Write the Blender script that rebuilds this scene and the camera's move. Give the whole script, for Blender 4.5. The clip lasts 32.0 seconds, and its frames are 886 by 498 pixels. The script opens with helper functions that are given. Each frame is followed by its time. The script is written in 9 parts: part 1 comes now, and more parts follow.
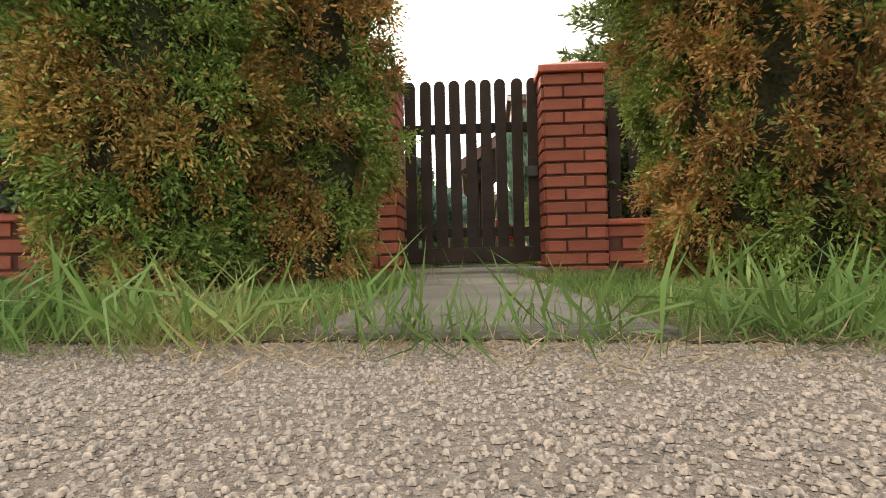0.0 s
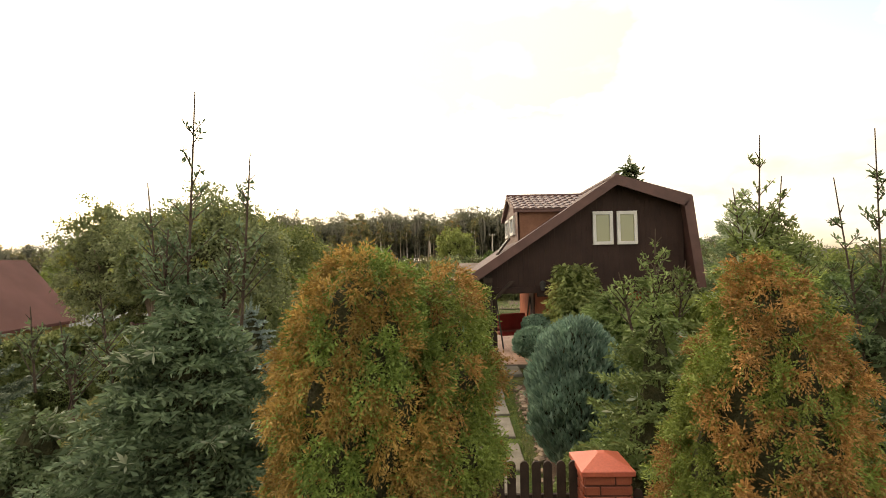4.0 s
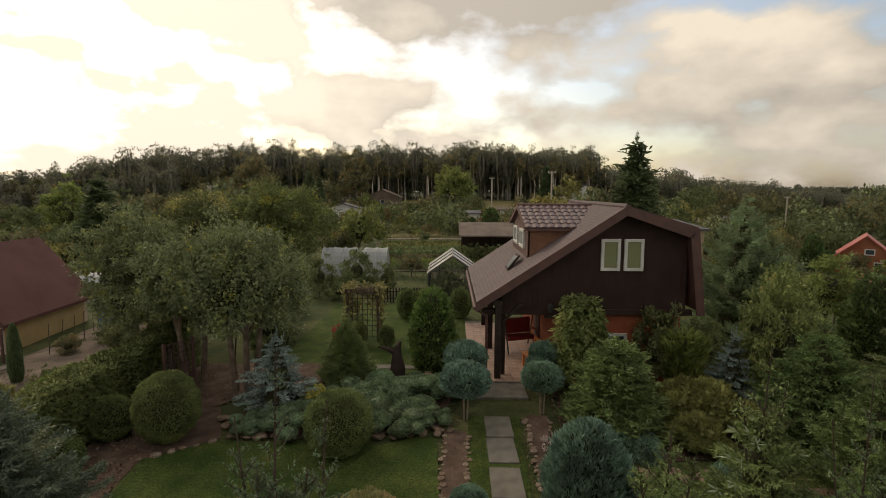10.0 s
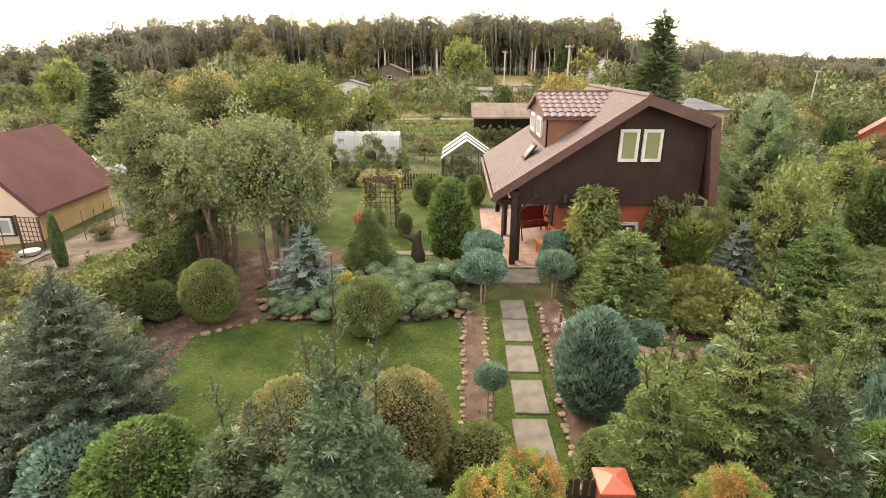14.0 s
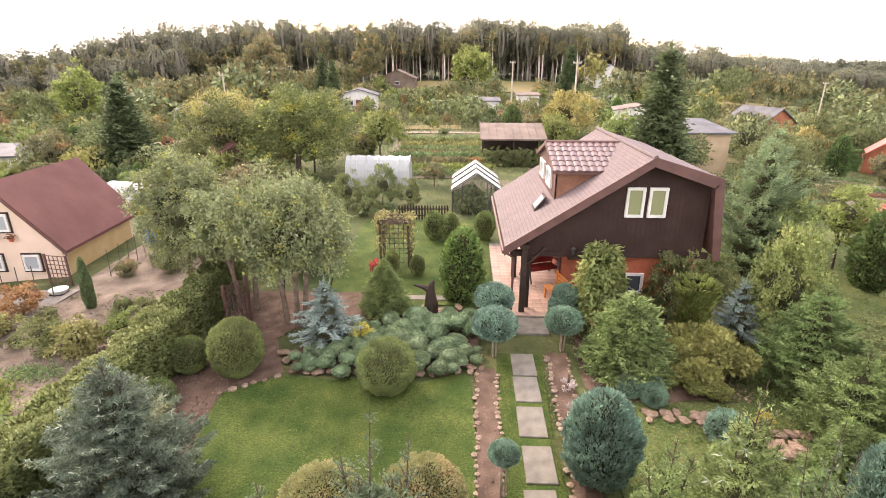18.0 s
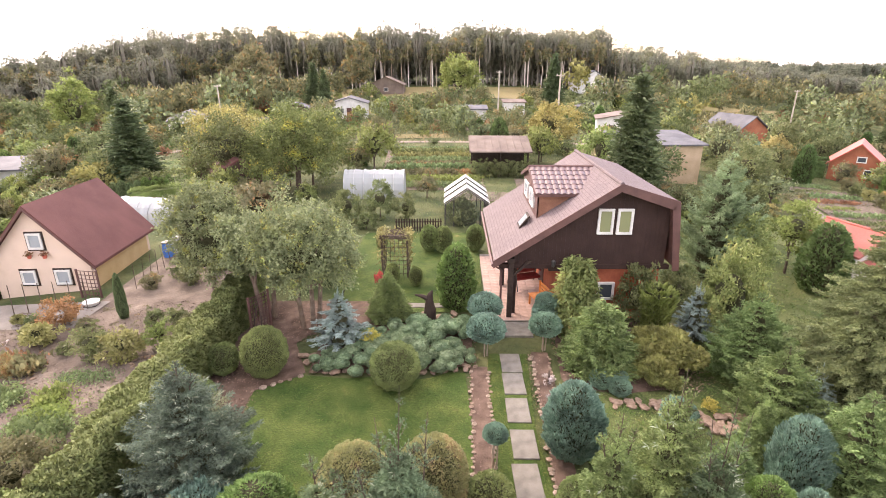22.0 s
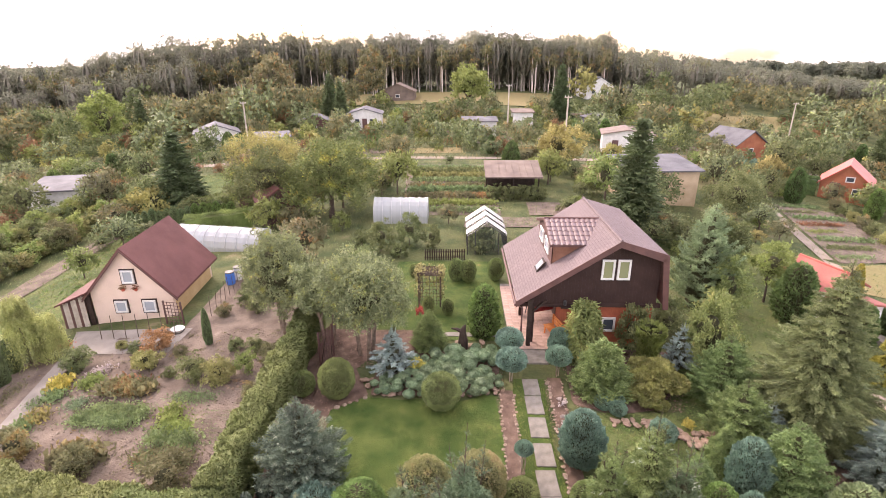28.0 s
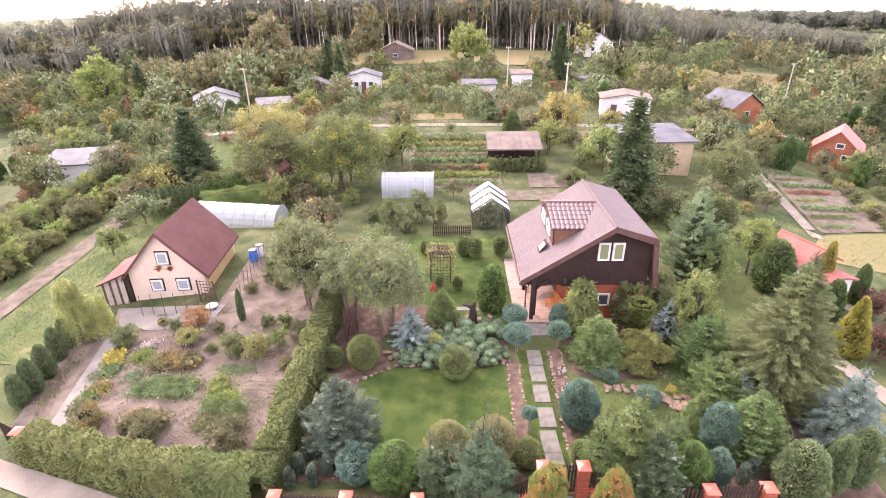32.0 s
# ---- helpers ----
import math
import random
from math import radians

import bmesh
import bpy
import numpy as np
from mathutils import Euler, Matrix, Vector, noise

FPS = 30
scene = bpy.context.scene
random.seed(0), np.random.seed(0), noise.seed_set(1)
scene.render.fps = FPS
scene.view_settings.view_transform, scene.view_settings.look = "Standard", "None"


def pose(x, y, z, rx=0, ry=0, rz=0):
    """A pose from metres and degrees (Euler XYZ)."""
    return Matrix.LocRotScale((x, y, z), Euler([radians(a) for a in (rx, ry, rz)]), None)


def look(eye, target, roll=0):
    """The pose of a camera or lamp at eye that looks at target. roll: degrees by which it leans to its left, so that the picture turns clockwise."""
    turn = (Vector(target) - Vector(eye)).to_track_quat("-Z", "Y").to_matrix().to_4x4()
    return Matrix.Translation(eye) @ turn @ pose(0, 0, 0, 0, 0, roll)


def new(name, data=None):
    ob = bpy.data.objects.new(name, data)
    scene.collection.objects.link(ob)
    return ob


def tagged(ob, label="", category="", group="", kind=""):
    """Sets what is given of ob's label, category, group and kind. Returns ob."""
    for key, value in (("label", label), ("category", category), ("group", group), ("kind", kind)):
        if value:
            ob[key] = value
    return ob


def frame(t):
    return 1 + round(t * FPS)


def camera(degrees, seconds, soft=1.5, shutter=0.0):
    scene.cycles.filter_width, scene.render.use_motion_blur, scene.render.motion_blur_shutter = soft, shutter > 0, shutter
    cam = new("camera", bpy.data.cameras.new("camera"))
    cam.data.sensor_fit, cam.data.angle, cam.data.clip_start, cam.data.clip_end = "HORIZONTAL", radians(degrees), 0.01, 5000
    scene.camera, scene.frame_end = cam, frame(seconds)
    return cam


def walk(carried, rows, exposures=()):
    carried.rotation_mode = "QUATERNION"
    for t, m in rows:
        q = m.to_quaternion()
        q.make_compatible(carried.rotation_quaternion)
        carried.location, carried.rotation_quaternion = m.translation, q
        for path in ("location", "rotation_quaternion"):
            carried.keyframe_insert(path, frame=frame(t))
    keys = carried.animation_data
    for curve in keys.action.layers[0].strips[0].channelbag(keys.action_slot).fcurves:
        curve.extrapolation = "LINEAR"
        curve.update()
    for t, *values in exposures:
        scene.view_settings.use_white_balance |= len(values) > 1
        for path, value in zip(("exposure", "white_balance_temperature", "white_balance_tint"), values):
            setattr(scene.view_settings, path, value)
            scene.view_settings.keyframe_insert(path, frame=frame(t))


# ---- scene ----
cam = camera(81.1, 32.0, soft=0.6)
PATH = [
    (0.0, pose(-0.407, 0.664, -0.019, 90.83, 1.29, 2.92)),
    (0.5, pose(-0.302, 0.622, -0.009, 91.54, 1.22, 3.47)),
    (1.0, pose(-0.472, 0.675, 0.217, 92.96, 0.38, 2.17)),
    (1.5, pose(-0.457, 0.514, 0.674, 92.76, 0.89, 3.27)),
    (2.0, pose(-0.595, 0.386, 0.965, 94.15, -0.63, 1.54)),
    (2.5, pose(-0.701, 0.064, 1.428, 93.71, 1.83, 1.61)),
    (3.0, pose(-0.761, -0.073, 1.862, 93.05, 2.27, 1.17)),
    (3.5, pose(-0.802, -0.101, 2.218, 93.07, 1.83, 1.13)),
    (4.0, pose(-0.935, -0.287, 2.770, 91.82, 1.05, 1.10)),
    (4.5, pose(-0.744, -0.258, 3.129, 91.79, 0.47, 2.18)),
    (6.5, pose(-1.021, -0.338, 4.477, 91.82, -0.29, 1.76)),
    (7.0, pose(-1.161, -0.349, 4.852, 91.29, -0.64, 1.45)),
    (7.5, pose(-1.095, -0.419, 5.031, 91.39, -0.14, 0.50)),
    (8.0, pose(-1.137, -0.453, 5.227, 90.63, -0.43, -0.31)),
    (8.5, pose(-1.179, -0.548, 5.302, 89.71, -0.16, 0.21)),
    (9.0, pose(-1.286, -0.581, 5.394, 87.57, -0.45, 0.37)),
    (9.5, pose(-1.296, -0.671, 5.436, 85.72, -0.12, 0.72)),
    (10.0, pose(-1.428, -0.707, 5.565, 83.54, -0.24, 0.64)),
    (10.5, pose(-1.429, -0.765, 5.597, 81.82, 0.10, 0.85)),
    (11.0, pose(-1.509, -0.829, 5.722, 79.63, -0.10, 0.85)),
    (11.5, pose(-1.556, -0.875, 5.753, 77.88, 0.15, 0.94)),
    (12.0, pose(-1.602, -0.908, 5.820, 75.95, -0.07, 1.20)),
    (12.5, pose(-1.659, -0.957, 5.851, 74.20, 0.05, 1.24)),
    (13.0, pose(-1.645, -1.033, 5.932, 72.34, 0.03, 1.55)),
    (13.5, pose(-1.763, -0.970, 5.914, 70.62, -0.08, 1.20)),
    (14.0, pose(-1.717, -1.053, 5.993, 70.20, 0.01, 1.51)),
    (14.5, pose(-1.747, -1.077, 6.172, 70.20, -0.06, 1.59)),
    (16.5, pose(-1.907, -1.055, 7.081, 70.09, -0.40, 1.29)),
    (17.0, pose(-1.917, -1.101, 7.276, 70.07, -0.24, 1.50)),
    (17.5, pose(-1.949, -1.081, 7.467, 70.03, -0.34, 1.78)),
    (18.0, pose(-1.952, -1.135, 7.728, 70.00, -0.18, 2.20)),
    (18.5, pose(-1.952, -1.144, 7.943, 70.08, -0.18, 2.39)),
    (19.0, pose(-1.967, -1.298, 8.112, 70.14, -0.16, 2.08)),
    (19.5, pose(-1.946, -1.479, 8.254, 70.05, -0.13, 1.12)),
    (20.0, pose(-1.935, -1.832, 8.451, 70.09, 0.07, 0.81)),
    (20.5, pose(-1.976, -2.156, 8.632, 70.09, 0.06, 0.78)),
    (21.0, pose(-2.056, -2.535, 8.762, 70.10, -0.03, 1.03)),
    (21.5, pose(-2.113, -2.857, 8.880, 70.05, -0.03, 0.94)),
    (22.0, pose(-2.178, -3.176, 8.971, 70.10, -0.06, 0.80)),
    (22.5, pose(-2.261, -3.467, 9.095, 70.08, -0.09, 0.80)),
    (23.0, pose(-2.352, -3.786, 9.259, 70.11, -0.03, 1.05)),
    (23.5, pose(-2.444, -3.942, 9.456, 69.98, -0.16, 0.82)),
    (24.0, pose(-2.604, -4.203, 9.702, 69.96, -0.22, 0.76)),
    (24.5, pose(-2.727, -4.423, 9.986, 69.96, -0.26, 1.04)),
    (25.0, pose(-2.832, -4.674, 10.318, 70.01, -0.33, 1.01)),
    (25.5, pose(-2.910, -4.927, 10.700, 70.07, -0.37, 1.01)),
    (27.5, pose(-3.221, -6.024, 12.070, 69.53, -0.03, 1.28)),
    (28.0, pose(-3.304, -6.269, 12.350, 69.32, 0.02, 1.33)),
    (28.5, pose(-3.403, -6.541, 12.624, 69.15, 0.04, 1.23)),
    (29.0, pose(-3.465, -6.834, 12.865, 68.56, 0.02, 1.20)),
    (29.5, pose(-3.577, -6.944, 13.164, 67.77, 0.07, 1.08)),
    (30.0, pose(-3.631, -7.135, 13.434, 67.02, 0.07, 1.08)),
    (30.5, pose(-3.753, -7.279, 13.722, 66.29, 0.12, 0.93)),
    (31.0, pose(-3.825, -7.452, 14.006, 65.54, 0.15, 0.99)),
    (31.5, pose(-3.942, -7.618, 14.248, 64.91, 0.16, 0.99)),
    (32.0, pose(-3.971, -7.836, 14.474, 64.33, 0.39, 0.78)),
]
EXPOSURES = [
    (0, 1.05, 7700, 8),
    (1.0, 1.0, 7700, 9),
    (2, 1.68, 7600, 7),
    (3, 1.33, 8600, 9),
    (4, 0.52, 8800, 12),
    (4.5, 0.22, 8700, 13),
    (6.5, -0.9, 7800, 11),
    (8.5, -1.07, 7800, 10),
    (9.5, -0.95, 7800, 10),
    (11, -0.15, 8500, 14),
    (12, 0.35, 8600, 14),
    (13, 0.85, 8900, 13),
    (14, 1.34, 8100, 14),
    (16.5, 1.64, 7500, 21),
    (18, 1.66, 7300, 23),
    (23, 1.66, 7000, 26),
    (28, 1.54, 7000, 30),
    (32, 1.88, 6600, 33),
]
walk(cam, PATH, EXPOSURES)

# ---- sky and sun ----
SUN_AZ, SUN_EL = radians(-38), radians(33)
world = bpy.data.worlds.new("sky")
scene.world = world
world.use_nodes = True
wn, wl = world.node_tree.nodes, world.node_tree.links
wn.clear()
w_out = wn.new("ShaderNodeOutputWorld")
w_bg = wn.new("ShaderNodeBackground")
w_sky = wn.new("ShaderNodeTexSky")
w_sky.sky_type, w_sky.sun_disc = "NISHITA", False
w_sky.sun_elevation, w_sky.sun_rotation = SUN_EL, SUN_AZ
w_sky.air_density, w_sky.dust_density = 1.0, 2.5
w_tc = wn.new("ShaderNodeTexCoord")
w_map = wn.new("ShaderNodeMapping")
w_map.inputs["Scale"].default_value = (1.0, 1.0, 1.9)
w_map.inputs["Location"].default_value = (0.35, 0.1, 0.55)
w_cl = wn.new("ShaderNodeTexNoise")
w_cl.inputs["Scale"].default_value, w_cl.inputs["Detail"].default_value = 2.1, 9.0
w_cl.inputs["Roughness"].default_value = 0.52
w_ramp = wn.new("ShaderNodeValToRGB")
w_ramp.color_ramp.elements[0].position, w_ramp.color_ramp.elements[1].position = 0.36, 0.56
w_shade = wn.new("ShaderNodeTexNoise")
w_shade.inputs["Scale"].default_value, w_shade.inputs["Detail"].default_value = 1.7, 6.0
w_sr = wn.new("ShaderNodeValToRGB")
w_sr.color_ramp.elements[0].position, w_sr.color_ramp.elements[1].position = 0.34, 0.62
w_sr.color_ramp.elements[0].color, w_sr.color_ramp.elements[1].color = (8.6, 8.5, 8.4, 1), (15.4, 14.9, 14.0, 1)
w_mix = wn.new("ShaderNodeMix")
w_mix.data_type = "RGBA"
# the side of the sky towards the sun is the brightest
w_dot = wn.new("ShaderNodeVectorMath")
w_dot.operation = "DOT_PRODUCT"
w_dot.inputs[1].default_value = (math.sin(SUN_AZ) * math.cos(SUN_EL), math.cos(SUN_AZ) * math.cos(SUN_EL), math.sin(SUN_EL))
w_gl = wn.new("ShaderNodeMapRange")
w_gl.inputs["From Min"].default_value, w_gl.inputs["From Max"].default_value = 0.55, 1.0
w_gl.inputs["To Min"].default_value, w_gl.inputs["To Max"].default_value = 1.0, 1.3
w_mul = wn.new("ShaderNodeVectorMath")
w_mul.operation = "SCALE"
wl.new(w_tc.outputs["Generated"], w_map.inputs["Vector"])
wl.new(w_map.outputs["Vector"], w_cl.inputs["Vector"])
wl.new(w_map.outputs["Vector"], w_shade.inputs["Vector"])


def sky_form(az, el, wide, high):
    """1 in the middle of a stretch of sky at an azimuth and height (degrees), falling to 0 at its rim."""
    a, h = radians(az), radians(el)
    sb = wn.new("ShaderNodeVectorMath")
    sb.operation = "SUBTRACT"
    sb.inputs[1].default_value = (math.sin(a) * math.cos(h), math.cos(a) * math.cos(h), math.sin(h))
    wl.new(w_tc.outputs["Generated"], sb.inputs[0])
    mu = wn.new("ShaderNodeVectorMath")
    mu.operation = "MULTIPLY"
    mu.inputs[1].default_value = (1 / wide, 1 / wide, 1 / high)
    wl.new(sb.outputs["Vector"], mu.inputs[0])
    le = wn.new("ShaderNodeVectorMath")
    le.operation = "LENGTH"
    wl.new(mu.outputs["Vector"], le.inputs[0])
    mr = wn.new("ShaderNodeMapRange")
    mr.interpolation_type = "SMOOTHSTEP"
    mr.inputs["From Min"].default_value, mr.inputs["From Max"].default_value = 1.0, 0.25
    wl.new(le.outputs["Value"], mr.inputs["Value"])
    return mr.outputs["Result"]


def plus(a, b, k):
    m = wn.new("ShaderNodeMath")
    m.operation = "MULTIPLY_ADD"
    wl.new(b, m.inputs[0])
    m.inputs[1].default_value = k
    wl.new(a, m.inputs[2])
    return m.outputs[0]


# a clear blue stretch to the north-east with cumulus below it, a broad grey cloud ahead
w_puff = wn.new("ShaderNodeTexNoise")
w_puff.inputs["Scale"].default_value, w_puff.inputs["Detail"].default_value = 7.0, 9.0
wl.new(w_map.outputs["Vector"], w_puff.inputs["Vector"])
w_low = wn.new("ShaderNodeMath")
w_low.operation = "SUBTRACT"
w_low.inputs[1].default_value = 0.5
wl.new(w_puff.outputs["Fac"], w_low.inputs[0])
cover = plus(plus(w_cl.outputs["Fac"], w_low.outputs[0], 0.9), sky_form(34, 23, 0.42, 0.20), -0.20)
cover = plus(cover, sky_form(27, 11.5, 0.24, 0.12), 0.27)
cover = plus(cover, sky_form(40, 9.0, 0.20, 0.09), 0.18)
cover = plus(cover, sky_form(0, 21, 0.42, 0.15), 0.12)
cover = plus(cover, sky_form(-40, 20, 0.5, 0.3), 0.08)
tone = plus(plus(w_shade.outputs["Fac"], w_low.outputs[0], 0.62), sky_form(4, 21, 0.46, 0.17), -0.17)
tone = plus(tone, sky_form(27, 12.5, 0.26, 0.12), 0.26)
tone = plus(tone, sky_form(-36, 16, 0.6, 0.4), 0.14)
wl.new(cover, w_ramp.inputs["Fac"])
wl.new(tone, w_sr.inputs["Fac"])
wl.new(w_ramp.outputs["Color"], w_mix.inputs["Factor"])
w_lift = wn.new("ShaderNodeVectorMath")
w_lift.operation = "SCALE"
w_lift.inputs["Scale"].default_value = 3.3
wl.new(w_sky.outputs["Color"], w_lift.inputs[0])
wl.new(w_lift.outputs["Vector"], w_mix.inputs["A"])
wl.new(w_sr.outputs["Color"], w_mix.inputs["B"])
wl.new(w_tc.outputs["Generated"], w_dot.inputs[0])
wl.new(w_dot.outputs["Value"], w_gl.inputs["Value"])
wl.new(w_mix.outputs["Result"], w_mul.inputs[0])
wl.new(w_gl.outputs["Result"], w_mul.inputs["Scale"])
wl.new(w_mul.outputs["Vector"], w_bg.inputs["Color"])
w_bg.inputs["Strength"].default_value = 0.09
wl.new(w_bg.outputs["Background"], w_out.inputs["Surface"])

sun_data = bpy.data.lights.new("sun", "SUN")
sun_data.energy, sun_data.angle, sun_data.color = 1.3, radians(11), (1.0, 0.93, 0.82)
sun = new("sun", sun_data)
sun.matrix_world = look((0, 0, 60), (-60 * math.sin(SUN_AZ) * math.cos(SUN_EL), -60 * math.cos(SUN_AZ) * math.cos(SUN_EL), 60 - 60 * math.sin(SUN_EL)))


# ---- materials ----
def material(name):
    m = bpy.data.materials.new(name)
    m.use_nodes = True
    return m, m.node_tree.nodes, m.node_tree.links, m.node_tree.nodes["Principled BSDF"]


def rough_mat(name, c1, c2, scale=4.0, rough=0.8, bump=0.3, bump_scale=60.0, c3=None, island=0.0, metallic=0.0, dist=0.01, grain=(0.72, 1.28)):
    """Two-scale noise surface: c1 to c2 in large patches, grain, an optional stain colour c3."""
    m, n, l, b = material(name)
    tc = n.new("ShaderNodeTexCoord")
    n1 = n.new("ShaderNodeTexNoise")
    n1.inputs["Scale"].default_value, n1.inputs["Detail"].default_value = scale, 8.0
    r1 = n.new("ShaderNodeValToRGB")
    r1.color_ramp.elements[0].position, r1.color_ramp.elements[1].position = 0.35, 0.65
    r1.color_ramp.elements[0].color, r1.color_ramp.elements[1].color = (*c1, 1), (*c2, 1)
    if c3:
        e = r1.color_ramp.elements.new(0.78)
        e.color = (*c3, 1)
    n2 = n.new("ShaderNodeTexNoise")
    n2.inputs["Scale"].default_value, n2.inputs["Detail"].default_value = bump_scale, 6.0
    l.new(tc.outputs["Object"], n1.inputs["Vector"])
    l.new(tc.outputs["Object"], n2.inputs["Vector"])
    l.new(n1.outputs["Fac"], r1.inputs["Fac"])
    hsv = n.new("ShaderNodeHueSaturation")
    mr = n.new("ShaderNodeMapRange")
    mr.inputs["From Min"].default_value, mr.inputs["From Max"].default_value = (0.0, 1.0) if grain[0] > 0.7 else (0.3, 0.7)
    mr.inputs["To Min"].default_value, mr.inputs["To Max"].default_value = grain
    l.new(n2.outputs["Fac"], mr.inputs["Value"])
    if island:
        oi = n.new("ShaderNodeObjectInfo")
        ma = n.new("ShaderNodeMath")
        ma.operation = "MULTIPLY_ADD"
        ma.inputs[1].default_value, ma.inputs[2].default_value = island, -island / 2
        l.new(oi.outputs["Random"], ma.inputs[0])
        ad = n.new("ShaderNodeMath")
        l.new(ma.outputs[0], ad.inputs[0])
        l.new(mr.outputs[0], ad.inputs[1])
        l.new(ad.outputs[0], hsv.inputs["Value"])
    else:
        l.new(mr.outputs[0], hsv.inputs["Value"])
    l.new(r1.outputs["Color"], hsv.inputs["Color"])
    l.new(hsv.outputs["Color"], b.inputs["Base Color"])
    bp = n.new("ShaderNodeBump")
    bp.inputs["Strength"].default_value, bp.inputs["Distance"].default_value = bump, dist
    l.new(n2.outputs["Fac"], bp.inputs["Height"])
    l.new(bp.outputs["Normal"], b.inputs["Normal"])
    b.inputs["Roughness"].default_value, b.inputs["Metallic"].default_value = rough, metallic
    b.inputs["Specular IOR Level"].default_value = 0.5 if rough < 0.65 else 0.22
    return m


def leaf_mat(name, dark, light, tip=None, tip_amount=0.5, patch=2.2, translucent=0.24, detail=5.0, vary=(0.58, 1.42)):
    """Foliage: every leaf its own shade, softer patches over the crown, optional dry tips in patches."""
    m, n, l, b = material(name)
    grey_d, grey_l = sum(dark) / 3, sum(light) / 3
    dark, light = [0.72 * a + 0.28 * b for a, b in zip(dark, light)], [0.28 * a + 0.72 * b for a, b in zip(dark, light)]
    dark = [min(1, (c * 0.9 + grey_d * 0.1) * 1.35) for c in dark]
    light = [min(1, (c * 0.9 + grey_l * 0.1) * 1.35) for c in light]
    geo = n.new("ShaderNodeNewGeometry")
    r = n.new("ShaderNodeValToRGB")
    r.color_ramp.elements[0].color, r.color_ramp.elements[1].color = (*dark, 1), (*light, 1)
    l.new(geo.outputs["Random Per Island"], r.inputs["Fac"])
    tc = n.new("ShaderNodeTexCoord")
    oi = n.new("ShaderNodeObjectInfo")
    add = n.new("ShaderNodeVectorMath")
    l.new(tc.outputs["Object"], add.inputs[0])
    l.new(oi.outputs["Location"], add.inputs[1])
    no = n.new("ShaderNodeTexNoise")
    no.inputs["Scale"].default_value, no.inputs["Detail"].default_value = patch, detail
    l.new(add.outputs[0], no.inputs["Vector"])
    col = r.outputs["Color"]
    if tip:
        mx = n.new("ShaderNodeMix")
        mx.data_type = "RGBA"
        mr = n.new("ShaderNodeValToRGB")
        mr.color_ramp.elements[0].position, mr.color_ramp.elements[1].position = 0.62 - 0.25 * tip_amount, 0.70 - 0.2 * tip_amount
        sc = n.new("ShaderNodeMath")
        sc.operation = "MULTIPLY"
        sc.inputs[1].default_value = 0.9
        l.new(no.outputs["Fac"], mr.inputs["Fac"])
        l.new(mr.outputs["Color"], sc.inputs[0])
        l.new(sc.outputs[0], mx.inputs["Factor"])
        l.new(col, mx.inputs["A"])
        tr = n.new("ShaderNodeValToRGB")
        tr.color_ramp.elements[0].color = (tip[0] * 0.75, tip[1] * 0.62, tip[2] * 0.7, 1)
        tr.color_ramp.elements[1].color = (min(1, tip[0] * 1.15), tip[1] * 1.5, tip[2] * 1.4, 1)
        l.new(geo.outputs["Random Per Island"], tr.inputs["Fac"])
        l.new(tr.outputs["Color"], mx.inputs["B"])
        col = mx.outputs["Result"]
    hsv = n.new("ShaderNodeHueSaturation")
    mv = n.new("ShaderNodeMapRange")
    mv.inputs["From Min"].default_value, mv.inputs["From Max"].default_value = 0.3, 0.7
    mv.inputs["To Min"].default_value, mv.inputs["To Max"].default_value = vary
    l.new(no.outputs["Fac"], mv.inputs["Value"])
    l.new(mv.outputs[0], hsv.inputs["Value"])
    mh = n.new("ShaderNodeMapRange")
    mh.inputs["To Min"].default_value, mh.inputs["To Max"].default_value = 0.485, 0.515
    l.new(oi.outputs["Random"], mh.inputs["Value"])
    l.new(mh.outputs[0], hsv.inputs["Hue"])
    l.new(col, hsv.inputs["Color"])
    l.new(hsv.outputs["Color"], b.inputs["Base Color"])
    b.inputs["Roughness"].default_value = 0.62
    b.inputs["Specular IOR Level"].default_value = 0.25
    ts = n.new("ShaderNodeBsdfTranslucent")
    l.new(hsv.outputs["Color"], ts.inputs["Color"])
    ms = n.new("ShaderNodeMixShader")
    ms.inputs["Fac"].default_value = translucent
    l.new(b.outputs["BSDF"], ms.inputs[1])
    l.new(ts.outputs["BSDF"], ms.inputs[2])
    l.new(ms.outputs["Shader"], n["Material Output"].inputs["Surface"])
    return m


M = {}
M["ground"] = rough_mat("meadow_ground", (0.042, 0.062, 0.02), (0.10, 0.107, 0.043), 0.6, 0.95, 0.9, 7.0, (0.19, 0.15, 0.09), dist=0.10)
M["lawn"] = rough_mat("lawn_turf", (0.032, 0.063, 0.011), (0.078, 0.105, 0.024), 1.3, 0.95, 1.0, 24.0, (0.16, 0.14, 0.05), dist=0.04, grain=(0.5, 1.5))
M["grass"] = leaf_mat("grass_blades", (0.05, 0.12, 0.02), (0.16, 0.24, 0.06), (0.30, 0.24, 0.10), 0.35, 2.5)
M["turf"] = leaf_mat("mown_blades", (0.031, 0.058, 0.010), (0.125, 0.157, 0.034), (0.20, 0.16, 0.055), 0.40, 7.0, vary=(0.5, 1.5))
M["chips"] = leaf_mat("bark_chips", (0.11, 0.062, 0.045), (0.27, 0.18, 0.13), patch=3.0, translucent=0.0)
M["verge"] = rough_mat("dry_verge", (0.125, 0.10, 0.05), (0.085, 0.098, 0.035), 1.6, 0.95, 0.8, 60.0, (0.20, 0.155, 0.085), dist=0.02)
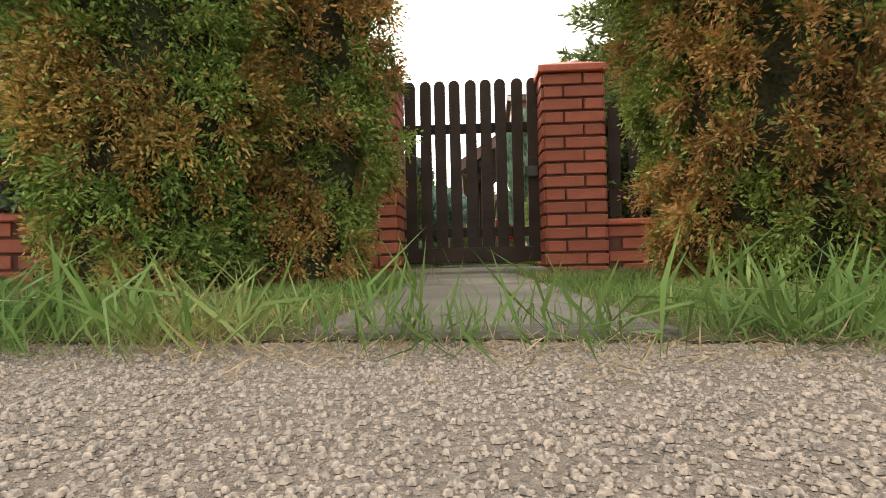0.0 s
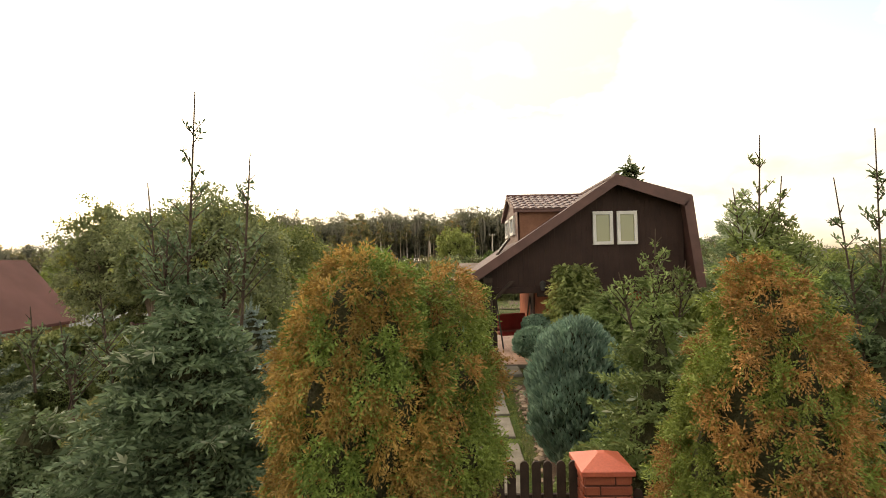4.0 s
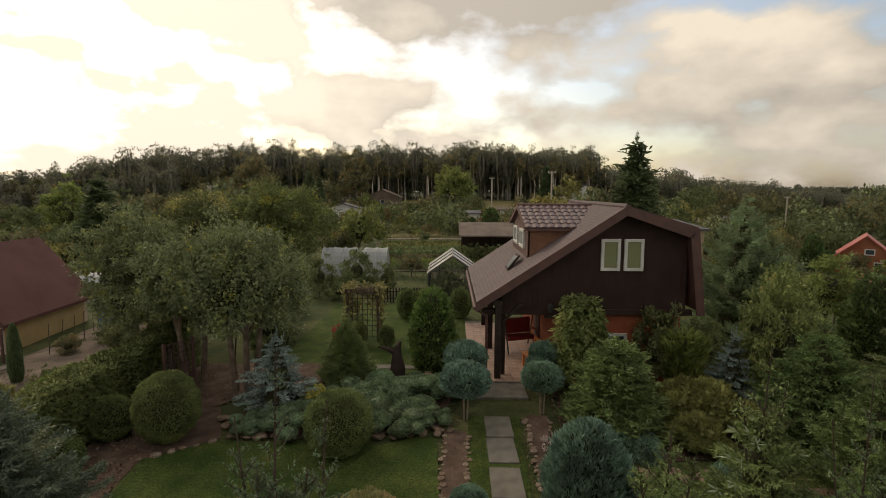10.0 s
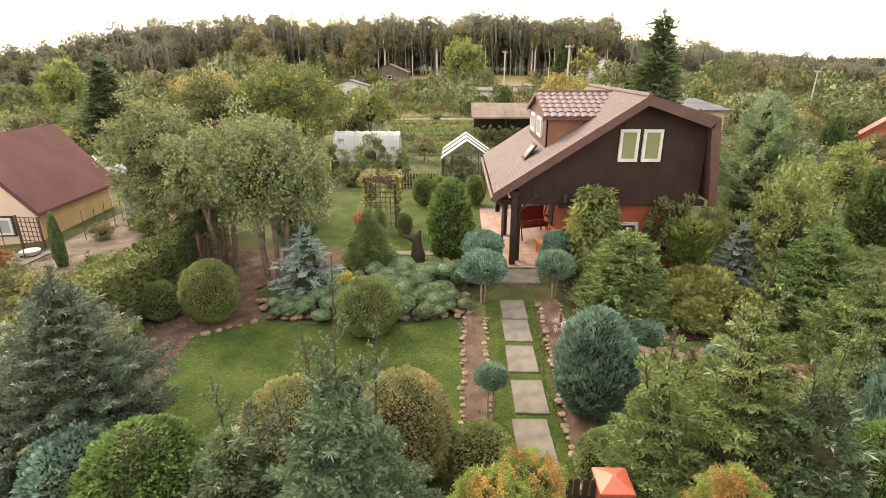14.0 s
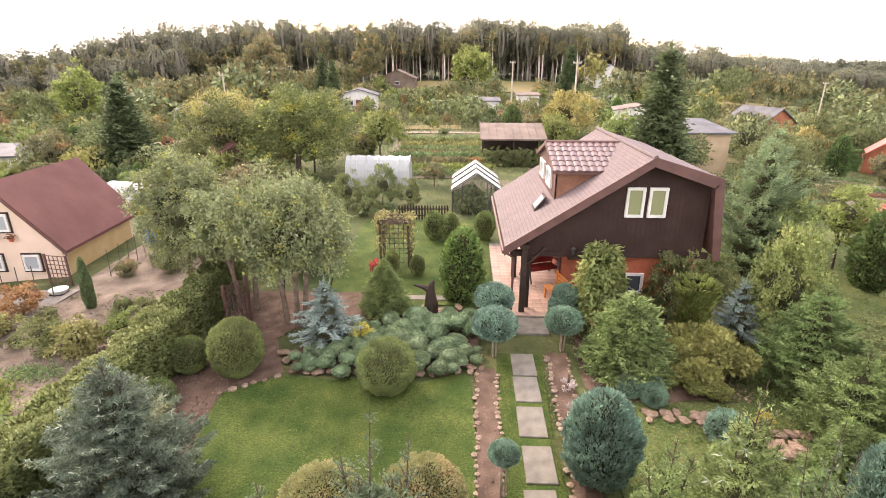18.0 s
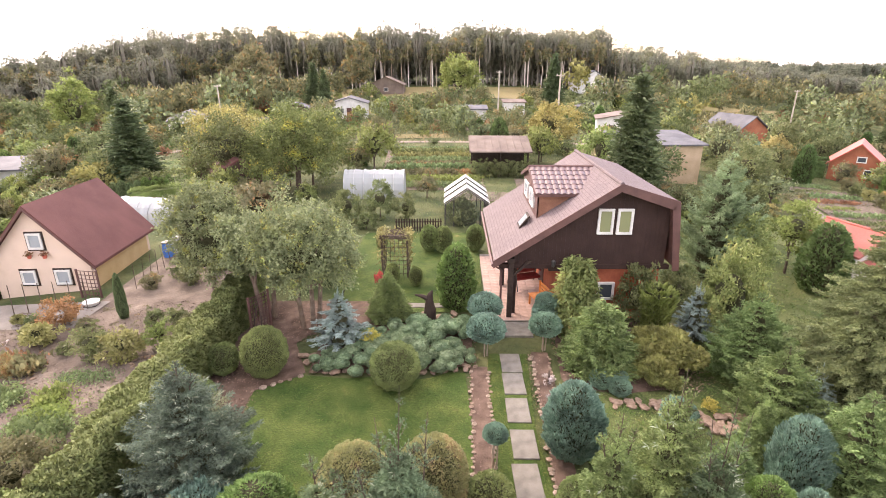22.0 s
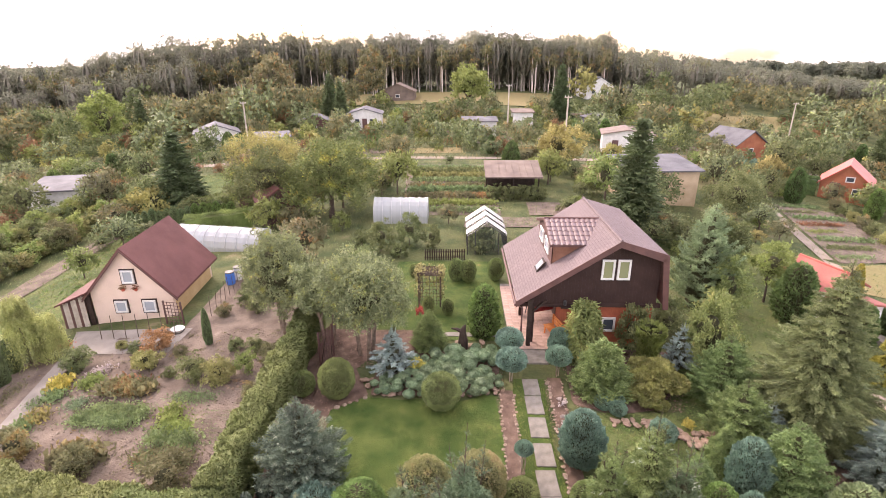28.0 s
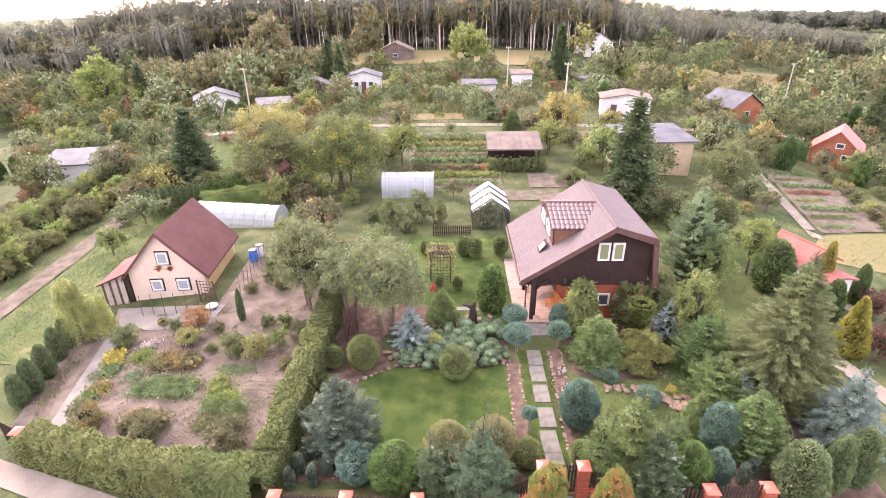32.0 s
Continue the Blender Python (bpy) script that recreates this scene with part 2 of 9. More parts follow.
M["soil"] = rough_mat("garden_soil", (0.105, 0.08, 0.062), (0.185, 0.146, 0.114), 1.3, 0.95, 1.0, 14.0, (0.25, 0.20, 0.16), dist=0.06)
M["mulch"] = rough_mat("bark_mulch", (0.085, 0.055, 0.04), (0.16, 0.108, 0.08), 2.5, 0.95, 1.0, 45.0, (0.22, 0.165, 0.12), dist=0.03)
M["sand"] = rough_mat("sandy_track", (0.20, 0.165, 0.13), (0.27, 0.225, 0.18), 0.8, 0.95, 0.5, 20.0, dist=0.03)
M["concrete"] = rough_mat("worn_path_concrete", (0.185, 0.165, 0.142), (0.255, 0.23, 0.20), 1.1, 0.95, 0.5, 40.0, (0.16, 0.15, 0.115), dist=0.02)
M["roughturf"] = rough_mat("rough_mown_turf", (0.055, 0.08, 0.024), (0.115, 0.13, 0.045), 0.55, 0.95, 0.9, 16.0, (0.20, 0.165, 0.09), dist=0.05, grain=(0.6, 1.4))
M["willow"] = leaf_mat("willow_leaves", (0.14, 0.165, 0.05), (0.36, 0.385, 0.13), patch=1.4, translucent=0.35)
M["pine_soft"] = leaf_mat("soft_pine_needles", (0.08, 0.125, 0.06), (0.25, 0.32, 0.165), patch=1.4, translucent=0.45)
M["barberry"] = leaf_mat("dark_red_barberry", (0.06, 0.028, 0.024), (0.16, 0.075, 0.06), patch=2.0)
M["drygrass"] = rough_mat("dry_meadow", (0.19, 0.15, 0.07), (0.15, 0.14, 0.055), 0.12, 0.95, 0.6, 3.0, (0.24, 0.18, 0.10), dist=0.1)
M["asphalt"] = rough_mat("gravel_concrete", (0.27, 0.225, 0.19), (0.40, 0.335, 0.28), 60.0, 0.95, 1.0, 260.0, (0.14, 0.125, 0.115), dist=0.012)
M["sandstone"] = rough_mat("orange_brown_sandstone", (0.165, 0.112, 0.076), (0.27, 0.195, 0.145), 5.0, 0.9, 0.6, 40.0, island=0.35)
M["slab"] = rough_mat("washed_concrete", (0.14, 0.128, 0.106), (0.21, 0.192, 0.163), 3.5, 0.9, 0.6, 90.0, (0.13, 0.128, 0.09), island=0.18)
M["stone"] = rough_mat("field_stone", (0.20, 0.145, 0.105), (0.32, 0.25, 0.19), 5.0, 0.85, 0.5, 40.0, island=0.4)
M["brick"] = rough_mat("clinker_brick", (0.27, 0.062, 0.036), (0.36, 0.095, 0.05), 7.0, 0.6, 0.25, 90.0, (0.22, 0.05, 0.03), island=0.3)
M["mortar"] = rough_mat("dark_mortar", (0.10, 0.045, 0.035), (0.15, 0.07, 0.055), 9.0, 0.95, 0.4, 120.0)
M["cap"] = rough_mat("red_painted_cap", (0.42, 0.09, 0.055), (0.52, 0.13, 0.08), 3.0, 0.45, 0.1, 60.0)
M["darkwood"] = rough_mat("dark_stained_wood", (0.028, 0.019, 0.015), (0.05, 0.033, 0.026), 5.0, 0.7, 0.4, 70.0)
M["brownwood"] = rough_mat("brown_stained_cladding", (0.032, 0.018, 0.015), (0.046, 0.026, 0.021), 2.0, 0.75, 0.4, 60.0)
M["trimwood"] = rough_mat("reddish_brown_trim", (0.082, 0.038, 0.033), (0.115, 0.054, 0.046), 3.0, 0.6, 0.3, 60.0)
M["orangewood"] = rough_mat("orange_brick_facing", (0.28, 0.075, 0.04), (0.36, 0.11, 0.055), 3.0, 0.75, 0.3, 40.0)
M["redpaint"] = rough_mat("red_cushion", (0.24, 0.02, 0.018), (0.32, 0.04, 0.032), 3.0, 0.6, 0.2, 60.0)
M["orangepaint"] = rough_mat("varnished_orange_wood", (0.55, 0.17, 0.03), (0.68, 0.26, 0.06), 3.0, 0.4, 0.2, 40.0)
M["white"] = rough_mat("white_paint", (0.52, 0.51, 0.48), (0.64, 0.63, 0.60), 2.0, 0.5, 0.1, 50.0)
M["beige"] = rough_mat("beige_render", (0.57, 0.44, 0.35), (0.64, 0.50, 0.405), 1.3, 0.9, 0.3, 80.0)
M["cream"] = rough_mat("cream_render", (0.45, 0.34, 0.22), (0.53, 0.41, 0.28), 1.3, 0.9, 0.3, 80.0)
M["yellowwall"] = rough_mat("ochre_render", (0.43, 0.30, 0.145), (0.50, 0.36, 0.19), 1.3, 0.9, 0.3, 80.0)
M["redroof"] = rough_mat("red_brown_shingle", (0.105, 0.044, 0.039), (0.14, 0.06, 0.053), 0.8, 0.75, 0.5, 26.0, dist=0.02)
M["brightroof"] = rough_mat("bright_red_sheet", (0.36, 0.065, 0.045), (0.44, 0.10, 0.07), 0.7, 0.5, 0.3, 20.0)
M["salmonroof"] = rough_mat("salmon_tile", (0.28, 0.092, 0.073), (0.33, 0.118, 0.095), 0.7, 0.7, 0.4, 18.0)
M["greyroof"] = rough_mat("grey_felt_roof", (0.085, 0.085, 0.092), (0.14, 0.138, 0.145), 0.6, 0.8, 0.4, 12.0)
M["brownroof"] = rough_mat("weathered_brown_felt", (0.14, 0.108, 0.09), (0.21, 0.165, 0.137), 0.7, 0.85, 0.4, 12.0)
M["cabin"] = rough_mat("reddish_log_wall", (0.26, 0.085, 0.045), (0.34, 0.13, 0.07), 1.0, 0.7, 0.4, 12.0)
M["bark"] = rough_mat("bark", (0.07, 0.05, 0.038), (0.13, 0.10, 0.08), 6.0, 0.95, 0.9, 40.0, dist=0.02)
M["palebark"] = rough_mat("pale_bark", (0.24, 0.185, 0.14), (0.36, 0.29, 0.23), 6.0, 0.95, 0.7, 30.0, dist=0.02)
M["fruitbark"] = rough_mat("brown_fruit_bark", (0.13, 0.095, 0.07), (0.23, 0.175, 0.135), 6.0, 0.95, 0.8, 30.0, dist=0.02)
M["birch"] = rough_mat("birch_bark", (0.42, 0.36, 0.31), (0.58, 0.52, 0.46), 2.0, 0.9, 0.4, 20.0)
M["metal"] = rough_mat("grey_metal", (0.30, 0.31, 0.31), (0.42, 0.43, 0.43), 4.0, 0.4, 0.1, 40.0, metallic=0.7)
M["darkmetal"] = rough_mat("dark_metal", (0.03, 0.03, 0.03), (0.06, 0.055, 0.05), 4.0, 0.5, 0.1, 40.0)
# for closed bodies inside crowns: shade of the gaps put into a twig colour
M["twigs"] = rough_mat("shaded_inner_twigs", (0.04, 0.042, 0.02), (0.07, 0.068, 0.034), 14.0, 0.95, 1.0, 60.0, dist=0.03)
M["polewood"] = rough_mat("pale_concrete_pole", (0.36, 0.31, 0.26), (0.46, 0.41, 0.35), 3.0, 0.9, 0.3, 30.0)
M["bluetub"] = rough_mat("blue_plastic", (0.03, 0.12, 0.42), (0.05, 0.17, 0.5), 3.0, 0.4, 0.1, 40.0)


def roof_tile_mat():
    """Brown-violet stamped roofing: small courses across the slope, faded in patches."""
    m, n, l, b = material("brown_roof_courses")
    tc = n.new("ShaderNodeTexCoord")
    br = n.new("ShaderNodeTexBrick")
    br.inputs["Scale"].default_value = 1.0
    br.inputs["Brick Width"].default_value, br.inputs["Row Height"].default_value = 0.13, 0.105
    br.inputs["Mortar Size"].default_value = 0.007
    br.inputs["Color1"].default_value, br.inputs["Color2"].default_value = (0.128, 0.098, 0.098, 1), (0.152, 0.118, 0.118, 1)
    br.inputs["Mortar"].default_value = (0.10, 0.07, 0.068, 1)
    sep = n.new("ShaderNodeSeparateXYZ")
    com = n.new("ShaderNodeCombineXYZ")
    l.new(tc.outputs["Object"], sep.inputs[0])
    l.new(sep.outputs["Y"], com.inputs["X"])
    l.new(sep.outputs["X"], com.inputs["Y"])
    l.new(com.outputs[0], br.inputs["Vector"])
    no = n.new("ShaderNodeTexNoise")
    no.inputs["Scale"].default_value, no.inputs["Detail"].default_value = 0.8, 6
    l.new(tc.outputs["Object"], no.inputs["Vector"])
    mr = n.new("ShaderNodeMapRange")
    mr.inputs["To Min"].default_value, mr.inputs["To Max"].default_value = 0.75, 1.25
    l.new(no.outputs["Fac"], mr.inputs["Value"])
    hsv = n.new("ShaderNodeHueSaturation")
    l.new(mr.outputs[0], hsv.inputs["Value"])
    l.new(br.outputs["Color"], hsv.inputs["Color"])
    l.new(hsv.outputs["Color"], b.inputs["Base Color"])
    bp = n.new("ShaderNodeBump")
    bp.inputs["Strength"].default_value, bp.inputs["Distance"].default_value = 0.5, 0.02
    l.new(br.outputs["Fac"], bp.inputs["Height"])
    bp.invert = True
    l.new(bp.outputs["Normal"], b.inputs["Normal"])
    b.inputs["Roughness"].default_value = 0.78
    b.inputs["Specular IOR Level"].default_value = 0.25
    return m


def glass_mat(name, tint, rough=0.05, alpha=1.0):
    m, n, l, b = material(name)
    b.inputs["Base Color"].default_value = (*tint, 1)
    b.inputs["Roughness"].default_value = rough
    b.inputs["Specular IOR Level"].default_value = 0.8
    b.inputs["Alpha"].default_value = alpha
    return m


M["roof"] = roof_tile_mat()
M["curtain"] = glass_mat("curtained_pane", (0.22, 0.235, 0.125), 0.12)
M["darkglass"] = glass_mat("dark_pane", (0.05, 0.06, 0.07), 0.06)
M["greyglass"] = glass_mat("grey_pane", (0.30, 0.33, 0.35), 0.08)
M["film"] = glass_mat("milky_plastic_film", (0.43, 0.46, 0.47), 0.45, 0.62)
M["panel"] = glass_mat("milky_polycarbonate", (0.52, 0.54, 0.50), 0.35, 0.75)
M["clear"] = glass_mat("clear_pane", (0.08, 0.1, 0.09), 0.08, 0.14)

# foliage
M["thuja_fresh"] = leaf_mat("thuja_fresh_green", (0.035, 0.075, 0.012), (0.23, 0.30, 0.055), patch=2.5, translucent=0.16)
M["thuja_rust"] = leaf_mat("thuja_dry_rust", (0.12, 0.062, 0.016), (0.44, 0.26, 0.065), patch=3.0, translucent=0.2)
M["thuja_green"] = leaf_mat("thuja_green", (0.04, 0.08, 0.022), (0.13, 0.19, 0.06), patch=2.5)
M["thuja_sage"] = leaf_mat("thuja_sage_green", (0.05, 0.086, 0.036), (0.215, 0.275, 0.12), patch=2.5)
M["thuja_lush"] = leaf_mat("thuja_lush_green", (0.045, 0.10, 0.022), (0.16, 0.235, 0.06), patch=2.5)
M["thuja_yellow"] = leaf_mat("thuja_golden", (0.16, 0.17, 0.02), (0.34, 0.30, 0.05), patch=2.5)
M["box"] = leaf_mat("clipped_box", (0.07, 0.11, 0.03), (0.225, 0.265, 0.09), patch=2.2)
M["box_pale"] = leaf_mat("pale_clipped_shrub", (0.13, 0.145, 0.05), (0.27, 0.27, 0.11), (0.30, 0.23, 0.11), 0.35, 3.0)
M["hedge"] = leaf_mat("hedge_leaves", (0.08, 0.112, 0.034), (0.255, 0.29, 0.098), patch=2.6, translucent=0.32, vary=(0.8, 1.2))
M["spruce"] = leaf_mat("spruce_green", (0.026, 0.056, 0.026), (0.125, 0.18, 0.08), patch=2.4)
M["spruce_grey"] = leaf_mat("spruce_grey_green", (0.036, 0.07, 0.034), (0.15, 0.205, 0.11), patch=2.4)
M["spruce_silver"] = leaf_mat("spruce_silver_shoots", (0.16, 0.20, 0.13), (0.30, 0.34, 0.25), patch=2.0)
M["spruce_light"] = leaf_mat("spruce_light_green", (0.048, 0.092, 0.026), (0.215, 0.275, 0.09), patch=2.4)
M["spruce_dark"] = leaf_mat("spruce_dark", (0.03, 0.056, 0.022), (0.12, 0.155, 0.065), patch=1.2)
M["spruce_olive"] = leaf_mat("spruce_olive", (0.055, 0.085, 0.03), (0.205, 0.245, 0.10), patch=1.8)
M["blue"] = leaf_mat("blue_spruce", (0.10, 0.15, 0.13), (0.31, 0.39, 0.355), patch=1.6)
M["blue_pale"] = leaf_mat("pale_blue_cedar", (0.075, 0.115, 0.09), (0.26, 0.33, 0.265), patch=2.0)
M["blue_grey"] = leaf_mat("grey_blue_spruce", (0.03, 0.054, 0.036), (0.16, 0.205, 0.14), (0.20, 0.19, 0.11), 0.1, 1.6)
M["juniper"] = leaf_mat("blue_green_juniper", (0.04, 0.092, 0.06), (0.22, 0.34, 0.25), patch=2.2)
M["juniper_green"] = leaf_mat("green_juniper", (0.05, 0.098, 0.046), (0.205, 0.275, 0.15), patch=2.2)
M["juniper_gold"] = leaf_mat("golden_juniper", (0.13, 0.14, 0.035), (0.26, 0.25, 0.08), patch=2.4)
M["apple"] = leaf_mat("apple_leaves", (0.075, 0.105, 0.04), (0.235, 0.27, 0.13), (0.28, 0.26, 0.07), 0.15, 2.4)
M["leaf"] = leaf_mat("green_leaves", (0.06, 0.088, 0.032), (0.195, 0.215, 0.085), translucent=0.42, patch=1.9)
M["leaf_deep"] = leaf_mat("deep_green_leaves", (0.035, 0.058, 0.018), (0.15, 0.17, 0.06), (0.26, 0.22, 0.05), 0.12, 1.0)
M["leaf_turning"] = leaf_mat("turning_green_leaves", (0.05, 0.072, 0.02), (0.20, 0.215, 0.065), (0.34, 0.27, 0.055), 0.10, 0.9)
M["leaf_straw"] = leaf_mat("pale_yellow_green_leaves", (0.12, 0.125, 0.04), (0.30, 0.28, 0.10), patch=1.0)
M["leaf_fresh"] = leaf_mat("fresh_green_leaves", (0.075, 0.12, 0.03), (0.26, 0.31, 0.10), (0.34, 0.30, 0.12), 0.15, 2.0)
M["leaf_light"] = leaf_mat("light_green_leaves", (0.085, 0.13, 0.028), (0.25, 0.29, 0.085), translucent=0.42, patch=1.0)
M["leaf_yellow"] = leaf_mat("yellowing_leaves", (0.14, 0.13, 0.045), (0.34, 0.30, 0.09), translucent=0.42, patch=0.9)
M["leaf_olive"] = leaf_mat("olive_leaves", (0.10, 0.105, 0.048), (0.20, 0.19, 0.09), (0.30, 0.17, 0.07), 0.25, 0.8, translucent=0.42)
M["leaf_rust"] = leaf_mat("rusty_leaves", (0.14, 0.07, 0.035), (0.26, 0.14, 0.065), translucent=0.42, patch=1.0)
# far wood: haze put into the leaf colours, paler, greyer and more even
M["forest"] = leaf_mat("hazed_forest_crowns", (0.135, 0.142, 0.098), (0.185, 0.188, 0.13), (0.20, 0.17, 0.09), 0.2, 0.16, translucent=0.55, vary=(0.75, 1.25))
M["forest_dark"] = leaf_mat("hazed_forest_pines", (0.105, 0.12, 0.085), (0.15, 0.162, 0.112), translucent=0.55, patch=0.16, vary=(0.8, 1.2))
M["flower_red"] = leaf_mat("red_petals", (0.28, 0.03, 0.03), (0.42, 0.07, 0.055))
M["flower_yellow"] = leaf_mat("yellow_petals", (0.16, 0.18, 0.03), (0.50, 0.42, 0.07))
M["flower_white"] = leaf_mat("pale_petals", (0.28, 0.23, 0.21), (0.46, 0.40, 0.38))
M["veg"] = leaf_mat("vegetable_leaves", (0.08, 0.13, 0.045), (0.20, 0.26, 0.11), patch=2.0)


# ---- ground form ----
def G(x, y):
    """Height of the ground: a low crown along the garden path, falling away to both sides, a rise to the wood."""
    yc = min(max(y, 3.5), 75)
    g = 0.1 - 0.27 * ((yc - 32) / 32) ** 2 - 7 * math.tanh(0.0031 * math.exp(-yc / 75) * (x + 2) ** 2 / 7) * math.exp(-max(0, y - 75) / 70)
    if y > 75:
        g += 5.5 * (1 - math.exp(-(((y - 75) / 60) ** 2))) * math.exp(-(((x - 10) / 90) ** 2))
    return g


# ---- mesh helpers ----
def part(name, bm, mat, parent=None, label=""):
    me = bpy.data.meshes.new(name)
    bm.to_mesh(me)
    bm.free()
    me.materials.append(mat)
    ob = new(name, me)
    if parent is not None:
        ob.parent = parent
    return tagged(ob, label)


def thing(name, x, y, z, label, category, group="", rz=0.0, kind=""):
    e = new(name)
    e.matrix_world = pose(x, y, z, 0, 0, rz)
    return tagged(e, label, category, group, kind)


def add_box(bm, x0, x1, y0, y1, z0, z1, bevel=0.0):
    r = bmesh.ops.create_cube(bm, size=1.0)
    vs = r["verts"]
    for v in vs:
        v.co = Vector((x0 + (v.co.x + 0.5) * (x1 - x0), y0 + (v.co.y + 0.5) * (y1 - y0), z0 + (v.co.z + 0.5) * (z1 - z0)))
    if bevel:
        es = list({e for v in vs for e in v.link_edges})
        bmesh.ops.bevel(bm, geom=es, offset=bevel, segments=1, affect="EDGES", clamp_overlap=True)
    return bm


def box(x0, x1, y0, y1, z0, z1, bevel=0.0):
    return add_box(bmesh.new(), x0, x1, y0, y1, z0, z1, bevel)


def add_prism(bm, pts, a0, a1, axis="y"):
    """A closed outline (u, z) drawn out along y (u is x) or along x (u is y)."""
    def P(u, z, a):
        return (u, a, z) if axis == "y" else (a, u, z)
    lo = [bm.verts.new(P(u, z, a0)) for u, z in pts]
    hi = [bm.verts.new(P(u, z, a1)) for u, z in pts]
    bm.faces.new(lo)
    bm.faces.new(hi[::-1])
    for i in range(len(pts)):
        j = (i + 1) % len(pts)
        bm.faces.new((lo[j], lo[i], hi[i], hi[j]))
    bmesh.ops.recalc_face_normals(bm, faces=bm.faces[:])
    return bm


def prism(pts, a0, a1, axis="y"):
    return add_prism(bmesh.new(), pts, a0, a1, axis)


def add_tube(bm, path, radii, sides=6):
    rings = []
    for i, p in enumerate(path):
        p = Vector(p)
        d = Vector(path[min(i + 1, len(path) - 1)]) - Vector(path[max(i - 1, 0)])
        d.normalize()
        a = d.orthogonal().normalized()
        b = d.cross(a)
        rings.append([bm.verts.new(p + (a * math.cos(k * math.tau / sides) + b * math.sin(k * math.tau / sides)) * radii[i]) for k in range(sides)])
    for r0, r1 in zip(rings, rings[1:]):
        # keep the rings aligned
        best = min(range(sides), key=lambda s: sum((r0[k].co - r1[(k + s) % sides].co).length for k in range(sides)))
        for k in range(sides):
            bm.faces.new((r0[k], r0[(k + 1) % sides], r1[(k + 1 + best) % sides], r1[(k + best) % sides]))
    bm.faces.new(rings[0][::-1])
    bm.faces.new(rings[-1])
    bmesh.ops.recalc_face_normals(bm, faces=bm.faces[:])
    return bm


def tube(path, radii, sides=6):
    return add_tube(bmesh.new(), path, radii, sides)


def quads_mesh(name, v, mat, core=0, away=None):
    """A mesh of loose four-cornered leaves from an array (n, 4, 3); the last ones (core) are an inner body of twigs in
    a shade-dark colour.
    away (n, 3): directions out of the crown, which round off the shading of far foliage."""
    n = len(v)
    if away is not None:
        v = np.array(v)
        back = (np.cross(v[:, 1] - v[:, 0], v[:, 3] - v[:, 0]) * away).sum(1) < 0
        v[back] = v[back][:, ::-1]
    me = bpy.data.meshes.new(name)
    me.vertices.add(n * 4)
    me.vertices.foreach_set("co", np.ascontiguousarray(v, dtype=np.float32).ravel())
    me.loops.add(n * 4)
    me.loops.foreach_set("vertex_index", np.arange(n * 4, dtype=np.int32))
    me.polygons.add(n)
    me.polygons.foreach_set("loop_start", np.arange(0, n * 4, 4, dtype=np.int32))
    me.update(calc_edges=True)
    me.materials.append(mat)
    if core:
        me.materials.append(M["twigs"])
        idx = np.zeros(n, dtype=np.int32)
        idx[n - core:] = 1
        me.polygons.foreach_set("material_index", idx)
    if away is not None:
        me.polygons.foreach_set("use_smooth", np.ones(n, dtype=bool))
        me.normals_split_custom_set(np.repeat(away, 4, 0).astype(np.float32))
    return me


def outward(v, c, rx, rz, up=0.35):
    """Directions from a crown's middle c through its leaves, leaning upwards."""
    q = (v.mean(1) - np.array(c)) / np.array([rx, rx, rz])
    return unit(unit(q) + np.array([0.0, 0.0, up]))


def unit(a):
    return a / np.maximum(np.linalg.norm(a, axis=-1, keepdims=True), 1e-9)


def leaves(rng, p, d, length, width, curl=0.15):
    """Kite-shaped leaves that start at p and point along d."""
    n = len(p)
    d = unit(d)
    s = unit(np.cross(d, rng.normal(size=(n, 3))))
    u = np.cross(s, d)
    L = (length * rng.uniform(0.7, 1.3, (n, 1))) if np.isscalar(length) else length[:, None]
    W = L * width * rng.uniform(0.8, 1.2, (n, 1))
    m = p + d * L * 0.55 + u * L * curl * 0.5
    return np.stack([p, m + s * W / 2, p + d * L + u * L * curl * rng.normal(size=(n, 1)), m - s * W / 2], 1)


def rand_dirs(rng, n):
    return unit(rng.normal(size=(n, 3)))


def shell(n, rx, ry, rz, z0=0.0):
    """A plain closed inner body of an ellipsoid, as quads."""
    k, h = 10, 6
    out = []
    for i in range(h):
        for j in range(k):
            c = []
            for a, b in ((i, j), (i, j + 1), (i + 1, j + 1), (i + 1, j)):
                th, ph = math.pi * a / h, math.tau * b / k
                c.append((rx * math.sin(th) * math.cos(ph), ry * math.sin(th) * math.sin(ph), z0 + rz * math.cos(th)))
            out.append(c)
    return np.array(out)


def crown_part(name, mesh, parent):
    ob = new(name, mesh)
    ob.parent = parent
    return ob


# ---- plant forms: each returns a leaf array round the foot of the plant ----
def globe_leaves(seed, r, rz, n, size, flat=0.0, up=0.0, bumps=0.06):
    rng = np.random.default_rng(seed)
    d = rand_dirs(rng, n)
    lump = sum(np.sin(d @ rng.normal(size=3) * f + rng.uniform(0, 6)) for f in (3, 5, 8, 12)) / 4
    rad = rng.uniform(0.88, 1.02, n) * (1 + bumps * lump)
    p = d * rad[:, None] * np.array([r, r, rz])
    p[:, 2] += rz
    p[:, 2] = np.maximum(p[:, 2], 0.02)
    o = d + rng.normal(size=(n, 3)) * 0.55 + np.array([0, 0, up])
    v = leaves(rng, p, o, size, 0.55)
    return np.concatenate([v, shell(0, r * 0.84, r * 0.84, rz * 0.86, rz)])


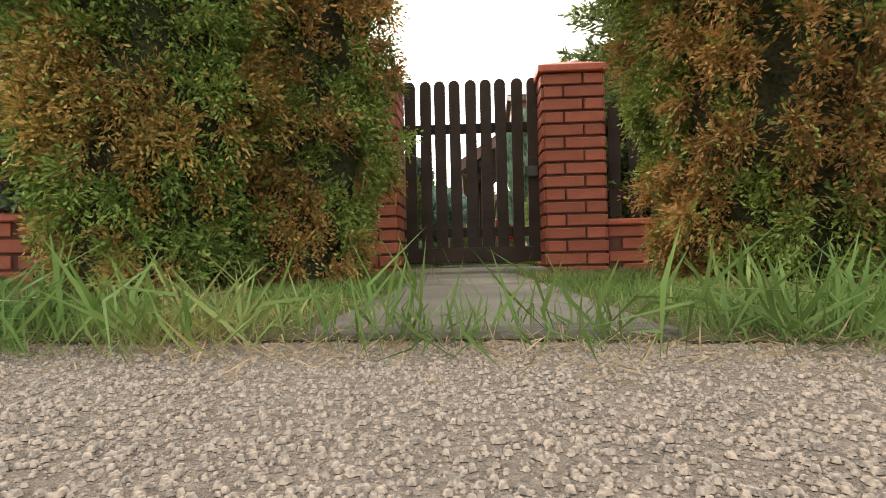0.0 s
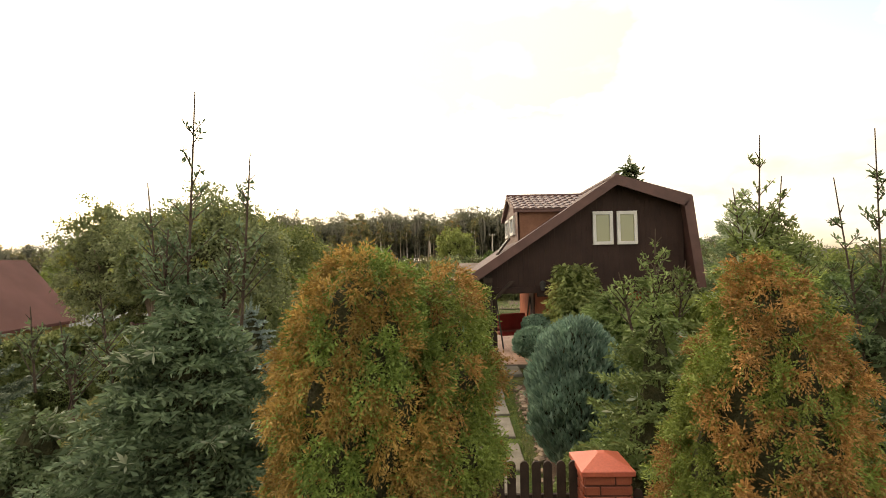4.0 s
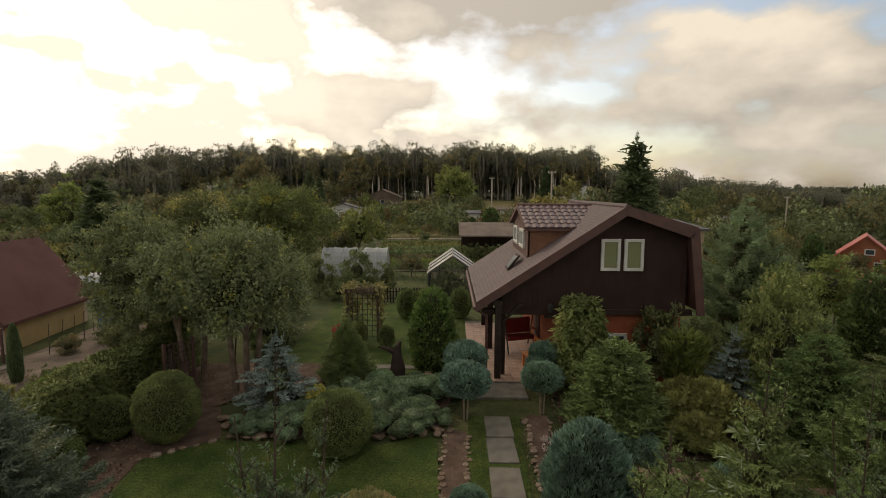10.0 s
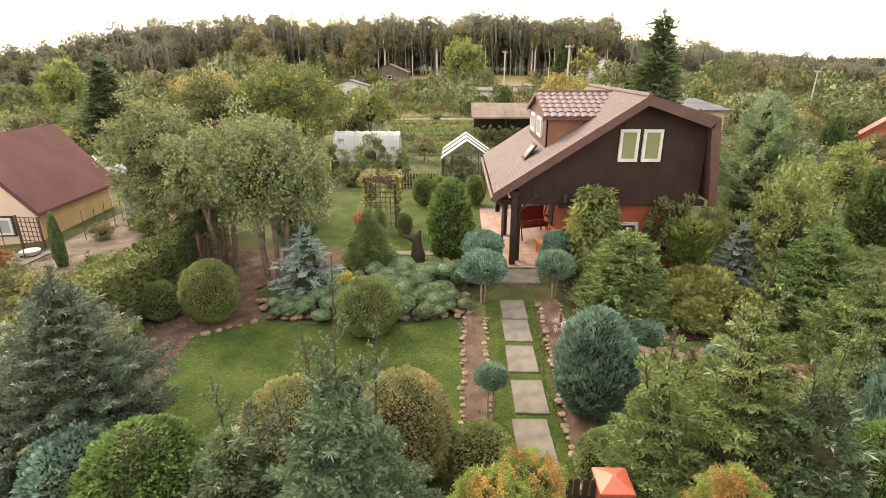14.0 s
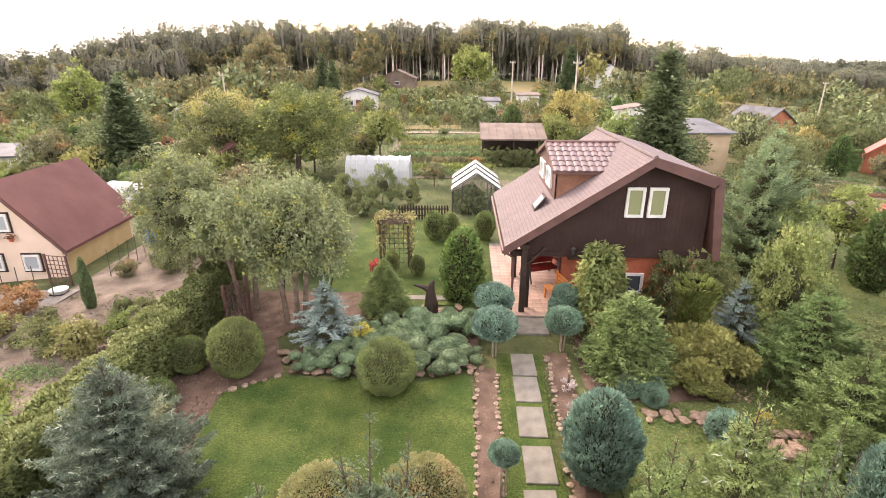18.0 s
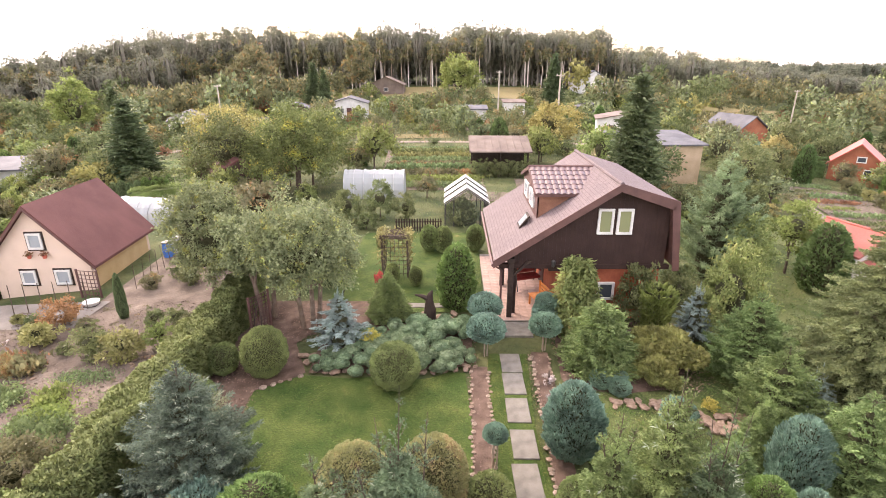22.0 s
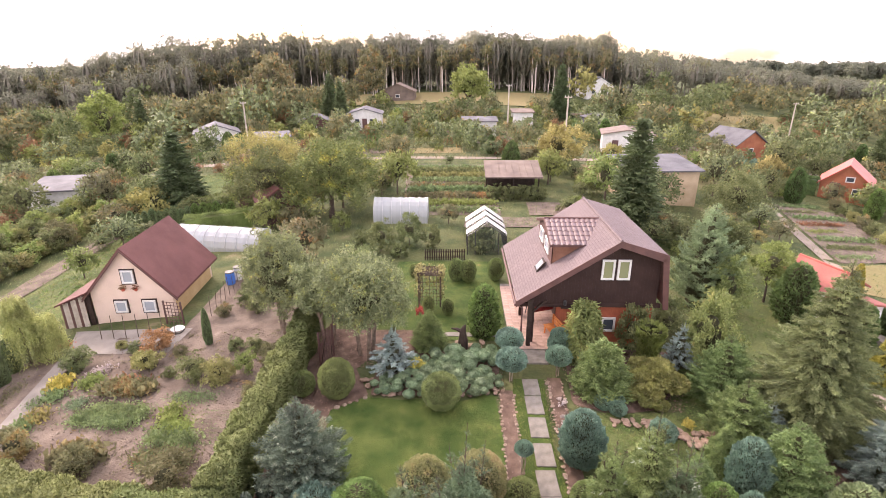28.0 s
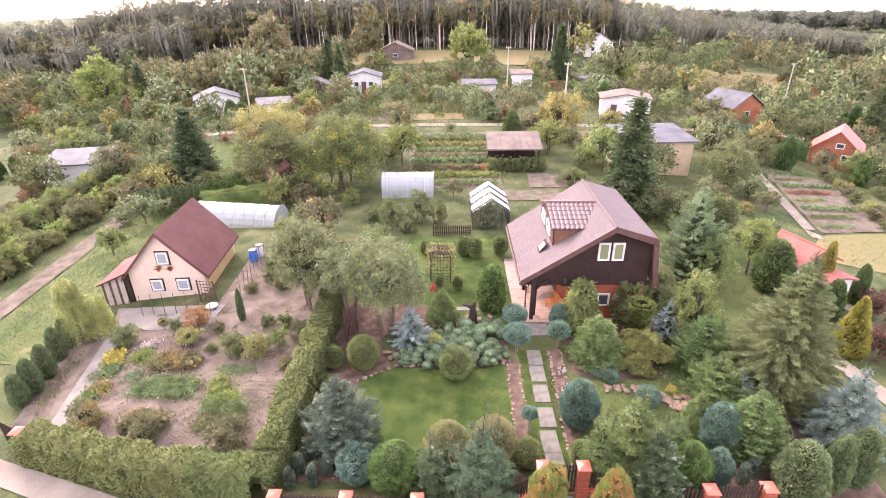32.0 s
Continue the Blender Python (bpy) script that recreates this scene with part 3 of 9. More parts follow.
def column_leaves(seed, h, prof, n, size, up=0.9, spread=0.5, bumps=0.10, width=0.5, core=True):
    """Upright sprays on a body of revolution; prof(s) is the radius at the height share s."""
    rng = np.random.default_rng(seed)
    s = rng.uniform(0, 1, n * 3)
    pr = np.array([prof(q) for q in s])
    keep = rng.uniform(0, pr.max(), len(s)) < pr + 0.05 * pr.max()
    s, pr = s[keep][:n], pr[keep][:n]
    n = len(s)
    a = rng.uniform(0, math.tau, n)
    lump = (np.sin(a * 3 + s * 9 + seed) + np.sin(a * 5 - s * 17 + seed * 2) + np.sin(a * 9 + s * 31) + np.sin(a * 14 - s * 45)) / 4
    rad = pr * (1 + bumps * lump) * rng.uniform(0.82, 1.03, n)
    p = np.stack([rad * np.cos(a), rad * np.sin(a), s * h], 1)
    o = np.stack([np.cos(a), np.sin(a), np.full(n, up)], 1) + rng.normal(size=(n, 3)) * spread
    v = leaves(rng, p, o, size, width)
    if core:
        k, hh, out = 10, 10, []
        for i in range(hh):
            for j in range(k):
                c = []
                for aa, bb in ((i, j), (i, j + 1), (i + 1, j + 1), (i + 1, j)):
                    q = aa / hh
                    c.append((0.86 * prof(q) * math.cos(bb * math.tau / k), 0.86 * prof(q) * math.sin(bb * math.tau / k), 0.02 + q * h * 0.97))
                out.append(c)
        v = np.concatenate([v, np.array(out)])
    return v


def spruce_leaves(seed, h, r, whorls, per, twigs, size, droop=0.25, base=0.06, power=0.85, leader=0.12):
    """Whorls of boughs, each a spine with twigs to both sides; a bare leader on top."""
    rng = np.random.default_rng(seed)
    P, D, L = [], [], []
    for i in range(whorls):
        q = (i + rng.uniform(-0.3, 0.3)) / whorls
        z = h * (base + (1 - base - leader) * max(q, 0))
        R = r * max(0.05, (1 - max(q, 0))) ** power * rng.uniform(0.82, 1.12)
        k = max(4, int(per * (0.55 + 0.45 * (1 - q))))
        for j in range(k):
            a = math.tau * (j + rng.uniform(-0.35, 0.35)) / k + i * 1.3
            rr = R * rng.uniform(0.72, 1.1)
            zb = z + rng.uniform(-0.35, 0.35) * h / whorls
            m = max(4, int(twigs * (0.35 + 0.65 * rr / r)))
            t = np.linspace(0.15, 1.0, m)
            zz = zb - droop * rr * t + 0.35 * droop * rr * t * t + rr * 0.10
            sp = np.stack([np.cos(a) * rr * t, np.sin(a) * rr * t, zz], 1)
            out = np.array([math.cos(a), math.sin(a), 0.0])
            side = np.array([-math.sin(a), math.cos(a), 0.0])
            for sg in (-1, 1, 0):
                P.append(sp)
                D.append(out * 0.8 + side * sg * 0.95 + rng.normal(size=(m, 3)) * 0.22 + np.array([0, 0, -0.12 if sg else 0.35]))
                L.append(size * (0.6 + 0.75 * (1 - t)) * rng.uniform(0.7, 1.3, m) * (0.5 + 0.5 * rr / r) * (1 if sg else 0.7))
    n_l = 26
    zl = np.linspace(h * (1 - leader * 1.6), h * 0.985, n_l)
    al = np.arange(n_l) * 2.4
    P.append(np.stack([0.004 * np.cos(al), 0.004 * np.sin(al), zl], 1))
    D.append(np.stack([np.cos(al) * 0.7, np.sin(al) * 0.7, np.full(n_l, 0.8)], 1))
    L.append(np.linspace(size * 0.6, size * 0.15, n_l))
    P.append(np.array([[0.0, 0.0, h * (1 - leader * 1.5)]]))
    D.append(np.array([[0.0, 0.0, 1.0]]))
    L.append(np.array([h * leader * 1.5]))
    P, D, L = np.concatenate(P), np.concatenate(D), np.concatenate(L)
    v = leaves(rng, P, D, L, 0.27, 0.2)[:-1]
    shoots = []
    top = h * (1 - leader * 1.5)
    for i in range(7 if leader > 0.1 else 1):
        a = i * 2.4
        q = 0.0 if i == 0 else rng.uniform(0.25, 0.6)
        foot = np.array([math.cos(a) * q * 0.25 * r, math.sin(a) * q * 0.25 * r, top - q * 0.6 * leader * h])
        tip = foot + np.array([math.cos(a) * q * 0.45, math.sin(a) * q * 0.45, 1.0]) * h * leader * (1.5 if i == 0 else rng.uniform(0.7, 1.15))
        for e1 in (np.array([0.013, 0, 0]), np.array([0, 0.013, 0])):
            shoots.append([foot - e1, foot + e1, tip + e1 * 0.35, tip - e1 * 0.35])
        for k in range(9):
            t_ = 0.2 + 0.75 * k / 9
            b0 = foot + (tip - foot) * t_
            dd = np.array([math.cos(k * 2.4), math.sin(k * 2.4), 0.9]) * size * 0.55 * (1.1 - t_)
            sd_ = np.array([-math.sin(k * 2.4), math.cos(k * 2.4), 0]) * 0.012
            shoots.append([b0, b0 + dd * 0.5 + sd_, b0 + dd, b0 + dd * 0.5 - sd_])
    v = np.concatenate([v, np.array(shoots)])
    # inner cone, painted in the dark shade colour where the crown has no fill
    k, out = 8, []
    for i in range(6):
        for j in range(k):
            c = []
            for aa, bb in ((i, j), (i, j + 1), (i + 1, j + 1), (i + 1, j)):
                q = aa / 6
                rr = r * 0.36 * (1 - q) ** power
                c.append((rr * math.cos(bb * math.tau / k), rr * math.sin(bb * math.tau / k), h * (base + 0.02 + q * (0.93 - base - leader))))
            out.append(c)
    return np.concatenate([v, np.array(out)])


def cloud_leaves(seed, r, rz, zc, clumps, per, size, clump_r=0.28, low=-0.6, width=0.55, hollow=0.55, lumps=0.22, core=False, core_r=0.38):
    """A loose crown: clumps of leaves through an uneven ellipsoid, with gaps."""
    rng = np.random.default_rng(seed)
    d = rand_dirs(rng, clumps * 3)
    d = d[d[:, 2] > low][:clumps]
    q = rng.uniform(hollow, 1.0, len(d)) ** 0.7 * rng.uniform(0.85, 1.1, len(d))
    q = q * (1 + lumps * sum(np.sin(d @ rng.normal(size=3) * f + rng.uniform(0, 6)) for f in (2.0, 3.0, 4.5)) / 1.6)
    c = d * q[:, None] * np.array([r, r, rz]) + np.array([0, 0, zc])
    m = len(c)
    p = np.repeat(c, per, 0) + np.clip(rng.normal(size=(m * per, 3)), -1.5, 1.5) * clump_r * 0.9 * r * np.array([0.6, 0.6, 0.42])
    o = (p - np.array([0, 0, zc])) / r * 0.5 + rng.normal(size=(m * per, 3)) * 0.8 + np.array([0, 0, -0.1])
    v = leaves(rng, p, o, size, width)
    if core:
        v = np.concatenate([v, shell(0, r * core_r, r * core_r, rz * core_r, zc)])
    return v


def sprig_cone(seed, h, prof, n, size, reach=0.26, rows=7):
    """Short boughs over an uneven cone, each a spine with finger-like shoots fanned to both sides."""
    rng = np.random.default_rng(seed)
    grid = np.linspace(0.0, 1.0, 300)
    w = np.cumsum([prof(q) + 0.03 for q in grid])
    s = np.interp(rng.uniform(0, 1, n), w / w[-1], grid)
    a = np.arange(n) * 2.399963 + rng.normal(size=n) * 0.3
    lump = (np.sin(a * 3 + s * 13 + seed) + np.sin(a * 5 - s * 23)) / 2
    rad = np.array([prof(q) for q in s]) * (1 + 0.13 * lump) * rng.uniform(0.62, 1.0, n)
    c = np.stack([rad * np.cos(a), rad * np.sin(a), s * h], 1)
    o = unit(np.stack([np.cos(a), np.sin(a), rng.uniform(-0.15, 0.45, n)], 1) + rng.normal(size=(n, 3)) * 0.18)
    side = unit(np.cross(o, np.array([0.0, 0.0, 1.0])) + rng.normal(size=(n, 3)) * 0.2)
    L = reach * rng.uniform(0.6, 1.25, n)
    P, D, S = [], [], []
    for k in range(rows):
        t = k / (rows - 1)
        for sg in ((-1, 1) if k < rows - 1 else (0,)):
            P.append(c + o * ((t - 0.55) * L)[:, None])
            D.append(o + side * sg * 0.85 + rng.normal(size=(n, 3)) * 0.2)
            S.append(size * (1.15 - 0.45 * t) * rng.uniform(0.75, 1.25, n))
    return leaves(rng, np.concatenate(P), np.concatenate(D), np.concatenate(S), 0.3, 0.2)


def weeping_leaves(seed, h, r, strands, per, size):
    """Strands that arch out from an upright leader and hang straight down, thin and feathery at the top."""
    rng = np.random.default_rng(seed)
    P, D, S = [], [], []
    for i in range(strands):
        q = rng.uniform(0.25, 1.0) ** 0.8
        a = i * 2.399963
        R = r * (1.25 - 0.75 * q) * rng.uniform(0.6, 1.1)
        z0 = h * q
        drop = min(z0 - 0.05, h * rng.uniform(0.35, 0.6)) * (1.0 if q < 0.85 else 0.6)
        t = np.linspace(0.05, 1.0, per)
        out = R * np.minimum(1.0, t * 2.4) ** 0.7
        zz = z0 + 0.10 * h * np.sin(np.minimum(t * 2.4, 1.0) * 2.2) * (0.5 + q * 0.6) - drop * np.maximum(0.0, t - 0.25) / 0.75
        p = np.stack([np.cos(a) * out, np.sin(a) * out, zz], 1) + rng.normal(size=(per, 3)) * 0.015
        P.append(p)
        d = np.gradient(p, axis=0)
        D.append(unit(d) + rng.normal(size=(per, 3)) * 0.38)
        S.append(size * rng.uniform(0.7, 1.3, per))
    return leaves(rng, np.concatenate(P), np.concatenate(D), np.concatenate(S), 0.32, 0.2)


def limbs(seed, h_trunk, r_trunk, r_crown, zc, n=5, sides=6, lean=0.05):
    """A tapered trunk that forks into limbs, in one mesh."""
    rng = random.Random(seed)
    bm = bmesh.new()
    lx, ly = rng.uniform(-lean, lean), rng.uniform(-lean, lean)
    top = (lx * h_trunk, ly * h_trunk, h_trunk)
    add_tube(bm, [(0, 0, -0.1), (lx * h_trunk * 0.4, ly * h_trunk * 0.4, h_trunk * 0.5), top], [r_trunk * 1.2, r_trunk, r_trunk * 0.8], sides)
    for i in range(n):
        a = math.tau * (i + rng.uniform(-0.3, 0.3)) / n
        k = rng.uniform(0.55, 0.85)
        e = (top[0] + math.cos(a) * r_crown * k, top[1] + math.sin(a) * r_crown * k, zc + rng.uniform(-0.1, 0.5) * r_crown)
        mid = (top[0] + (e[0] - top[0]) * 0.45, top[1] + (e[1] - top[1]) * 0.45, top[2] + (e[2] - top[2]) * 0.6)
        s = (top[0], top[1], top[2] - 0.12 * i / n)
        add_tube(bm, [s, mid, e], [r_trunk * 0.6, r_trunk * 0.38, r_trunk * 0.1], 5)
    return bm


MESHES = {}


def shared(key, build):
    if key not in MESHES:
        MESHES[key] = build()
    return MESHES[key]


def mesh_of(name, bm, mat):
    me = bpy.data.meshes.new(name)
    bm.to_mesh(me)
    bm.free()
    me.materials.append(mat)
    return me


def plant(name, x, y, crown, label, category, scale=(1, 1, 1), rz=0.0, trunk=None, group="", z=None, crown_name="foliage", trunk_name="trunk"):
    """A plant on the ground: its foot as an Empty, a trunk where it has one, and its leaves."""
    e = thing(name, x, y, G(x, y) if z is None else z, label, category, group, rz)
    e.scale = scale
    crown_part(trunk_name, trunk if trunk is not None else shared("bush_stem", lambda: stem_mesh(0.45, 0.03, M["bark"])), e)
    crown_part(crown_name, crown, e)
    return e


def stem_mesh(h, r, mat):
    return mesh_of("stem", tube([(0, 0, -0.05), (0.01, 0, h * 0.5), (0, 0.01, h)], [r * 1.2, r, r * 0.75], 6), mat)


# ---- ground, road, lawn, beds ----
def ground_sheet():
    xs = sorted(set([-420, -300, -220, -160, -120] + list(np.arange(-90, 91, 1.5)) + [120, 160, 220, 300, 420]))
    ys = sorted(set([-300, -150, -80, -50, -30, -20, -14, -10, -7] + list(np.arange(-5, 76, 1.25)) + list(np.arange(76, 170, 4)) + [190, 230, 300, 420, 700]))
    verts = [(x, y, G(x, y) - 0.02) for y in ys for x in xs]
    w = len(xs)
    faces = [(j * w + i, j * w + i + 1, (j + 1) * w + i + 1, (j + 1) * w + i) for j in range(len(ys) - 1) for i in range(w - 1)]
    me = bpy.data.meshes.new("ground")
    me.from_pydata(verts, [], faces)
    me.materials.append(M["ground"])
    for p in me.polygons:
        p.use_smooth = True
    return tagged(new("ground", me), "patchy meadow ground of the allotment gardens", "ground", kind="structure")


def inside(poly, x, y):
    c = False
    for (x0, y0), (x1, y1) in zip(poly, poly[1:] + poly[:1]):
        if (y0 > y) != (y1 > y) and x < (x1 - x0) * (y - y0) / (y1 - y0) + x0:
            c = not c
    return c


def nearest(poly, x, y):
    best = None
    for (x0, y0), (x1, y1) in zip(poly, poly[1:] + poly[:1]):
        dx, dy = x1 - x0, y1 - y0
        t = min(1, max(0, ((x - x0) * dx + (y - y0) * dy) / (dx * dx + dy * dy + 1e-9)))
        q = (x0 + t * dx, y0 + t * dy)
        d = (q[0] - x) ** 2 + (q[1] - y) ** 2
        if best is None or d < best[0]:
            best = (d, q)
    return best[1]


def drape(name, poly, lift, step, mat, label, category="ground", rough=0.0, kind="structure"):
    """A sheet over a stretch of the ground, lying a little above it."""
    x0, x1 = min(p[0] for p in poly), max(p[0] for p in poly)
    y0, y1 = min(p[1] for p in poly), max(p[1] for p in poly)
    nx, ny = max(1, round((x1 - x0) / step)), max(1, round((y1 - y0) / step))
    sx, sy = (x1 - x0) / nx, (y1 - y0) / ny
    idx, verts, faces, use = {}, [], [], {}
    for j in range(ny):
        for i in range(nx):
            if inside(poly, x0 + (i + 0.5) * sx, y0 + (j + 0.5) * sy):
                f = []
                for a, b in ((i, j), (i + 1, j), (i + 1, j + 1), (i, j + 1)):
                    if (a, b) not in idx:
                        idx[a, b] = len(verts)
                        verts.append([x0 + a * sx, y0 + b * sy])
                    f.append(idx[a, b])
                    use[a, b] = use.get((a, b), 0) + 1
                faces.append(f)
    for k, v in idx.items():
        if use[k] < 4:
            verts[v] = list(nearest(poly, *verts[v]))
    out = []
    for x, y in verts:
        out.append((x, y, G(x, y) + lift + (noise.noise((x * 1.7, y * 1.7, 3.0)) * rough if rough else 0)))
    me = bpy.data.meshes.new(name)
    me.from_pydata(out, [], faces)
    me.materials.append(mat)
    for p in me.polygons:
        p.use_smooth = True
    return tagged(new(name, me), label, category, kind=kind)


ground_sheet()
drape("road", [(-14, -9), (14, -9), (14, 1.6), (-14, 1.6)], 0.0, 0.5, M["asphalt"], "worn gravelly concrete road in front of the garden", "road")
drape("verge", [(-14, 1.25)] + [(x * 0.12, 1.27 + 0.05 * noise.noise((x * 0.31, 0.7, 0)) + 0.035 * noise.noise((x * 0.83, 4.1, 0))) for x in range(-40, 41)] + [(14, 1.32), (14, 4.2), (-14, 4.2)], 0.004, 0.06, M["verge"], "dry patchy grass strip between road and fence", "ground", 0.004)
drape("lawn", [(-7.9, 9.6), (-7.3, 9.95), (-6.6, 10.35), (-5.2, 10.15), (-4.2, 10.3), (-2.9, 10.1), (-1.7, 10.75), (-1.55, 8), (-1.65, 5.0), (-6.5, 4.9), (-7.6, 7.2)], 0.02, 0.3, M["lawn"], "short mown green lawn", "lawn")
drape("lawn_path", [(-1.0, 4.3), (0.25, 4.3), (0.1, 8), (0.35, 11.6), (-0.9, 11.6), (-1.15, 8)], 0.012, 0.3, M["lawn"], "grass strips along the stepping slabs", "lawn")
drape("lawn_back", [(-7.0, 14.5), (-0.9, 14.5), (-0.6, 24), (-6.8, 24)], 0.012, 0.6, M["lawn"], "lawn behind the flower bed", "lawn")
drape("lawn_right", [(1.3, 5.4), (5.0, 5.2), (7.6, 8.6), (8.4, 12.5), (6.6, 13.6), (5.3, 9.8), (2.0, 9.6), (1.2, 7.2)], 0.014, 0.5, M["roughturf"], "sparse dry lawn between the conifers", "lawn")
drape("bed_left", [(-9.3, 5), (-7.7, 7.2), (-7.95, 9.5), (-6.6, 10.5), (-7.4, 12.3), (-9.7, 12.5)], 0.008, 0.4, M["mulch"], "bark-mulched bed beside the hedge", "ground", 0.03)
drape("bed_rock", [(-6.5, 10.45), (-4.2, 10.4), (-1.6, 10.85), (-1.2, 13.6), (-6.6, 13.6)], 0.03, 0.3, M["mulch"], "raised rock-edged juniper bed", "ground", 0.04)
drape("bed_apple", [(-9.6, 12.3), (-7.4, 12.2), (-6.7, 13.5), (-4.9, 13.7), (-5.1, 15.4), (-9.5, 15.6)], 0.024, 0.4, M["mulch"], "bare dark ground under the apple trees", "ground", 0.03)
drape("bed_strip", [(-1.6, 5.0), (-1.12, 5.0), (-0.98, 10.8), (-1.5, 10.8)], 0.03, 0.2, M["mulch"], "narrow mulched bed edged with stones", "ground", 0.02)
drape("bed_strip_right", [(0.2, 5.0), (0.75, 5.0), (1.05, 11.7), (0.5, 11.7)], 0.03, 0.2, M["mulch"], "narrow mulched bed edged with stones", "ground", 0.02)
drape("bed_right", [(1.2, 10.1), (2.6, 9.5), (4.4, 9.9), (5.5, 11.2), (6.4, 14.0), (1.6, 14.0)], 0.02, 0.4, M["mulch"], "mulched shrub bed before the house", "ground", 0.03)
drape("bed_front", [(-9.2, 4.5), (-1.2, 4.5), (-1.75, 4.95), (-6.6, 4.85), (-7.6, 7.0), (-9.2, 7.0)], 0.008, 0.3, M["mulch"], "mulched bed behind the fence", "ground", 0.02)
drape("bed_front_right", [(0.8, 4.45), (10.5, 3.6), (11, 8), (6.4, 7.2), (5.2, 5.3)], 0.01, 0.4, M["mulch"], "brown bed under the conifers", "ground", 0.02)
drape("soil_neighbour", [(-19.6, 7.0), (-10.9, 5.0), (-10.6, 16.0), (-11.4, 22.5), (-16.9, 22.5), (-16.8, 16.0), (-20.2, 16.0)], 0.015, 0.5, M["soil"], "bare raked garden soil of the neighbouring plot", "ground", 0.05)
drape("path_neighbour", [(-19.95, 6.3), (-19.1, 6.2), (-20.8, 14.2), (-21.6, 14.2)], 0.05, 0.4, M["concrete"], "straight pale concrete garden path", "path")
drape("soil_path_bed", [(-21.9, 7.4), (-19.0, 6.9), (-20.7, 13.9), (-23.3, 13.9)], 0.02, 0.4, M["soil"], "narrow soil bed along the garden path", "ground", 0.04)
drape("path_patio", [(-21.5, 14.3), (-16.4, 14.0), (-16.3, 16.2), (-22.6, 16.6)], 0.035, 0.4, M["concrete"], "pale paved strip before the beige house", "path")
drape("track", [(-60, 62.5), (-15, 59.2), (0, 58.8), (20, 60), (60, 63), (60, 65), (20, 61.8), (0, 60.4), (-15, 60.9), (-60, 64.8)], 0.04, 1.5, M["sand"], "pale sandy track across the allotments", "path")
drape("field", [(-32, 118), (20, 112), (26, 132), (-34, 135)], 0.15, 4.0, M["drygrass"], "dry yellow meadow before the wood", "ground")
drape("field_right", [(40, 95), (75, 95), (75, 118), (38, 120)], 0.15, 4.0, M["drygrass"], "dry meadow slope", "ground")
drape("plot_vegetable", [(-7.5, 34), (0.5, 34), (0.5, 55), (-9, 55)], 0.03, 1.0, M["soil"], "vegetable plot soil", "ground", 0.05)
drape("lawn_right_far", [(9, 12), (15, 12), (19, 30), (10, 30)], 0.012, 1.0, M["roughturf"], "dry lawn beside the brown house", "ground")
drape("track_right", [(14.6, 6.5), (15.8, 6.2), (14.2, 12.2), (13.2, 12.0)], 0.03, 0.5, M["sand"], "sandy path between the gardens", "path")


# ---- stepping slabs and the entry path ----
def slab_mesh(w, l):
    bm = box(-w / 2, w / 2, -l / 2, l / 2, 0, 0.06, 0.012)
    return mesh_of("slab", bm, M["slab"])


def place(ob, x, y, z, rz=0.0, s=(1, 1, 1)):
    ob.matrix_world = pose(x, y, z, 0, 0, rz) @ Matrix.Diagonal((*s, 1))
    return ob


s_me = slab_mesh(0.62, 0.98)
for i, (x, y) in enumerate(((-0.33, 5.35), (-0.36, 6.2), (-0.28, 7.4), (-0.28, 8.72), (-0.25, 9.95), (-0.22, 11.05))):
    ob = new("stepping_slab", s_me)
    place(ob, x, y, G(x, y) - 0.02, random.uniform(-2, 2), (1.02, 1.08 if i else 0.95, 1))
    tagged(ob, "weathered rectangular concrete stepping slab in the grass", "slab", "slabs of the garden path")
e_me = slab_mesh(0.47, 0.98)
for x, y, k in ((-0.41, 2.83, 1.0), (-0.39, 1.83, 1.0), (-0.385, 1.31, 0.05)):
    ob = new("stepping_slab", e_me)
    place(ob, x, y, G(x, y) - 0.048, random.uniform(-1, 1), (1, k, 1))
    tagged(ob, "worn flat concrete slab before the gate", "slab", "slabs before the gate")
kerb = part("kerb", box(-0.80, 0.0, 3.36, 3.92, G(-0.3, 4) - 0.08, G(-0.3, 4) + 0.025, 0.01), M["slab"])
tagged(kerb, "pale concrete threshold under the gate", "kerb", kind="structure")


# ---- brick pillars, plinths and fence ----
BR_L, BR_H, BR_D = 0.235, 0.064, 0.018


def brick_mesh(l, d):
    return mesh_of("brick", box(-l / 2, l / 2, -d / 2, d / 2, -BR_H / 2, BR_H / 2, 0.004), M["brick"])


BM_FULL, BM_HALF = brick_mesh(BR_L, BR_D), brick_mesh(0.112, BR_D)


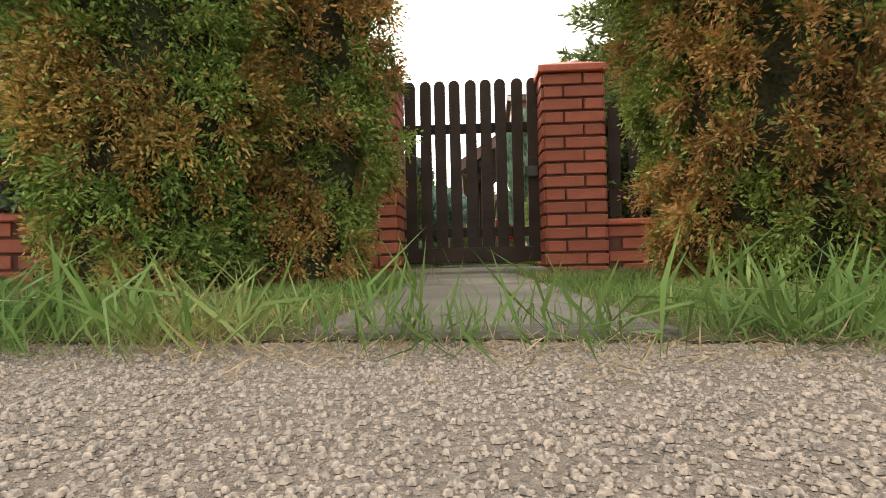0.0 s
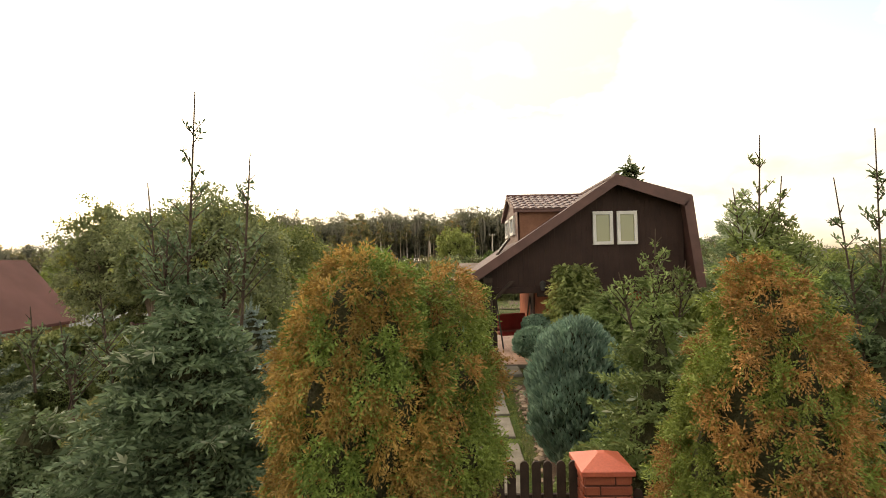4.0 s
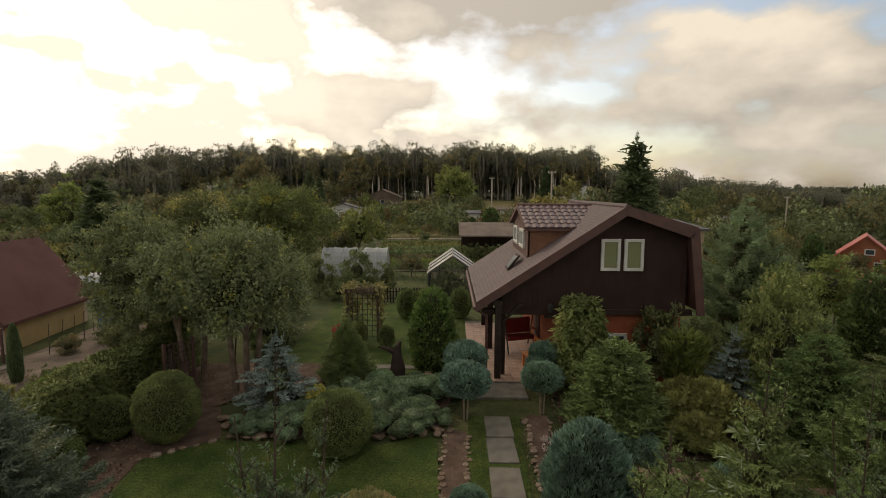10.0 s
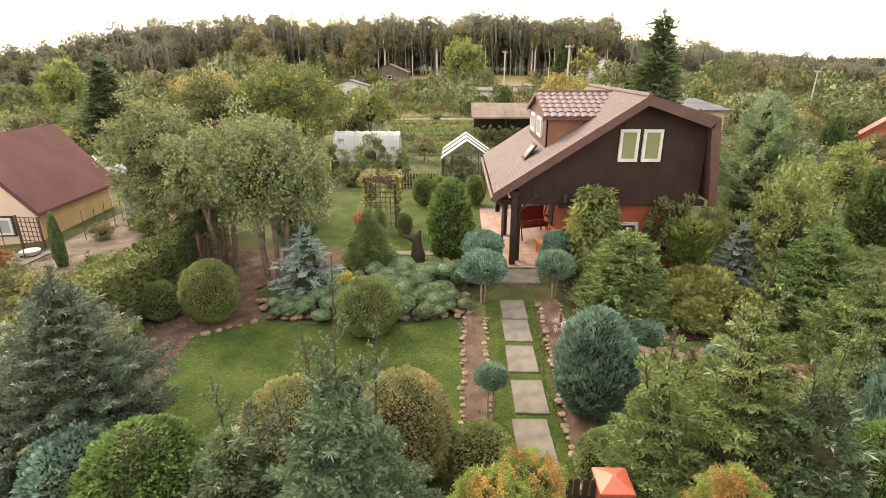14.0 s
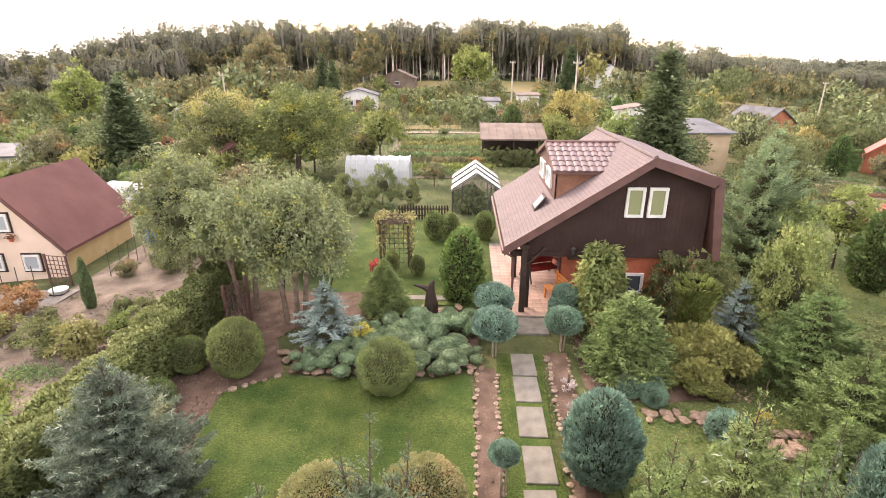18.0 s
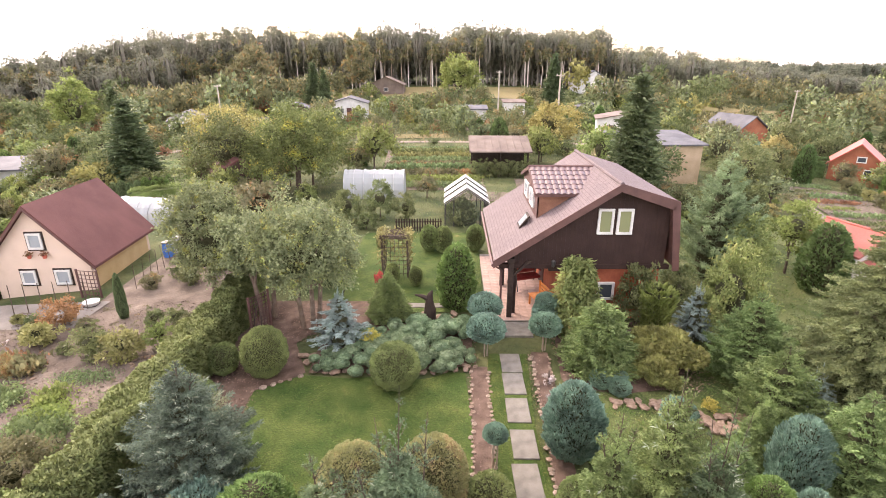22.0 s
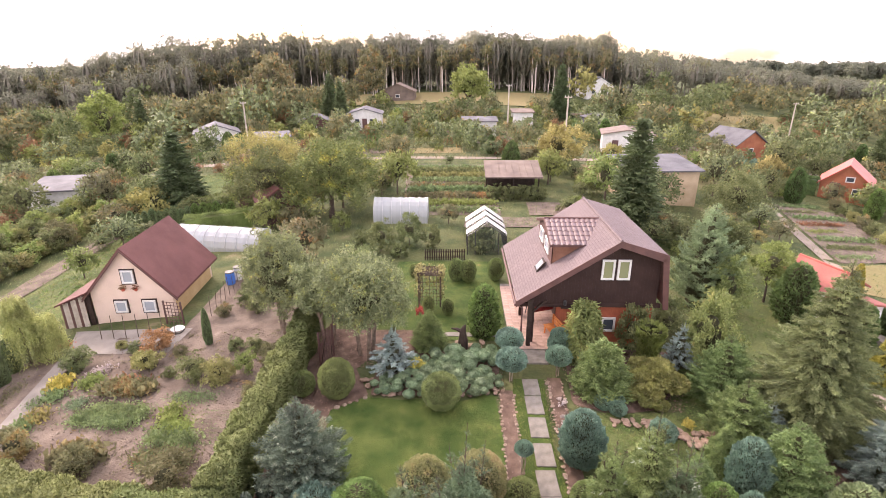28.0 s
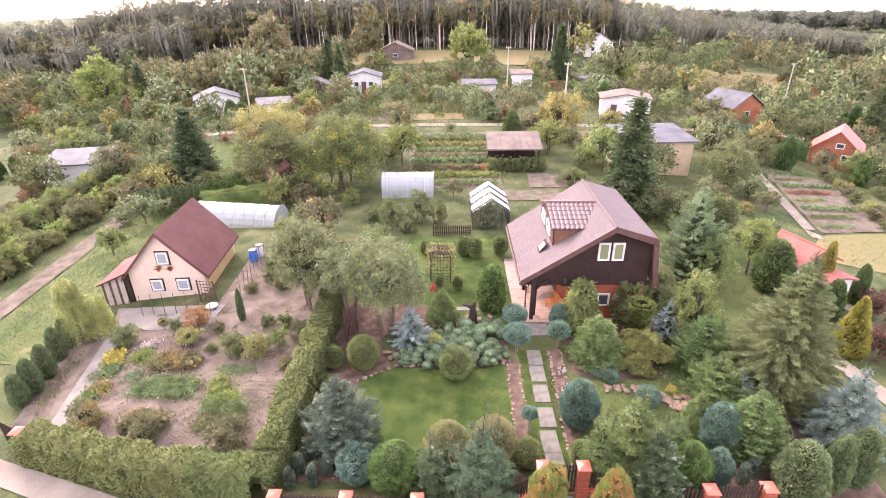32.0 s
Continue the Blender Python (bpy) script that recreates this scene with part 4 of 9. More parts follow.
def brick_pillar(x, y, courses=16, label="", rz=0.0, detail=True):
    e = thing("brick_pillar", x, y, G(x, y) - 0.05, label or "square red brick fence pillar with a pyramid cap", "pillar", "fence pillars", rz)
    w = 0.185
    h = courses * 0.079
    part("core", box(-w + 0.008, w - 0.008, -w + 0.008, w - 0.008, 0, h), M["mortar"], e)
    bm = bmesh.new()
    add_box(bm, -0.212, 0.212, -0.222, 0.222, h, h + 0.045, 0.006)
    lo = [bm.verts.new((sx * 0.205, sy * 0.215, h + 0.045)) for sx, sy in ((-1, -1), (1, -1), (1, 1), (-1, 1))]
    hi = [bm.verts.new((sx * 0.03, sy * 0.03, h + 0.125)) for sx, sy in ((-1, -1), (1, -1), (1, 1), (-1, 1))]
    for k in range(4):
        bm.faces.new((lo[k], lo[(k + 1) % 4], hi[(k + 1) % 4], hi[k]))
    bm.faces.new(hi)
    part("cap", bm, M["cap"], e, "red painted pyramid cap")
    if detail:
        for c in range(courses):
            z = 0.04 + c * 0.079
            for side in range(4):
                if detail == "front" and side == 2:
                    continue
                sh = (c + side) % 2
                for me, u in (((BM_FULL, -0.0645), (BM_HALF, 0.121)) if sh else ((BM_HALF, -0.121), (BM_FULL, 0.0645))):
                    b = new("brick", me)
                    b.parent = e
                    b.matrix_local = pose(0, 0, z, 0, 0, 90 * side) @ pose(u, -w, 0)
    return e


def slat_mesh(h):
    bm = bmesh.new()
    pts = [(-0.036, 0), (0.036, 0), (0.036, h - 0.03), (0.026, h - 0.01), (0.010, h), (-0.010, h), (-0.026, h - 0.01), (-0.036, h - 0.03)]
    return mesh_of("slat", add_prism(bm, pts, -0.011, 0.011), M["darkwood"])


SLAT_GATE, SLAT_FENCE = slat_mesh(1.20), slat_mesh(0.72)


def slatted(name, x0, y0, x1, y1, z, slat, n, rails, label, category, group=""):
    """A panel of upright slats on two rails between two points."""
    L = math.hypot(x1 - x0, y1 - y0)
    e = thing(name, x0, y0, z, label, category, group, math.degrees(math.atan2(y1 - y0, x1 - x0)))
    for k in range(n):
        s = new("slat", slat)
        s.parent = e
        s.matrix_local = pose((k + 0.5) * L / n, 0, 0, 0, random.uniform(-0.4, 0.4), 0)
    for r in rails:
        part("rail", box(0.0, L, 0.012, 0.05, r - 0.03, r + 0.03, 0.004), M["darkwood"], e)
    return e


def plinth(x0, y0, x1, y1, courses=5):
    L = math.hypot(x1 - x0, y1 - y0)
    e = thing("brick_plinth", x0, y0, min(G(x0, y0), G(x1, y1)) - 0.08, "low red brick plinth wall under the fence", "wall", "fence plinths", math.degrees(math.atan2(y1 - y0, x1 - x0)))
    h = courses * 0.077
    part("core", box(0, L, -0.085, 0.085, 0, h), M["mortar"], e)
    part("coping", box(-0.0, L, -0.12, 0.12, h, h + 0.04, 0.008), M["cap"], e, "red coping")
    n = int(L / 0.245)
    for c in range(courses):
        for k in range(n):
            for sd in (-1, 1):
                if sd > 0 and c < courses - 2:
                    continue
                b = new("brick", BM_FULL)
                b.parent = e
                b.matrix_local = pose((k + 0.5 + (0.25 if c % 2 else -0.05)) * L / (n + 0.3), sd * 0.088, 0.04 + c * 0.077)
    return e, h


FY = 4.05
brick_pillar(0.25, FY, 16, "red brick gate pillar with a red pyramid cap")
brick_pillar(-1.03, FY, 16, "red brick gate pillar with a red pyramid cap, half behind the thuja")
gz = G(-0.4, FY) + 0.05
gate = slatted("garden_gate", -0.83, FY + 0.02, 0.07, FY + 0.02, gz, SLAT_GATE, 9, (0.2, 0.89), "closed dark-stained picket gate with rounded slats", "gate")
part("latch", box(0.80, 0.88, -0.04, -0.012, 0.55, 0.62, 0.006), M["darkmetal"], gate)
part("board", box(0.0, 0.9, -0.022, 0.0115, 0.0, 0.1, 0.004), M["darkwood"], gate)
LINE = [(-1.03, 4.05), (-2.98, 2.85), (-5.0, 3.0), (-7.2, 3.1), (-9.45, 3.2)]
LINE_R = [(0.27, 4.05), (2.1, 3.7), (4.0, 3.35), (5.85, 3.5)]
for line, dr in ((LINE, -1), (LINE_R, 1)):
    for (x0, y0), (x1, y1) in zip(line, line[1:]):
        if x1 not in (2.1, -5.5):
            brick_pillar(x1, y1, 13 if dr < 0 else 15, detail="front")
        if x1 == 5.85:
            continue
        a, b = ((x1, y1), (x0, y0)) if dr < 0 else ((x0, y0), (x1, y1))
        u = Vector((b[0] - a[0], b[1] - a[1])).normalized() * 0.2
        e, h = plinth(a[0] + u.x, a[1] + u.y, b[0] - u.x, b[1] - u.y)
        L = math.hypot(b[0] - a[0], b[1] - a[1]) - 0.4
        slatted("fence_panel", a[0] + u.x, a[1] + u.y, b[0] - u.x, b[1] - u.y, e.location.z + h + 0.06, SLAT_FENCE, int(L / 0.115), (0.14, 0.56), "dark-stained picket fence panel on a brick plinth", "fence", "fence panels")
slatted("driveway_gate", 4.2, 3.38, 5.65, 3.48, G(5, 3.6) + 0.08, SLAT_GATE, 13, (0.2, 0.82), "closed dark-stained wide picket gate", "gate")


# ---- the brown house ----
def window(parent, w, h, mat, x, y, z, rz=0.0, sash=True, frame_mat=None, fw=0.09):
    e = new("window")
    e.parent = parent
    e.matrix_local = pose(x, y, z, 0, 0, rz)
    fm = frame_mat or M["white"]
    bm = bmesh.new()
    for a in ((-w / 2, w / 2, -h / 2, -h / 2 + fw), (-w / 2, w / 2, h / 2 - fw, h / 2), (-w / 2, -w / 2 + fw, -h / 2 + fw, h / 2 - fw), (w / 2 - fw, w / 2, -h / 2 + fw, h / 2 - fw)):
        add_box(bm, a[0], a[1], -0.06, 0.02, a[2], a[3], 0.006)
    part("window_frame", bm, fm, e)
    part("pane", box(-w / 2 + fw, w / 2 - fw, -0.02, -0.008, -h / 2 + fw, h / 2 - fw), mat, e)
    return e


HX0, HX1, HXR, HYF, HYB = -0.55, 5.75, 5.52, 13.85, 20.75
APX, APZ = 3.57, 5.0
house = thing("brown_house", 0, 0, 0, "small brown timber house with a long porch roof and a dormer", "house")
th = 0.14
# long left slope, short right slope, steep right skirt
part("roof", prism([(HX0, 2.22), (APX, APZ), (APX, APZ + th), (HX0 - 0.06, 2.22 + th)], HYF, HYB), M["roof"], house, "brown-violet tiled roof slope over the porch")
part("roof", prism([(APX, APZ), (HXR, 4.40), (HXR + 0.05, 4.40 + th), (APX, APZ + th)], HYF, HYB), M["roof"], house, "brown-violet tiled roof slope")
part("roof", prism([(HXR - 0.1, 4.38), (HXR + 0.05, 4.40 + th), (HX1 + 0.10, 2.15), (HX1 - 0.02, 2.15)], HYF, HYB), M["trimwood"], house, "steep brown roof skirt")
part("ridge_cap", tube([(APX, HYF - 0.03, APZ + th), (APX, HYB + 0.03, APZ + th)], [0.075, 0.075], 8), M["roof"], house, "brown-violet ridge tiles")
# verge boards on the gable
for pts in ([(HX0 - 0.08, 2.10), (APX, APZ - 0.12), (APX, APZ + th + 0.02), (HX0 - 0.10, 2.24 + th)], [(APX, APZ - 0.12), (HXR - 0.12, 4.26), (HXR + 0.06, 4.42 + th), (APX, APZ + th + 0.02)], [(HXR - 0.16, 4.3), (HXR + 0.07, 4.40 + th), (HX1 + 0.13, 2.05), (HX1 - 0.10, 2.05)]):
    part("verge_board", prism(pts, HYF - 0.05, HYF), M["trimwood"], house)
part("gutter", tube([(HX0 - 0.1, HYF, 2.2), (HX0 - 0.1, HYB, 2.2)], [0.06, 0.06], 8), M["trimwood"], house)
part("downpipe", tube([(HX0 - 0.1, HYF + 0.1, 2.2), (HX0 + 0.25, HYF + 0.3, 1.9), (HX0 + 0.25, HYF + 0.3, 0.1)], [0.04, 0.04, 0.04], 8), M["trimwood"], house)
# gable wall of dark boards
GW = HYF + 0.38
slope = (APZ - 2.22) / (APX - HX0)
bx, nb = 0.15, 0
while bx < HXR - 0.02:
    x1 = min(bx + 0.148, HXR - 0.02)
    za = 2.22 + slope * (bx - HX0) if bx < APX else APZ - (bx - APX) * (APZ - 4.40) / (HXR - APX)
    zb = 2.22 + slope * (x1 - HX0) if x1 < APX else APZ - (x1 - APX) * (APZ - 4.40) / (HXR - APX)
    if za - 0.02 > 2.1:
        part("board", prism([(bx, 2.05), (x1 - 0.004, 2.05), (x1 - 0.004, zb - 0.03), (bx, za - 0.03)], GW, GW + 0.03 + (nb % 2) * 0.003), M["brownwood"], house)
    bx, nb = x1, nb + 1
part("gable_wall", prism([(HX0 + 0.5, 2.5), (APX, APZ - 0.05), (HXR - 0.05, 4.36), (HX1 - 0.25, 2.06), (HX0 + 0.5, 2.06)], GW + 0.04, GW + 0.16), M["darkwood"], house)
part("gable_beam", box(HX0 + 0.15, HX1 - 0.05, GW - 0.04, GW + 0.14, 1.95, 2.12, 0.01), M["brownwood"], house)
window(house, 0.56, 0.93, M["curtain"], 3.26, GW - 0.01, 3.73)
window(house, 0.56, 0.93, M["curtain"], 3.93, GW - 0.01, 3.73)
# ground floor
part("wall", box(1.75, HX1 - 0.3, GW + 0.16, HYB - 0.3, -0.15, 2.2), M["orangewood"], house, "orange-red brick-faced ground floor wall")
part("wall", box(1.7, 1.749, GW + 0.2, HYB - 0.3, 0.0, 2.2), M["orangewood"], house)
window(house, 0.62, 0.7, M["darkglass"], 3.58, GW + 0.15, 1.02)
part("door", box(1.655, 1.70, 16.6, 17.5, 0.12, 2.08, 0.01), M["trimwood"], house)
for yy in (HYF + 0.25, 17.0, 20.2):
    part("post", box(-0.06, 0.12, yy - 0.09, yy + 0.09, -0.02, 2.42, 0.012), M["darkwood"], house)
part("post", box(0.16, 0.28, HYF + 0.52, HYF + 0.64, -0.02, 2.5, 0.012), M["darkwood"], house)
part("brace", prism([(0.12, 1.75), (0.2, 1.75), (0.75, 2.3), (0.62, 2.3)], HYF + 0.2, HYF + 0.3), M["darkwood"], house)
part("beam", box(-0.12, 0.14, HYF + 0.1, HYB - 0.2, 2.26, 2.42, 0.01), M["darkwood"], house)
part("back_wall", prism([(1.75, 2.2), (1.75, 3.7), (APX, APZ - 0.1), (HXR - 0.05, 4.3), (HX1 - 0.3, 2.2)], HYB - 0.4, HYB - 0.3), M["brownwood"], house)
part("lintel_board", box(1.4, 2.3, GW - 0.02, GW + 0.1, 1.85, 1.96, 0.01), M["darkwood"], house)
# dormer
M["cheekwood"] = rough_mat("brown_boarded_cheek", (0.17, 0.08, 0.05), (0.23, 0.115, 0.075), 2.0, 0.75, 0.4, 30.0)
DX0, DX1, DY0, DY1, DZE, DZR = 0.95, 3.3, 15.3, 19.3, 4.42, 5.05
dorm = new("dormer")
dorm.parent = house
DM = (DY0 + DY1) / 2


def roof_z(x):
    return 2.22 + th + slope * (x - HX0)


part("cheek", prism([(DX0 + 0.12, roof_z(DX0 + 0.12) - 0.1), (DX0 + 0.12, DZE), (DX1, DZE), ], DY0 + 0.15, DY0 + 0.2), M["cheekwood"], dorm, "reddish boarded dormer cheek")
part("cheek", prism([(DX0 + 0.12, roof_z(DX0 + 0.12) - 0.1), (DX0 + 0.12, DZE), (DX1, DZE), ], DY1 - 0.2, DY1 - 0.15), M["cheekwood"], dorm)
part("front", prism([(DY0 + 0.15, roof_z(DX0 + 0.12) - 0.12), (DY1 - 0.15, roof_z(DX0 + 0.12) - 0.12), (DY1 - 0.15, DZE), (DM, DZR - 0.05), (DY0 + 0.15, DZE)], DX0 + 0.1, DX0 + 0.16, "x"), M["trimwood"], dorm)
for dy in (-0.75, 0.75):
    w_ = window(house, 1.0, 0.62, M["greyglass"], DX0 + 0.09, DM + dy, 4.0, -90)
# dormer roof slopes carrying single tiles
for sd in (-1, 1):
    ye = DY0 if sd < 0 else DY1
    part("slope", prism([(ye, DZE - 0.02), (DM, DZR - 0.02), (DM, DZR - 0.08), (ye, DZE - 0.09)], DX0, DX1 + 0.55, "x"), M["trimwood"], dorm)
tile_len = math.hypot(DM - DY0, DZR - DZE)
tm = bmesh.new()
tw, tl = 0.235, tile_len / 6
prof = [(0, 0.0), (0.06, 0.030), (0.12, 0.038), (0.18, 0.022), (tw, 0.0)]
top = [[tm.verts.new((u, v, zz + 0.02 * (1 - v / tl))) for u, zz in prof] for v in (0, tl * 1.04)]
for k in range(4):
    tm.faces.new((top[0][k], top[0][k + 1], top[1][k + 1], top[1][k]))
bot = [tm.verts.new((u, 0, -0.012)) for u, zz in prof]
for k in range(4):
    tm.faces.new((bot[k], bot[k + 1], top[0][k + 1], top[0][k]))
TILE = mesh_of("tile", tm, M["trimwood"])
TILE.materials[0] = rough_mat("glazed_brown_tile", (0.105, 0.064, 0.06), (0.145, 0.09, 0.085), 3.0, 0.42, 0.15, 30.0, island=0.2)
ang = math.degrees(math.atan2(DZR - DZE, DM - DY0))
nt = int((DX1 + 0.5 - DX0) / tw)
for sd in (-1, 1):
    for r in range(6):
        for k in range(nt):
            x = DX0 + k * tw
            yy, zz = DY0 + (DM - DY0) * r / 6, DZE + (DZR - DZE) * r / 6
            if roof_z(x + tw / 2) > zz + 0.25:
                continue
            o = new("tile", TILE)
            o.parent = dorm
            o.matrix_local = pose(x, yy, zz, ang) if sd < 0 else pose(x + tw, DY1 - (yy - DY0), zz, ang, 0, 180)
part("ridge_cap", tube([(DX0 - 0.02, DM, DZR + 0.02), (DX1 + 0.4, DM, DZR + 0.02)], [0.06, 0.06], 8), M["trimwood"], dorm)
for sd in (-1, 1):
    ye = DY0 if sd < 0 else DY1
    part("verge_board", prism([(ye, DZE - 0.12), (DM, DZR - 0.1), (DM, DZR + 0.04), (ye, DZE + 0.03)], DX0 - 0.03, DX0, "x"), M["trimwood"], dorm)
# tilted roof window below the dormer
rw = new("roof_window")
rw.parent = house
rw.matrix_local = pose(0.62, 15.75, roof_z(0.62) + 0.16, 0, -52, 0)
part("window_frame", box(-0.3, 0.3, -0.32, 0.32, -0.03, 0.03, 0.01), M["darkwood"], rw)
part("pane", box(-0.22, 0.22, -0.25, 0.25, 0.031, 0.04), M["greyglass"], rw)
# porch floor and step
porch = thing("porch_floor", 0, 0, 0, "pinkish clay-tiled porch floor", "floor", kind="structure")
part("bed", box(-0.75, 1.7, HYF - 0.1, HYB, -0.2, 0.06), M["slab"], porch)
TILEF = mesh_of("tile", box(-0.148, 0.148, -0.148, 0.148, 0, 0.012, 0.003), rough_mat("clay_floor_tile", (0.34, 0.22, 0.17), (0.44, 0.30, 0.24), 2.0, 0.6, 0.2, 40.0, island=0.25))
for i in range(8):
    for j in range(22):
        o = new("tile", TILEF)
        o.parent = porch
        o.matrix_local = pose(-0.58 + i * 0.302, HYF + 0.1 + j * 0.302, 0.06)
step = part("porch_step", box(-0.75, 0.75, HYF - 1.15, HYF - 0.13, -0.1, 0.05, 0.02), M["slab"])
tagged(step, "broad concrete slab before the porch", "step")

# ---- the beige house ----
BX, BY, BW, BD, BZ = -19.95, 17.55, 4.1, 5.1, -0.9
bh = thing("beige_house", BX, BY, BZ, "beige rendered summer house with a red-brown roof", "house", rz=4.0)
EH, AH = 1.78, 4.1
part("gable_wall", prism([(-BW / 2, -0.3), (BW / 2, -0.3), (BW / 2, EH), (0, AH), (-BW / 2, EH)], 0, 0.2), M["beige"], bh)
part("gable_wall", prism([(-BW / 2, -0.3), (BW / 2, -0.3), (BW / 2, EH), (0, AH), (-BW / 2, EH)], BD - 0.2, BD), M["beige"], bh)
part("wall", box(BW / 2 - 0.2, BW / 2, 0.2, BD - 0.2, -0.3, EH), M["yellowwall"], bh, "ochre rendered side wall")
part("wall", box(-BW / 2, -BW / 2 + 0.2, 0.2, BD - 0.2, -0.3, EH), M["yellowwall"], bh)
sl = (AH - EH) / (BW / 2)
for sd in (-1, 1):
    e_ = BW / 2 + 0.35
    part("roof", prism([(0, AH + 0.02), (sd * e_, AH - sl * e_ + 0.02), (sd * e_, AH - sl * e_ + 0.14), (0, AH + 0.15)], -0.25, BD + 0.25), M["redroof"], bh)
    part("verge_board", prism([(0, AH - 0.06), (sd * e_, AH - sl * e_ - 0.06), (sd * e_, AH - sl * e_ + 0.06), (0, AH + 0.06)], -0.29, -0.25), M["trimwood"], bh)
for x, z, w, h in ((0.02, 2.62, 0.62, 0.72), (-0.62, 0.95, 0.62, 0.66), (0.82, 0.95, 0.66, 0.68)):
    part("window_surround", box(x - w / 2 - 0.07, x + w / 2 + 0.07, -0.035, -0.002, z - h / 2 - 0.07, z + h / 2 + 0.07, 0.004), M["darkwood"], bh, "dark wooden window surround")
    window(bh, w, h, M["greyglass"], x, -0.04, z)
for sx in (-0.28, 0.36):
    pot = new("flower_pot")
    pot.parent = bh
    pot.matrix_local = pose(0.02 + sx, -0.2, 1.9)
    part("pot", tube([(0, 0, 0), (0, 0, 0.14)], [0.07, 0.1], 8), M["cap"], pot)
    rng_ = np.random.default_rng(5)
    crown_part("flowers", quads_mesh("flowers", leaves(rng_, rng_.normal(size=(60, 3)) * 0.07 + [0, 0, 0.2], rand_dirs(rng_, 60), 0.09, 0.7), M["leaf_rust"]), pot)
# lean-to of boards on the left of the gable
lt = thing("wooden_lean_to", BX - BW / 2 - 0.85, BY - 0.1, BZ, "weathered board lean-to with a brown sloping roof", "shed", rz=4.0)
for k in range(9):
    part("board", box(-0.7 + k * 0.14, -0.7 + k * 0.14 + 0.132, -0.3, -0.26, -0.2, 1.15 + k * 0.06, 0.004), M["polewood"] if k % 3 else M["trimwood"], lt)
part("side_wall", box(-0.72, -0.68, -0.26, 2.6, -0.2, 1.15), M["trimwood"], lt)
part("roof", prism([(-0.85, 1.12), (0.85, 1.85), (0.85, 1.93), (-0.85, 1.2)], -0.5, 2.8), M["redroof"], lt)
part("door_opening", box(0.56, 0.8, -0.2, -0.1, -0.2, 1.6), M["darkwood"], lt)


def trellis(x, y, z, w, h, rz, label, mat, nx=5, nz=8, depth=0.0):
    e = thing("trellis", x, y, z, label, "trellis", rz=rz)
    for k in range(nx + 1):
        part("slat", box(-w / 2 + w * k / nx - 0.014, -w / 2 + w * k / nx + 0.014, 0, 0.015, 0, h), mat, e)
    for k in range(nz + 1):
        part("slat", box(-w / 2, w / 2, -0.015, 0, h * k / nz - 0.014, h * k / nz + 0.014), mat, e)
    for sx in (-1, 1):
        part("post", box(sx * w / 2 - 0.035, sx * w / 2 + 0.035, -0.03, 0.04, -0.2, h + 0.06, 0.005), mat, e)
    return e


trellis(BX + 2.45, BY - 0.75, BZ + 0.1, 0.95, 1.45, -8, "brown lattice screen at the corner of the beige house", M["trimwood"])


# ---- glasshouse, tunnels, sheds, cabins ----
def gabled_frame(name, x, y, w, d, eh, ah, rz, label, roof_mat, wall_mat, bars_mat, nb=6, stripes=True):
    """A glasshouse: posts, bars and single panes."""
    e = thing(name, x, y, G(x, y), label, "glasshouse", rz=rz)
    for k in range(nb + 1):
        yy = d * k / nb
        for sd in (-1, 1):
            part("post", box(sd * w / 2 - 0.03, sd * w / 2 + 0.03, yy - 0.03, yy + 0.03, -0.2, eh), bars_mat, e)
            part("rafter", prism([(sd * w / 2, eh), (0, ah), (0, ah + 0.05), (sd * w / 2, eh + 0.05)], yy - 0.025, yy + 0.025), bars_mat, e)
    part("ridge_bar", box(-0.03, 0.03, 0, d, ah, ah + 0.06), bars_mat, e)
    for sd in (-1, 1):
        part("eaves_bar", box(sd * w / 2 - 0.03, sd * w / 2 + 0.03, 0, d, eh - 0.03, eh + 0.03), bars_mat, e)
        for k in range(nb):
            y0, y1 = d * k / nb + 0.03, d * (k + 1) / nb - 0.03
            part("pane", prism([(sd * (w / 2 + 0.08), eh - 0.03), (0, ah + 0.055), (0, ah + 0.07), (sd * (w / 2 + 0.08), eh - 0.015)], y0, y1), roof_mat if (k % 3 or not stripes) else M["clear"], e)
            part("pane", box(sd * w / 2 - 0.006, sd * w / 2 + 0.006, y0, y1, 0.0, eh - 0.04), wall_mat, e)
    for yy in (0, d):
        part("pane", prism([(-w / 2 + 0.04, 0), (w / 2 - 0.04, 0), (w / 2 - 0.04, eh), (0, ah - 0.03), (-w / 2 + 0.04, eh)], yy - 0.006, yy + 0.006), wall_mat, e)
        for u in (-0.3, 0.3):
            part("post", box(u * w - 0.025, u * w + 0.025, yy - 0.03, yy + 0.03, 0, eh + 0.3), bars_mat, e)
    return e


gabled_frame("glasshouse", -1.2, 25.2, 2.5, 4.2, 1.25, 2.1, 0, "small glasshouse with milky striped roof panels", M["panel"], M["clear"], M["darkmetal"], 9)


